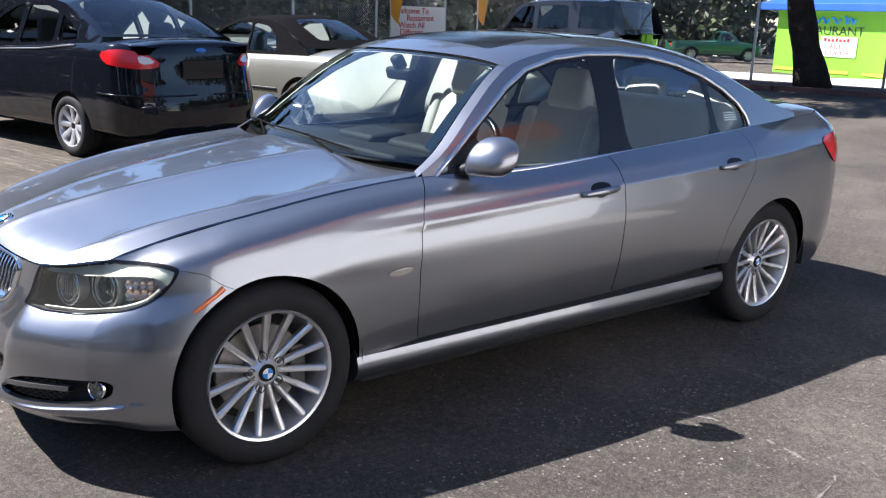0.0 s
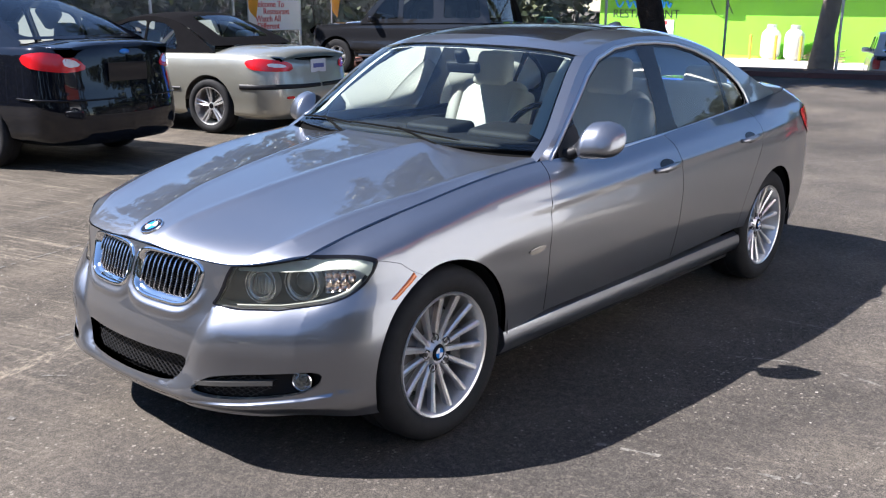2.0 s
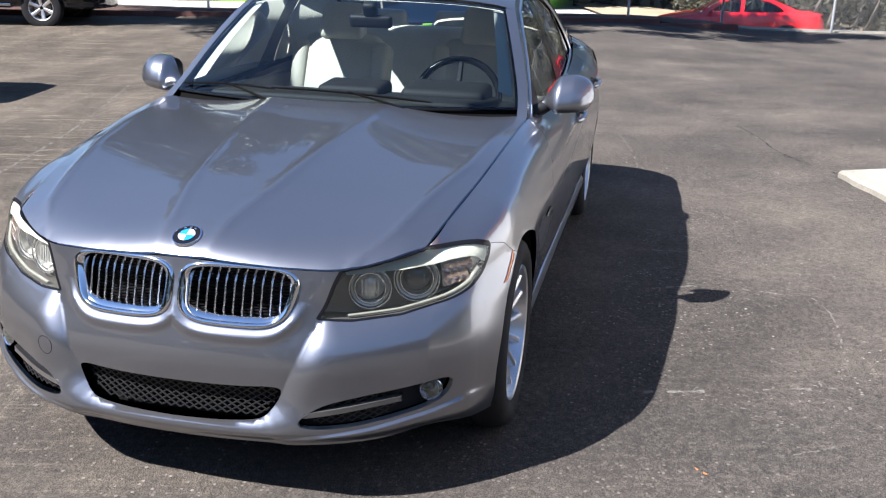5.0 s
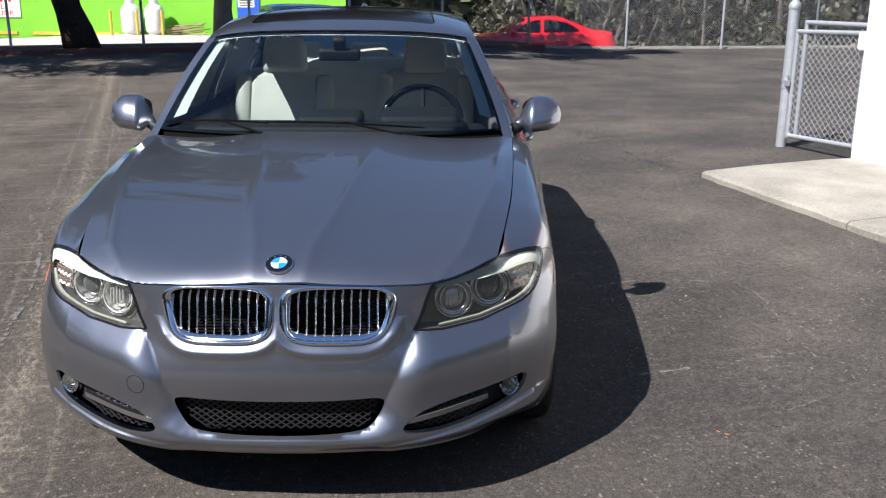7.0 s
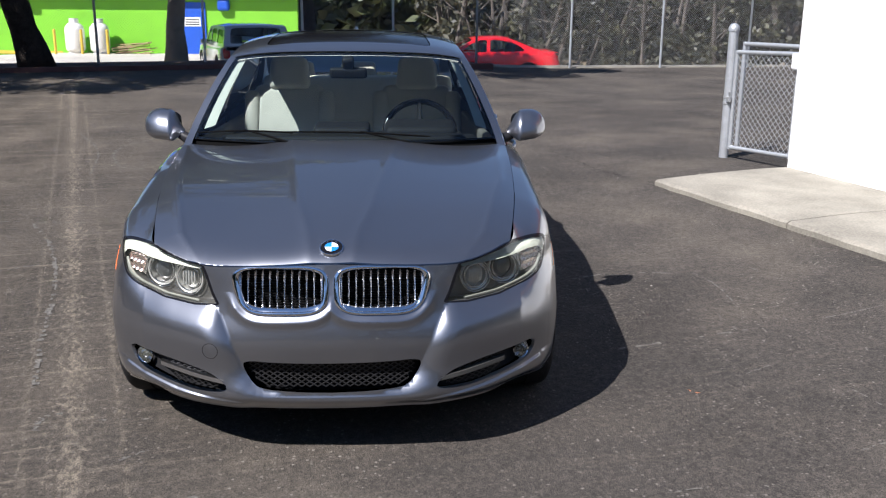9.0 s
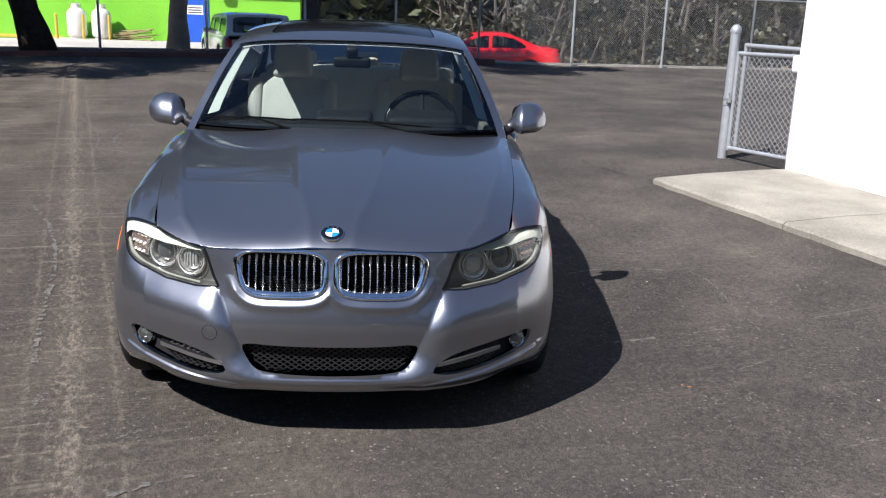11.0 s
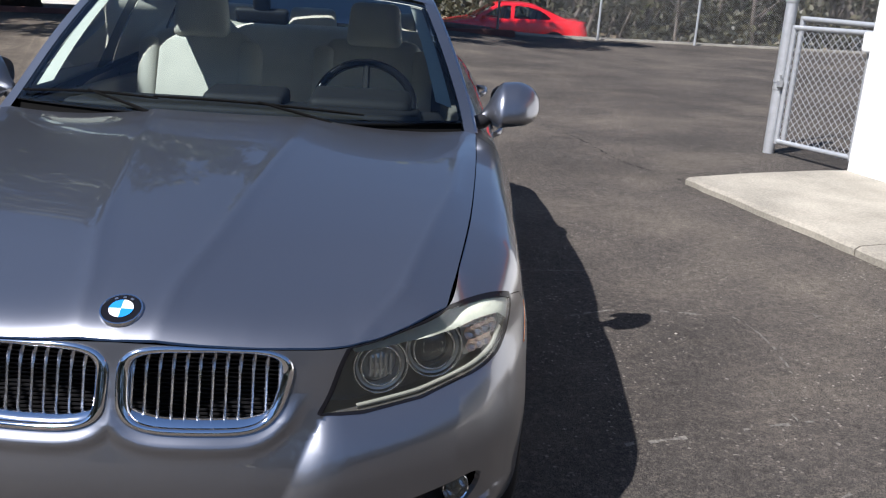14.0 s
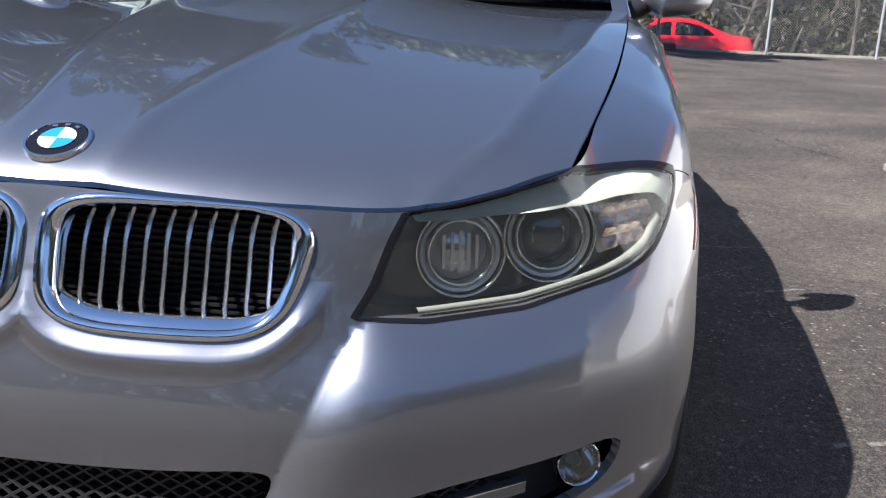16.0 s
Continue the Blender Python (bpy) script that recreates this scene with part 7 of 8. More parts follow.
wagon = dict(suv, belt=[(-0.85, 0.78), (-0.6, 0.86), (0.4, 0.92), (1.5, 0.94), (3.0, 0.96), (3.68, 0.96)],
             deck=[(-0.85, 0.80), (-0.6, 0.90), (0.3, 0.98), (0.7, 0.99), (3.4, 0.99), (3.68, 0.96)],
             edge=[(0.60, 0.94), (0.85, 1.18), (1.10, 1.36), (1.5, 1.43), (2.2, 1.46), (3.0, 1.45), (3.40, 1.42), (3.50, 1.33), (3.60, 1.10), (3.64, 0.98)],
             mid=[(0.9, 1.34), (1.10, 1.42), (1.6, 1.49), (2.4, 1.51), (3.40, 1.48), (3.6, 1.44)],
             windows=[[(0.86, 1.00), (1.03, 1.20), (1.22, 1.34), (1.50, 1.36), (1.52, 1.00)], [(1.62, 1.00), (1.61, 1.36), (2.02, 1.38), (2.30, 1.37), (2.36, 1.01)], [(2.58, 1.02), (2.56, 1.37), (3.32, 1.36), (3.42, 1.04)]],
             back_margin=0.80, back_span=(0.12, 0.88), lamps=[("tail_lamp", RED_LENS, [(3.46, 0.85, 0.93), (3.60, 0.80, 0.93), (3.63, 0.72, 0.92), (3.63, 0.72, 0.68), (3.60, 0.80, 0.66), (3.46, 0.85, 0.66)], "red tail lamp")], strips=[("bumper_strip", BLACK_PLASTIC, [(3.55, 0.82, 0.50), (3.64, 0.6, 0.50), (3.67, 0.02, 0.50)], 0.02)], z0=0.26, tyre=0.33)
estate, estate_net = make_car("estate_car", park(wagon, (21.25, 4.15), 19.0, -0.44), "white estate car parked near the green wall", WHITE_CAR, wagon)

part("number_plate", box((0.012, 0.30, 0.15), (3.685, 0, 0.72)), PLATE, estate)

truck = dict(suv, bk=1.75, tail=1.52, ro=1.25, wb=3.05, header=0.98, w=0.86, z0=0.32, tyre=0.34,
             belt=[(-0.85, 0.86), (0.4, 1.0), (1.6, 1.02), (4.3, 1.02)], deck=[(-0.85, 0.9), (0.3, 1.05), (0.7, 1.07), (1.75, 1.08), (4.3, 1.03)],
             edge=[(0.52, 1.02), (0.75, 1.30), (0.98, 1.48), (1.3, 1.53), (1.55, 1.50), (1.75, 1.06)], mid=[(0.8, 1.45), (0.98, 1.54), (1.3, 1.60), (1.52, 1.58)],
             windows=[[(0.75, 1.10), (0.98, 1.40), (1.2, 1.46), (1.48, 1.45), (1.55, 1.10)]], lamps=[("tail_lamp", RED_LENS, [(4.15, 0.8, 0.98), (4.26, 0.75, 0.98), (4.26, 0.75, 0.75), (4.15, 0.8, 0.75)], "red tail lamp")], strips=[], seats=(1.2,), deck_mat=GREEN_CAR)
make_car("pickup_truck", park(truck, (41.5, 30.0), -40.0, -0.55), "dark green pickup truck beyond the street", GREEN_CAR, truck)

# rear marks on the two nearest cars
for root, net, yz, mat, sz, nm in ((black_saloon, black_saloon_net, (0.0, 1.065), ROUNDEL_BLUE, (0.062, 0.025), "badge"), (silver_car, silver_net, (0.0, 0.80), PLATE, (0.155, 0.078), "number_plate"), (black_saloon, black_saloon_net, (0.0, 0.885), NAVY, (0.24, 0.085), "plate_recess")):
    k = int(((net.gp[:, 1] - yz[0]) ** 2 + (net.gp[:, 2] - yz[1]) ** 2 + 10 * (net.gp[:, 0] < 2)).argmin())
    x = net.gp[k][0]
    bm = bmesh.new()
    if nm == "badge":
        add_lathe(bm, [(0, 0.012), (0.9, 0.010), (1.0, 0.0)], 24, Matrix.Translation((x + 0.002, yz[0], yz[1])) @ Matrix.Rotation(radians(90), 4, "Y") @ Matrix.Diagonal((sz[1], sz[0], 1, 1)))
    else:
        add_box(bm, (0.012, 2 * sz[0], 2 * sz[1]), (x + 0.004, yz[0], yz[1]))
    pl = part(nm, bm, mat, root, smooth=nm == "badge")
    if nm == "number_plate":
        part("plate_marks", box((0.004, 0.22, 0.05), (x + 0.012, 0, yz[1])), BAR_BLUE, pl, "unreadable dark marks")

# ---- island, street and restaurant ----
MULCH = grained("bark_mulch", (0.07, 0.035, 0.025), 0.95, 0.5, 6, 40, 0.8, dist=0.03)
KERB_RED = grained("faded_red_kerb", (0.13, 0.06, 0.05), 0.85, 0.35, 3, 60, 0.3)
STREET = grained("bleached_street", (0.46, 0.43, 0.38), 0.9, 0.18, 0.6, 25, 0.3)
DIRT = grained("sandy_verge", (0.36, 0.29, 0.19), 0.95, 0.35, 0.8, 20, 0.5)
YELLOW = grained("yellow_paint", (0.62, 0.43, 0.05), 0.6, 0.15, 4, 60, 0.15)


def along(pts, step):
    out = []
    for a, b in zip(pts, pts[1:]):
        a, b = Vector((*a, 0)), Vector((*b, 0))
        n = max(1, round((b - a).length / step))
        out += [a.lerp(b, k / n) for k in range(n)]
    return out + [Vector((*pts[-1], 0))]


def ribbon(name, pts, offs, dz, material, label, category, thick=0.0):
    """A strip beside a line, following the ground; offs: (offset to the east, height) across."""
    line = along(pts, 1.0)
    vs, fs = [], []
    for p in line:
        for o, z in offs:
            q = p + E1 * o
            vs.append((q.x, q.y, ground_z(q.x, q.y) + z + dz))
    n = len(offs)
    for i in range(len(line) - 1):
        for j in range(n - 1):
            fs.append((i * n + j, i * n + j + 1, (i + 1) * n + j + 1, (i + 1) * n + j))
    return tagged(mesh_object(name, vs, fs, material), label, category, kind="structure")


ISLAND = [EAST[0], EAST[1], EAST[2]]
ribbon("planting_bed", ISLAND, [(-1.05, 0.07), (-0.6, 0.08), (0.2, 0.08), (1.0, 0.06), (1.6, 0.01)], 0.0, MULCH, "dark mulched planting strip along the fence", "planting bed")
kerb = empty("kerb", (0, 0, 0), "faded red painted concrete kerb", "kerb", kind="structure")
kl = along([(p[0] - 1.18 * E1.x, p[1] - 1.18 * E1.y) for p in ISLAND], 1.9)
for a, b in zip(kl, kl[1:]):
    d = (b - a).normalized()
    c = (a + b) / 2
    bm = box(((b - a).length - 0.012, 0.15, 0.30), (0, 0, 0))
    bmesh.ops.bevel(bm, geom=list(bm.edges), offset=0.02, segments=2, affect="EDGES")
    bm.transform(Matrix.Translation((c.x, c.y, ground_z(c.x, c.y) - 0.05)) @ Matrix.Rotation(math.atan2(d.y, d.x), 4, "Z"))
    part("kerb_stone", bm, KERB_RED, kerb)
S_END = [EAST[0], EAST[1], EAST[2], EAST[3], (23.5, -30.0)]
ribbon("street", [tuple(Vector((*EAST[0], 0)).lerp(Vector((*EAST[1], 0)), -1.6)[:2])] + S_END, [(0.35 + k, 0.0) for k in (1.3, 3, 5, 8, 11, 14, 17, 21)], 0.015, STREET, "sun-bleached pale street beyond the fence", "road")
ribbon("verge_kerb", [EAST[2], EAST[3], (23.5, -30.0)], [(0.10, 0.0), (0.12, 0.035), (0.60, 0.04), (0.64, 0.0)], 0.0, CONCRETE, "pale concrete kerb under the fence", "kerb")
for y in (-5.6, -8.6, -11.4):
    ws_ = empty("wheel_stop", (0, 0, 0), "yellow painted concrete wheel stop", "wheel stop", "wheel stops by the street")
    bm = box((0.15, 1.8, 0.09), (26.6, y, ground_z(26.6, y) + 0.05), (0, 0, 4))
    part("stop_block", bm, YELLOW, ws_, bevel=0.03)
BRICK_RED = grained("edging_brick", (0.30, 0.10, 0.07), 0.85, 0.35, 8, 90, 0.3)
edging = empty("brick_edging", (0, 0, 0), "low row of reddish edging bricks", "edging")
rng = random.Random(8)
for k in range(34):
    p = lot(12.4 + 0.24 * k, 10.9)
    bm = box((0.215, 0.10, 0.12), (0, 0, 0), (0, 0, rng.uniform(-4, 4)))
    bm.transform(Matrix.Translation((p.x, p.y, ground_z(p.x, p.y) + 0.05)) @ Matrix.Rotation(LOT, 4, "Z"))
    part("brick", bm, BRICK_RED, edging, bevel=0.008)

# restaurant
LIME = grained("lime_green_wall", (0.18, 0.50, 0.020), 0.7, 0.08, 1.2, 40, 0.2)
ROYAL = grained("royal_blue_paint", (0.012, 0.085, 0.50), 0.55, 0.12, 1.5, 40, 0.15)
SIGN_WHITE = grained("sign_white", (0.78, 0.77, 0.74), 0.5, 0.05, 3, 60, 0.05)
SIGN_RED = plain("sign_red", (0.60, 0.02, 0.02), 0.5)
SIGN_BLACK = plain("sign_black", (0.012, 0.012, 0.012), 0.6)
SIGN_BLUE = plain("sign_sky_blue", (0.03, 0.32, 0.75), 0.5)
TANK_WHITE = grained("tank_white", (0.78, 0.77, 0.74), 0.4, 0.06, 3, 60, 0.1)
WD = Vector((0.13216, 0.99123, 0))
WO = Vector((35.2, 8.0, 0))
WN = Vector((-0.99123, 0.13216, 0))


def on_wall(s, z, out=0.0):
    return WO + WD * s + WN * out + Vector((0, 0, z))


restaurant = empty("restaurant", (0, 0, 0), "lime green restaurant with a blue roof edge", "building")
WROT = math.degrees(math.atan2(WD.y, WD.x))


def wbox(name, s0, s1, z0, z1, o0, o1, mat, parent, bevel=0.0, label=""):
    c = on_wall(0.5 * (s0 + s1), 0.5 * (z0 + z1), 0.5 * (o0 + o1))
    return part(name, box((s1 - s0, o1 - o0, z1 - z0), tuple(c), (0, 0, WROT)), mat, parent, label, bevel=bevel)


wbox("wall", -4.7, 13.6, -0.7, 2.3, -0.25, 0.0, LIME, restaurant)
wbox("wall", 13.35, 13.6, -0.7, 2.3, -9.0, -0.25, LIME, restaurant)
wbox("wall", -4.7, -4.45, -0.7, 2.3, -9.0, -0.25, LIME, restaurant)
wbox("fascia", -5.1, 14.2, 2.12, 2.42, -9.3, 0.55, ROYAL, restaurant, 0.02)
bm = bmesh.new()
q = [on_wall(-5.1, 2.42, 0.5), on_wall(14.2, 2.42, 0.5), on_wall(14.2, 2.42, -9.3), on_wall(-5.1, 2.42, -9.3), on_wall(-2.0, 4.2, -4.4), on_wall(11.0, 4.2, -4.4)]
vsq = [bm.verts.new(p) for p in q]
for f in ((0, 1, 5, 4), (1, 2, 5), (2, 3, 4, 5), (3, 0, 4)):
    bm.faces.new([vsq[i] for i in f])
part("roof", bm, ROYAL, restaurant)
wbox("yellow_skirting", 5.1, 8.9, -0.48, -0.36, 0.0, 0.03, YELLOW, restaurant)
wbox("yellow_skirting", 9.6, 13.5, -0.48, -0.36, 0.0, 0.03, YELLOW, restaurant)
wbox("yellow_skirting", -4.6, -2.2, -0.48, -0.36, 0.0, 0.03, YELLOW, restaurant)
door = wbox("door", -0.97, -0.03, -0.45, 1.62, 0.0, 0.05, ROYAL, restaurant, 0.006, "blue door with a paper notice")
wbox("door_notice", -0.76, -0.08, 0.68, 1.04, 0.052, 0.06, SIGN_WHITE, door)
for k in range(3):
    wbox("notice_line", -0.70, -0.14, 0.74 + 0.09 * k, 0.78 + 0.09 * k, 0.061, 0.064, SIGN_BLACK, door)
unit = wbox("air_conditioner", 6.35, 7.35, 1.95, 2.75, 0.05, 0.60, GALV, restaurant, 0.03, "grey wall-mounted air conditioner")
for s in (6.45, 7.25):
    bm = bmesh.new()
    add_rod(bm, on_wall(s, 1.95, 0.55), on_wall(s, 1.35, 0.02), 0.022, None, 6)
    part("bracket", bm, SIGN_BLACK, unit)
lampb = wbox("wall_lamp", -2.0, -1.5, 1.30, 1.75, 0.02, 0.25, ROYAL, restaurant, 0.1, "round blue wall ornament")


def lettering(name, text, size, mat, parent, m, squash=1.0):
    cu = bpy.data.curves.new(name, "FONT")
    cu.body, cu.size, cu.extrude, cu.align_x, cu.align_y = text, size, 0.004, "CENTER", "CENTER"
    tmp = bpy.data.objects.new(name, cu)
    scene.collection.objects.link(tmp)
    dg = bpy.context.evaluated_depsgraph_get()
    me = bpy.data.meshes.new_from_object(tmp.evaluated_get(dg))
    bpy.data.objects.remove(tmp)
    me.materials.clear()
    me.materials.append(mat)
    me.transform(m @ Matrix.Diagonal((squash, 1, 1, 1)))
    ob = new(name, me)
    ob.parent = parent
    return ob


def facing(s, z, out=0.03, tilt=0.0):
    r = Matrix((-WD, Vector((0, 0, 1)), WN)).transposed().to_4x4()
    return Matrix.Translation(on_wall(s, z, out)) @ r @ Matrix.Rotation(radians(tilt), 4, "Z")


lettering("wall_lettering", "RESTAURANT", 0.52, SIGN_BLACK, restaurant, facing(10.95, 1.28, 0.012), 1.16)
for k, (s, w, h, dz) in enumerate(((12.6, 0.75, 0.50, 0.12), (11.9, 0.30, 0.30, 0.0), (11.5, 0.34, 0.26, 0.0), (11.05, 0.36, 0.24, 0.0), (10.5, 0.46, 0.24, 0.0), (10.0, 0.2, 0.32, 0.02), (9.7, 0.26, 0.24, 0.0))):
    bm = bmesh.new()
    add_tube(bm, [on_wall(s + w / 2 - w * t, 1.72 + dz + h * 0.5 * math.sin(t * math.tau * (1.0 if k else 0.9) + 0.6), 0.02) for t in np.linspace(0, 1, 9)], 0.05, 5)
    part("script_stroke", bm, SIGN_BLUE, restaurant)
board = empty("sign_board", (0, 0, 0), "white board with red lettering on the green wall", "sign")
wbox("panel", 9.35, 11.15, 0.22, 1.05, 0.01, 0.04, SIGN_WHITE, board)
lettering("lettering", "FULL", 0.30, SIGN_RED, board, facing(10.25, 0.64, 0.046), 1.2)
lettering("lettering", "LIQUOR", 0.30, SIGN_RED, board, facing(10.25, 0.38, 0.046), 1.1)
for k in range(7):
    wbox("name_mark", 10.85 - 0.19 * k, 10.98 - 0.19 * k, 0.84, 0.96 if k % 3 else 1.0, 0.041, 0.046, SIGN_RED, board)

for s in (4.24, 3.22):
    t = empty("propane_tank", (0, 0, 0), "upright white propane tank against the green wall", "gas tank", "propane tanks by the wall")
    bm = bmesh.new()
    c = on_wall(s, -0.46, 0.62)
    add_lathe(bm, [(0.0, 0.10), (0.25, 0.10), (0.36, 0.18), (0.38, 0.28), (0.38, 0.95), (0.35, 1.10), (0.24, 1.22), (0.12, 1.27), (0.0, 1.28)], 28, Matrix.Translation(c))
    part("tank_body", bm, TANK_WHITE, t, smooth=True, auto=50)
    bm = bmesh.new()
    add_lathe(bm, [(0.17, 1.22), (0.17, 1.42), (0.185, 1.42), (0.185, 1.22)], 20, Matrix.Translation(c))
    part("tank_collar", bm, TANK_WHITE, t, smooth=True, auto=40)
    bm = bmesh.new()
    add_lathe(bm, [(0.27, -0.05), (0.29, -0.05), (0.29, 0.16), (0.27, 0.16)], 20, Matrix.Translation(c))
    part("tank_foot", bm, TANK_WHITE, t, smooth=True, auto=40)
for s in (4.88, 3.78, 2.72):
    b = empty("bollard", (0, 0, 0), "yellow steel bollard guarding the tanks", "bollard", "bollards by the tanks")
    bm = bmesh.new()
    c = on_wall(s, -0.6, 1.05)
    add_rod(bm, c, c + Vector((0, 0, 1.12)), 0.055, None, 12)
    add_lathe(bm, [(0.055, 0), (0.04, 0.035), (0, 0.05)], 12, Matrix.Translation(c + Vector((0, 0, 1.11))))
    part("post", bm, YELLOW, b, smooth=True, auto=40)
PLANK = grained("grey_timber", (0.36, 0.27, 0.15), 0.85, 0.35, 5, 60, 0.3)
rng = random.Random(3)
for k in range(11):
    pl = empty("timber_plank", (0, 0, 0), "weathered plank in a loose stack by the wall", "plank", "loose planks by the wall")
    s, z = 1.95 + rng.uniform(-0.25, 0.2), -0.44 + 0.042 * k
    c = on_wall(s, z, 0.5 + rng.uniform(-0.15, 0.15))
    part("board", box((rng.uniform(1.1, 1.7), 0.12, 0.035), tuple(c), (rng.uniform(-2, 2), rng.uniform(2, 9), WROT + rng.uniform(-14, 14))), PLANK, pl)

# banner and flags on the north fence
banner = empty("banner", (0, 0, 0), "white banner with red lettering tied to the fence", "sign")
bc = lot(16.05, 11.93, 1.27)
BR = Matrix.Translation(bc) @ Matrix((E1, Vector((0, 0, 1)), -E2)).transposed().to_4x4()
bm = box((2.1, 0.72, 0.02))
bm.transform(BR)
part("sheet", bm, SIGN_WHITE, banner)
for k, (tx, w) in enumerate((("Welcome To", 1.0), ("Restaurant", 1.0), ("Watch All", 1.0), ("Different", 1.0))):
    lettering("lettering", tx, 0.21, SIGN_RED, banner, BR @ Matrix.Translation((-0.28 if k != 1 else 0.05, 0.25 - 0.17 * k, 0.014)), 1.15)
ORANGE = grained("orange_flag_cloth", (0.75, 0.33, 0.02), 0.8, 0.25, 3, 60, 0.2)
for a in (14.72, 18.2):
    fl = empty("feather_flag", (0, 0, 0), "tall yellow and orange feather flag", "flag", "flags by the fence")
    p = lot(a, 11.7)
    bm = bmesh.new()
    rows = []
    for k in range(12):
        z = 1.45 + 0.2 * k
        w = 0.30 + 0.12 * math.sin(k * 0.6)
        rows.append([bm.verts.new(p + E1 * (u * w) + E2 * (0.04 * math.sin(k + 3 * u)) + Vector((0, 0, z - 0.25 * u * (k == 0)))) for u in (0, 0.5, 1)])
    for r0, r1 in zip(rows, rows[1:]):
        for j in range(2):
            bm.faces.new((r0[j], r0[j + 1], r1[j + 1], r1[j]))
    part("cloth", bm, ORANGE, fl, smooth=True)
    bm = bmesh.new()
    add_rod(bm, p, p + Vector((0, 0, 3.9)), 0.014, None, 6)
    part("pole", bm, GALV, fl)

# ---- trees and woods ----
BARK = grained("dark_bark", (0.035, 0.028, 0.023), 0.95, 0.45, 7, 30, 0.9, dist=0.03)
BRUSH_BARK = grained("grey_brush_bark", (0.11, 0.095, 0.08), 0.95, 0.5, 5, 30, 0.8, dist=0.03)
PALE_BARK = grained("pale_bark", (0.24, 0.19, 0.14), 0.95, 0.4, 7, 30, 0.8, dist=0.03)


def leaf_mat(name, dark, lite):
    m = Mat(name, dark, 0.55)
    g = m.node("ShaderNodeNewGeometry")
    m.colour(m.ramp(g.outputs["Random Per Island"], [(0.0, dark), (0.7, lite), (1.0, tuple(c * 1.4 for c in lite))]))
    return m.m


OAK_LEAF = leaf_mat("oak_leaf", (0.022, 0.040, 0.012), (0.060, 0.085, 0.024))
BRUSH_LEAF = leaf_mat("dry_brush_leaf", (0.014, 0.016, 0.008), (0.052, 0.050, 0.026))
WOOD_LEAF = leaf_mat("woodland_leaf", (0.014, 0.022, 0.008), (0.050, 0.062, 0.022))


def leaves(clumps, n, size, seed):
    """Small bent leaves scattered in rough clumps (centre, radii)."""
    r = np.random.RandomState(seed)
    which = r.randint(0, len(clumps), n)
    c = np.array([k[0] for k in clumps], float)[which]
    rad = np.array([k[1] for k in clumps], float)[which]
    d = r.normal(size=(n, 3))
    d /= np.linalg.norm(d, axis=1, keepdims=True)
    p = c + d * rad * (r.rand(n, 1) ** 0.45)
    u = r.normal(size=(n, 3))
    u /= np.linalg.norm(u, axis=1, keepdims=True)
    w = np.cross(u, r.normal(size=(n, 3)))
    w /= np.linalg.norm(w, axis=1, keepdims=True)
    s = size * (0.6 + 0.8 * r.rand(n, 1))
    vs = np.stack([p - u * s, p + w * s * 0.5, p + u * s, p - w * s * 0.5], 1).reshape(-1, 3)
    fs = [(4 * i, 4 * i + 1, 4 * i + 2, 4 * i + 3) for i in range(n)]
    return vs, fs


def tree(name, at, lean, height, r0, limbs, crown, n, size, seed, label, bark=BARK, bias=(0, 0), lift=(1.0, 2.8)):
    root = empty(name, (0, 0, 0), label, "tree")
    rg = random.Random(seed)
    p0 = Vector(at)
    trunk_pts = [p0 + Vector((lean[0] * t + 0.05 * math.sin(5 * t + seed), lean[1] * t + 0.05 * math.cos(4 * t), height * t - 0.15 * (t == 0))) for t in np.linspace(0, 1, 12)]
    bm = bmesh.new()
    add_tube(bm, trunk_pts, [r0 * (1.35 if k == 0 else 1.12 if k == 1 else 1.0) * (1 - 0.035 * k) for k in range(12)], 14)
    for v in bm.verts:
        v.co += Vector((noise.noise(v.co * 4.0), noise.noise(v.co * 4.0 + Vector((9, 0, 0))), 0)) * 0.18 * r0
    part("trunk", bm, bark, root, smooth=True)
    clumps = []
    top = trunk_pts[-1]
    for k in range(limbs):
        a = k * math.tau / limbs + rg.uniform(-0.3, 0.3)
        start = trunk_pts[rg.choice((8, 9, 10, 11))]
        out = crown * rg.uniform(0.45, 0.95)
        rise = rg.uniform(*lift)
        pts = [start + Vector((math.cos(a) * out * t + bias[0] * t, math.sin(a) * out * t + bias[1] * t, rise * t ** 0.8)) for t in np.linspace(0, 1, 6)]
        bm = bmesh.new()
        add_tube(bm, pts, [r0 * 0.42 * (1 - 0.16 * i) for i in range(6)], 7)
        part("limb", bm, bark, root, smooth=True)
        for i in range(2, 6):
            for _ in range(2):
                clumps.append((tuple(pts[i] + Vector((rg.uniform(-0.8, 0.8), rg.uniform(-0.8, 0.8), rg.uniform(-0.2, 1.0)))), (rg.uniform(0.5, 1.1), rg.uniform(0.5, 1.1), rg.uniform(0.3, 0.7))))
    vs, fs = leaves(clumps, n, size, seed)
    part_crown = mesh_object("crown", vs, fs, OAK_LEAF, root)
    part_crown["kind"] = "stuff"
    return root


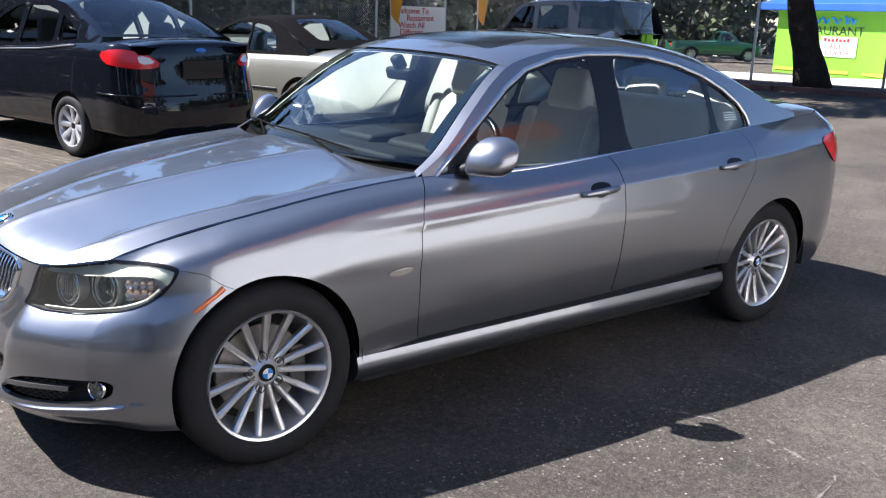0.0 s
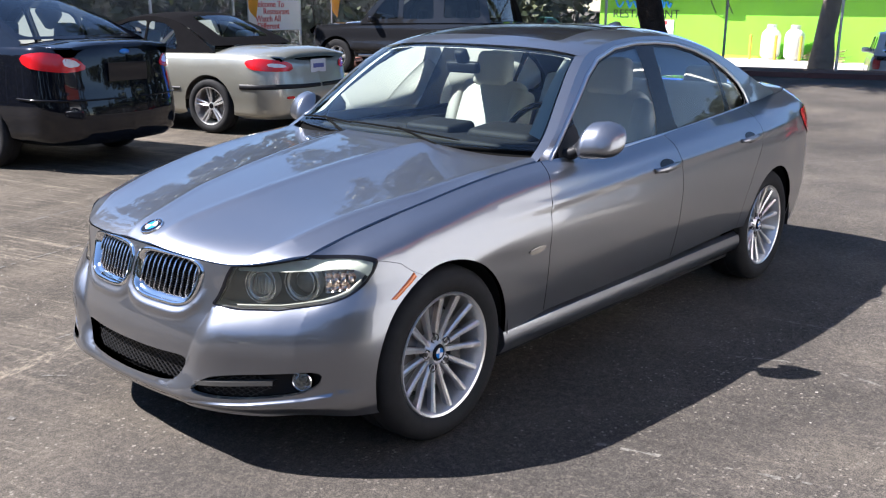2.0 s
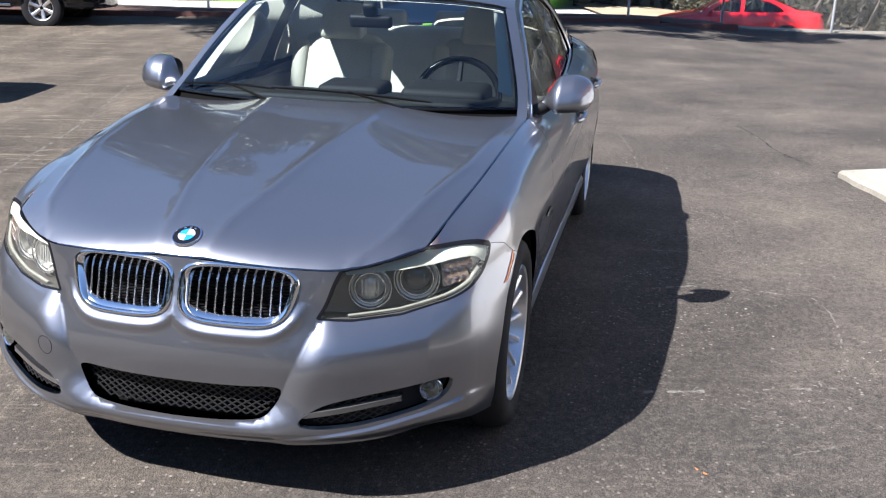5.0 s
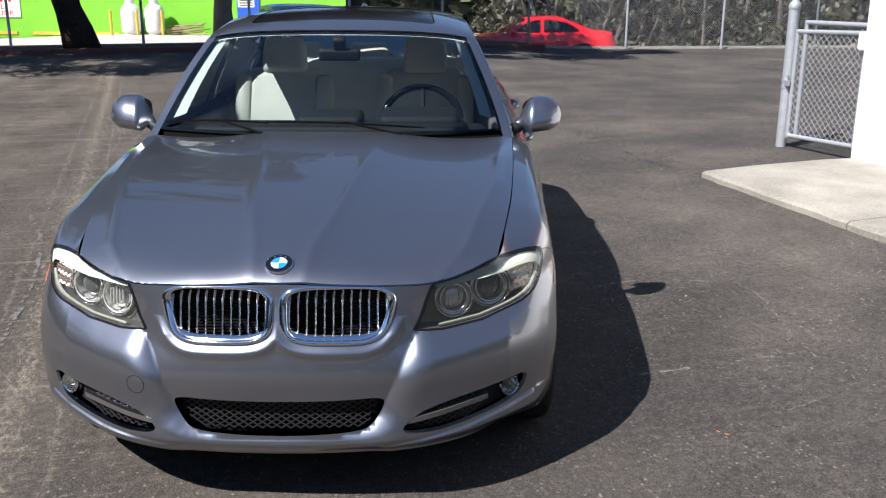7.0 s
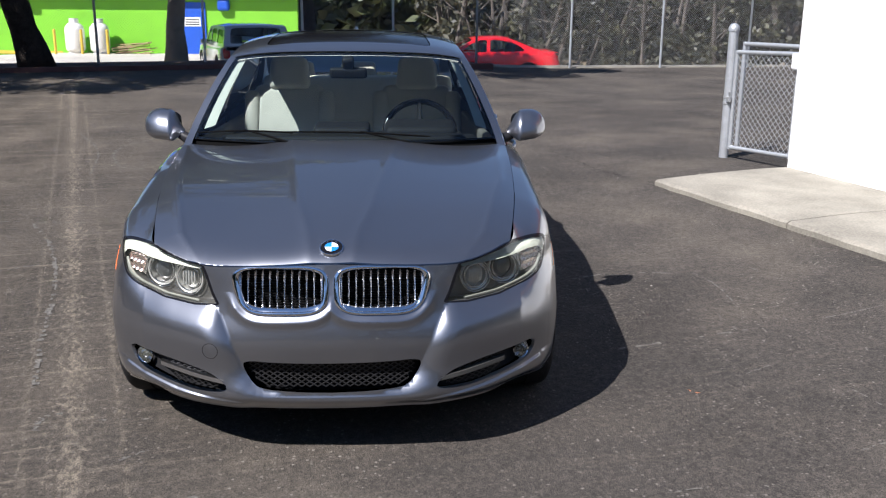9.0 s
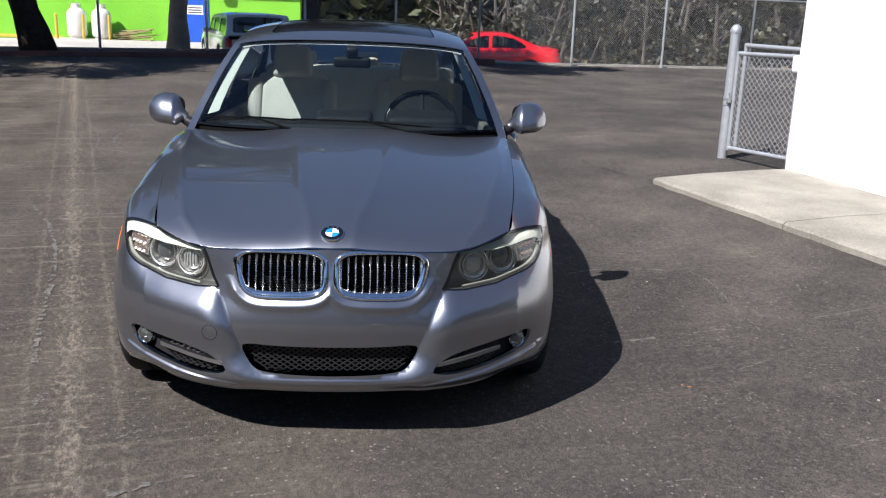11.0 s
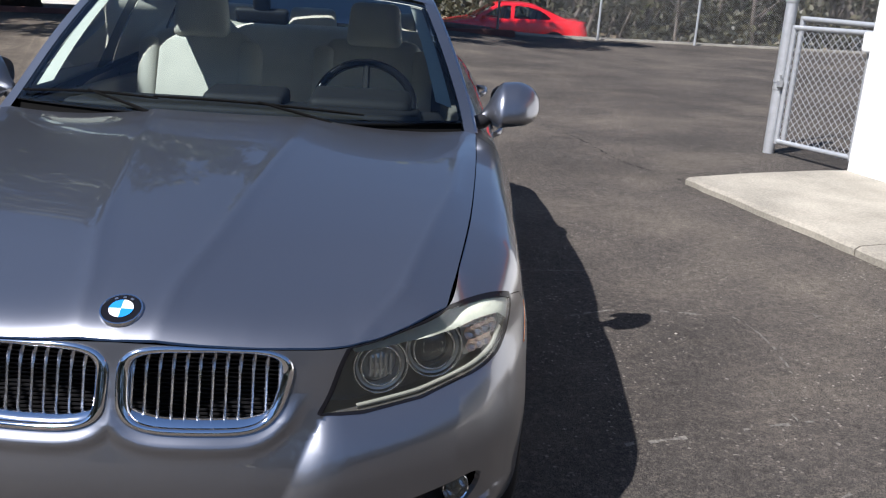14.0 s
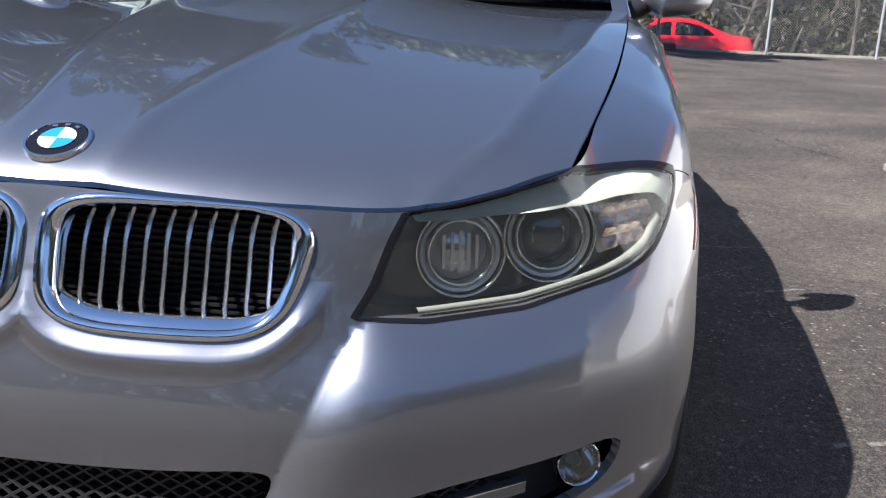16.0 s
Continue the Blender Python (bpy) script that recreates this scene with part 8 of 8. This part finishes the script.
# bias and lift place the unseen crowns for kerb shade and hood reflections.
tree("oak_tree", (16.25, 6.98, 0.28), (-0.95, 0.75), 4.2, 0.29, 14, 5.2, 38000, 0.095, 3, "oak with a dark leaning trunk in the planting strip", bias=(-2.5, 2.0), lift=(1.0, 3.0))
tree("oak_tree", (20.56, 5.09, 0.10), (0.25, -0.1), 4.6, 0.24, 17, 4.2, 54000, 0.095, 5, "oak with a rough pale trunk beside the street", PALE_BARK, bias=(-4.4, 1.9), lift=(1.5, 8.0))
tree("oak_tree", (19.2, 1.6, 0.12), (0.1, 0.3), 4.8, 0.22, 10, 4.6, 44000, 0.095, 9, "slender oak in the planting strip", bias=(-2.9, 1.7))


def woods(name, boxes, n, size, mat, seed, label, trunks, tz=(2.0, 6.0), big=1.0):
    rg = random.Random(seed)
    root = empty(name, (0, 0, 0), label, "woods", kind="stuff")
    clumps = []
    tv = bmesh.new()
    for (x0, x1, y0, y1, z0, z1, m) in boxes:
        for _ in range(m):
            x, y = rg.uniform(x0, x1), rg.uniform(y0, y1)
            g = ground_z(x, y)
            z = g + z0 + (z1 - z0) * rg.random() ** 1.3
            r = rg.uniform(0.35, 1.1) * big
            clumps.append(((x, y, z), (r, r, r * 0.7)))
        for _ in range(trunks):
            x, y = rg.uniform(x0, x1), rg.uniform(y0, y1)
            g = ground_z(x, y)
            h = rg.uniform(*tz)
            l = Vector((rg.uniform(-0.8, 0.8), rg.uniform(-0.8, 0.8), h))
            b = Vector((x, y, g - 0.1))
            r = rg.uniform(0.03, 0.12)
            add_tube(tv, [b, b + l * 0.5 + Vector((rg.uniform(-0.2, 0.2), rg.uniform(-0.2, 0.2), 0)), b + l], [r, r * 0.8, r * 0.5], 6)
            for _ in range(4):
                s = b + l * rg.uniform(0.3, 0.95)
                add_tube(tv, [s, s + Vector((rg.uniform(-1, 1), rg.uniform(-1, 1), rg.uniform(0.1, 1.0)))], [r * 0.35, r * 0.12], 4)
    ob = part("stems", tv, BRUSH_BARK if mat is BRUSH_LEAF else BARK, root)
    ob["kind"] = "stuff"
    vs, fs = leaves(clumps, n, size, seed)
    ob = mesh_object("foliage", vs, fs, mat, root)
    ob["kind"] = "stuff"


def lot_woods(name, a0, a1, b0, b1, z1, m, n, size, mat, seed, label, trunks):
    rg = random.Random(seed)
    root = empty(name, (0, 0, 0), label, "woods", kind="stuff")
    clumps = []
    tv = bmesh.new()
    for _ in range(m):
        p = lot(rg.uniform(a0, a1), rg.uniform(b0, b1))
        r = rg.uniform(0.4, 1.1)
        clumps.append(((p.x, p.y, ground_z(p.x, p.y) + z1 * rg.random()), (r, r, r * 0.7)))
    for _ in range(trunks):
        p = lot(rg.uniform(a0, a1), rg.uniform(b0, b1))
        h, r = rg.uniform(2.5, 7.0), rg.uniform(0.03, 0.13)
        add_tube(tv, [p, p + Vector((rg.uniform(-0.4, 0.4), rg.uniform(-0.4, 0.4), h * 0.5)), p + Vector((rg.uniform(-0.7, 0.7), rg.uniform(-0.7, 0.7), h))], [r, r * 0.8, r * 0.5], 6)
    part("stems", tv, BARK, root)["kind"] = "stuff"
    vs, fs = leaves(clumps, n, size, seed)
    mesh_object("foliage", vs, fs, mat, root)["kind"] = "stuff"


lot_woods("thicket", -16, 15.5, 13.2, 18.5, 5.0, 520, 60000, 0.15, WOOD_LEAF, 21, "dense dark thicket behind the fence", 60)
lot_woods("wood_edge", -30, 30, 19.5, 27.0, 9.0, 700, 52000, 0.30, WOOD_LEAF, 31, "tall dark woodland behind the thicket", 50)
woods("brush", [(28, 36, -26, -1.5, 0.2, 4.5, 420)], 44000, 0.12, BRUSH_LEAF, 23, "tangled grey-brown brush beyond the street", 120, (1.5, 5.0))
woods("woodland", [(36, 46, -40, 4, 0.5, 9.0, 420), (40, 62, 34, 62, 0.2, 8.0, 300), (24, 40, 33, 50, 0.3, 6.0, 160)], 80000, 0.36, WOOD_LEAF, 25, "dark woodland edge in the distance", 40, (4, 10), 2.2)
# Added out of view to darken what the car's paint reflects.
woods("unseen_trees", [(-36, -28, -40, 40, 0.2, 11.0, 620), (-36, 24, -38, -30, 0.2, 11.0, 520)], 44000, 0.5, BRUSH_LEAF, 27, "unseen grey-brown trees added to darken the paint's reflections", 40, (3, 7), 2.4)
ribbon("verge", [(27.6, 0.0), (28.6, -30.0)], [(0.0, 0.0), (3.0, 0.05), (9.0, 0.1), (20.0, 0.1)], 0.03, DIRT, "dry sandy verge with leaf litter", "verge")

# ---- litter and scuffs on the asphalt ----
LEAF_DRY = grained("dry_leaf", (0.55, 0.22, 0.08), 0.7, 0.25, 60, 300, 0.2)
GRIT_PALE = grained("pale_grit", (0.34, 0.32, 0.28), 0.8, 0.2, 60, 300, 0.2)
leaf = empty("fallen_leaf", (-0.196, -1.468, ground_z(-0.196, -1.468)), "small dry orange leaf on the asphalt", "leaf")
bm = bmesh.new()
ring = [bm.verts.new((0.026 * math.cos(a), 0.006 * math.sin(a) * (1 - 0.3 * math.cos(a)), 0.004 + 0.003 * math.cos(2 * a))) for a in np.linspace(0, math.tau, 15)[:-1]]
bm.faces.new(ring)
bmesh.ops.solidify(bm, geom=list(bm.faces), thickness=0.0015)
bm.transform(Matrix.Rotation(0.9, 4, "Z"))
part("blade", bm, LEAF_DRY, leaf)
rng = random.Random(17)
crumbs = bmesh.new()
for k in range(220):
    x, y = rng.uniform(-3.0, 7.5), rng.uniform(-3.4, 5.2)
    if -0.9 < x < 3.9 and abs(y) < 1.0:
        continue
    r = rng.uniform(0.0015, 0.0042) * (1.6 if rng.random() < 0.06 else 1.0)
    c0 = Vector((x, y, ground_z(x, y) + r * 0.4))
    add_box(crumbs, (2 * r * rng.uniform(0.7, 1.6), 2 * r, 1.2 * r), tuple(c0), (rng.uniform(-20, 20), rng.uniform(-20, 20), rng.uniform(0, 180)), 0.7)
crumb_ob = part("gravel", crumbs, GRIT_PALE)
tagged(crumb_ob, "scattered pale grit lying on the asphalt", "gravel", kind="stuff")


def scuff(pts, half, seed):
    """A thin worn mark of pale dust lying on the asphalt, broken along its length."""
    rg = random.Random(seed)
    line = [np.asarray(p, float) for p in pts]
    bm = bmesh.new()
    p = rounded(np.array(line), 3, closed=False)
    d = dense(p, 0.04, False)
    prev = None
    for i in range(len(d) - 1):
        t = d[i + 1] - d[i]
        t /= max(1e-6, np.linalg.norm(t))
        n = np.array([-t[1], t[0]])
        if rg.random() < 0.40:
            prev = None
            continue
        w = half * rg.uniform(0.25, 1.0)
        o = n * rg.uniform(-0.5, 0.5) * half
        quad = []
        for q in (d[i] + o - n * w, d[i] + o + n * w, d[i + 1] + o + n * w, d[i + 1] + o - n * w):
            g = lot(q[0], q[1])
            quad.append(bm.verts.new((g.x, g.y, ground_z(g.x, g.y) + 0.0035)))
        bm.faces.new(quad)
    return bm


DUST = Mat("pale_dust", (0.13, 0.12, 0.105), 0.9)
DUST.colour(DUST.ramp(DUST.noise(60, 5, 0.7), [(0.38, (0.06, 0.056, 0.05)), (0.66, (0.20, 0.185, 0.16))]))
scuffs = empty("tyre_scuff", (0, 0, 0), "thin pale scuff marks on the asphalt", "scuff mark", kind="structure")
for k, (pts, half) in enumerate((
        ([(6.6, 0.42), (5.7, 0.68), (5.75, 1.0), (7.0, 1.10), (7.7, 0.78), (8.3, 0.2)], 0.018),
        ([(8.6, 1.5), (7.06, 1.19), (5.5, 1.25)], 0.012),
        ([(-2.5, 2.2), (0.5, 2.5), (4.0, 2.35), (8.0, 2.9)], 0.014),
        ([(-1.0, 3.0), (2.0, 3.4), (6.0, 3.2)], 0.012),
        ([(9.0, -3.0), (7.0, -1.5), (6.2, 0.3)], 0.012),
        ([(0.2, -2.15), (0.75, -2.35), (1.1, -2.3)], 0.006),
        ([(3.1, -1.9), (3.9, -2.2), (5.3, -2.3)], 0.007),
        ([(-2.4, 1.6), (-1.5, 2.6), (-1.2, 4.5)], 0.014),
        ([(-0.47, -1.61), (-0.46, -1.73), (-0.4, -1.9)], 0.007),
        ([(-1.22, -1.64), (-1.2, -1.75), (-1.2, -1.83)], 0.008),
        ([(-1.25, -0.83), (-1.26, -0.98)], 0.006),
        ([(-0.01, -2.46), (0.0, -2.69), (0.04, -2.97)], 0.006),
        ([(0.25, -2.03), (0.01, -1.98)], 0.005),
        ([(-0.01, -1.32), (0.01, -1.68), (0.0, -2.1)], 0.012),
        ([(-0.77, -1.99), (-0.97, -1.99)], 0.005),
        ([(0.9, -2.7), (0.81, -2.69)], 0.01),
        ([(1.6, -2.66), (1.62, -2.93)], 0.006),
        ([(-1.04, -0.79), (-1.09, -0.8)], 0.006),
        ([(-0.89, 0.95), (-0.85, 0.81), (-0.82, 0.63)], 0.016),
        ([(-0.15, 1.21), (-0.02, 1.19), (-0.01, 1.12)], 0.012),
        ([(-0.12, 0.99), (-0.17, 0.78)], 0.008),
        ([(-0.49, 0.92), (-0.43, 0.8)], 0.01),
        ([(0.29, 1.25), (0.89, 1.28), (1.78, 1.27), (2.76, 1.36), (3.49, 1.55)], 0.016),
        ([(2.22, 1.62), (2.32, 1.44), (2.25, 1.21)], 0.01),
        ([(3.63, 1.79), (3.44, 1.2)], 0.012),
        ([(1.1, -1.58), (1.16, -1.91), (1.0, -2.21)], 0.01),
        ([(1.78, -1.51), (1.69, -1.86), (1.71, -2.33)], 0.008))):
    part("mark", scuff(pts, half, 40 + k), DUST.m, scuffs)

CRACK = plain("dark_joint", (0.008, 0.008, 0.008), 0.95, Specular_IOR_Level=0.1)
joints = empty("asphalt_joint", (0, 0, 0), "dark joint between two coats of asphalt", "joint", kind="structure")
for k, pts in enumerate(([(3.46, -3.55), (4.3, -3.4), (5.1, -3.52), (6.1, -3.5), (7.4, -3.3)], [(2.2, 4.6), (4.0, 4.2), (5.6, 4.5), (7.5, 4.1)])):
    part("joint", scuff(pts, 0.007, 70 + k), CRACK, joints)
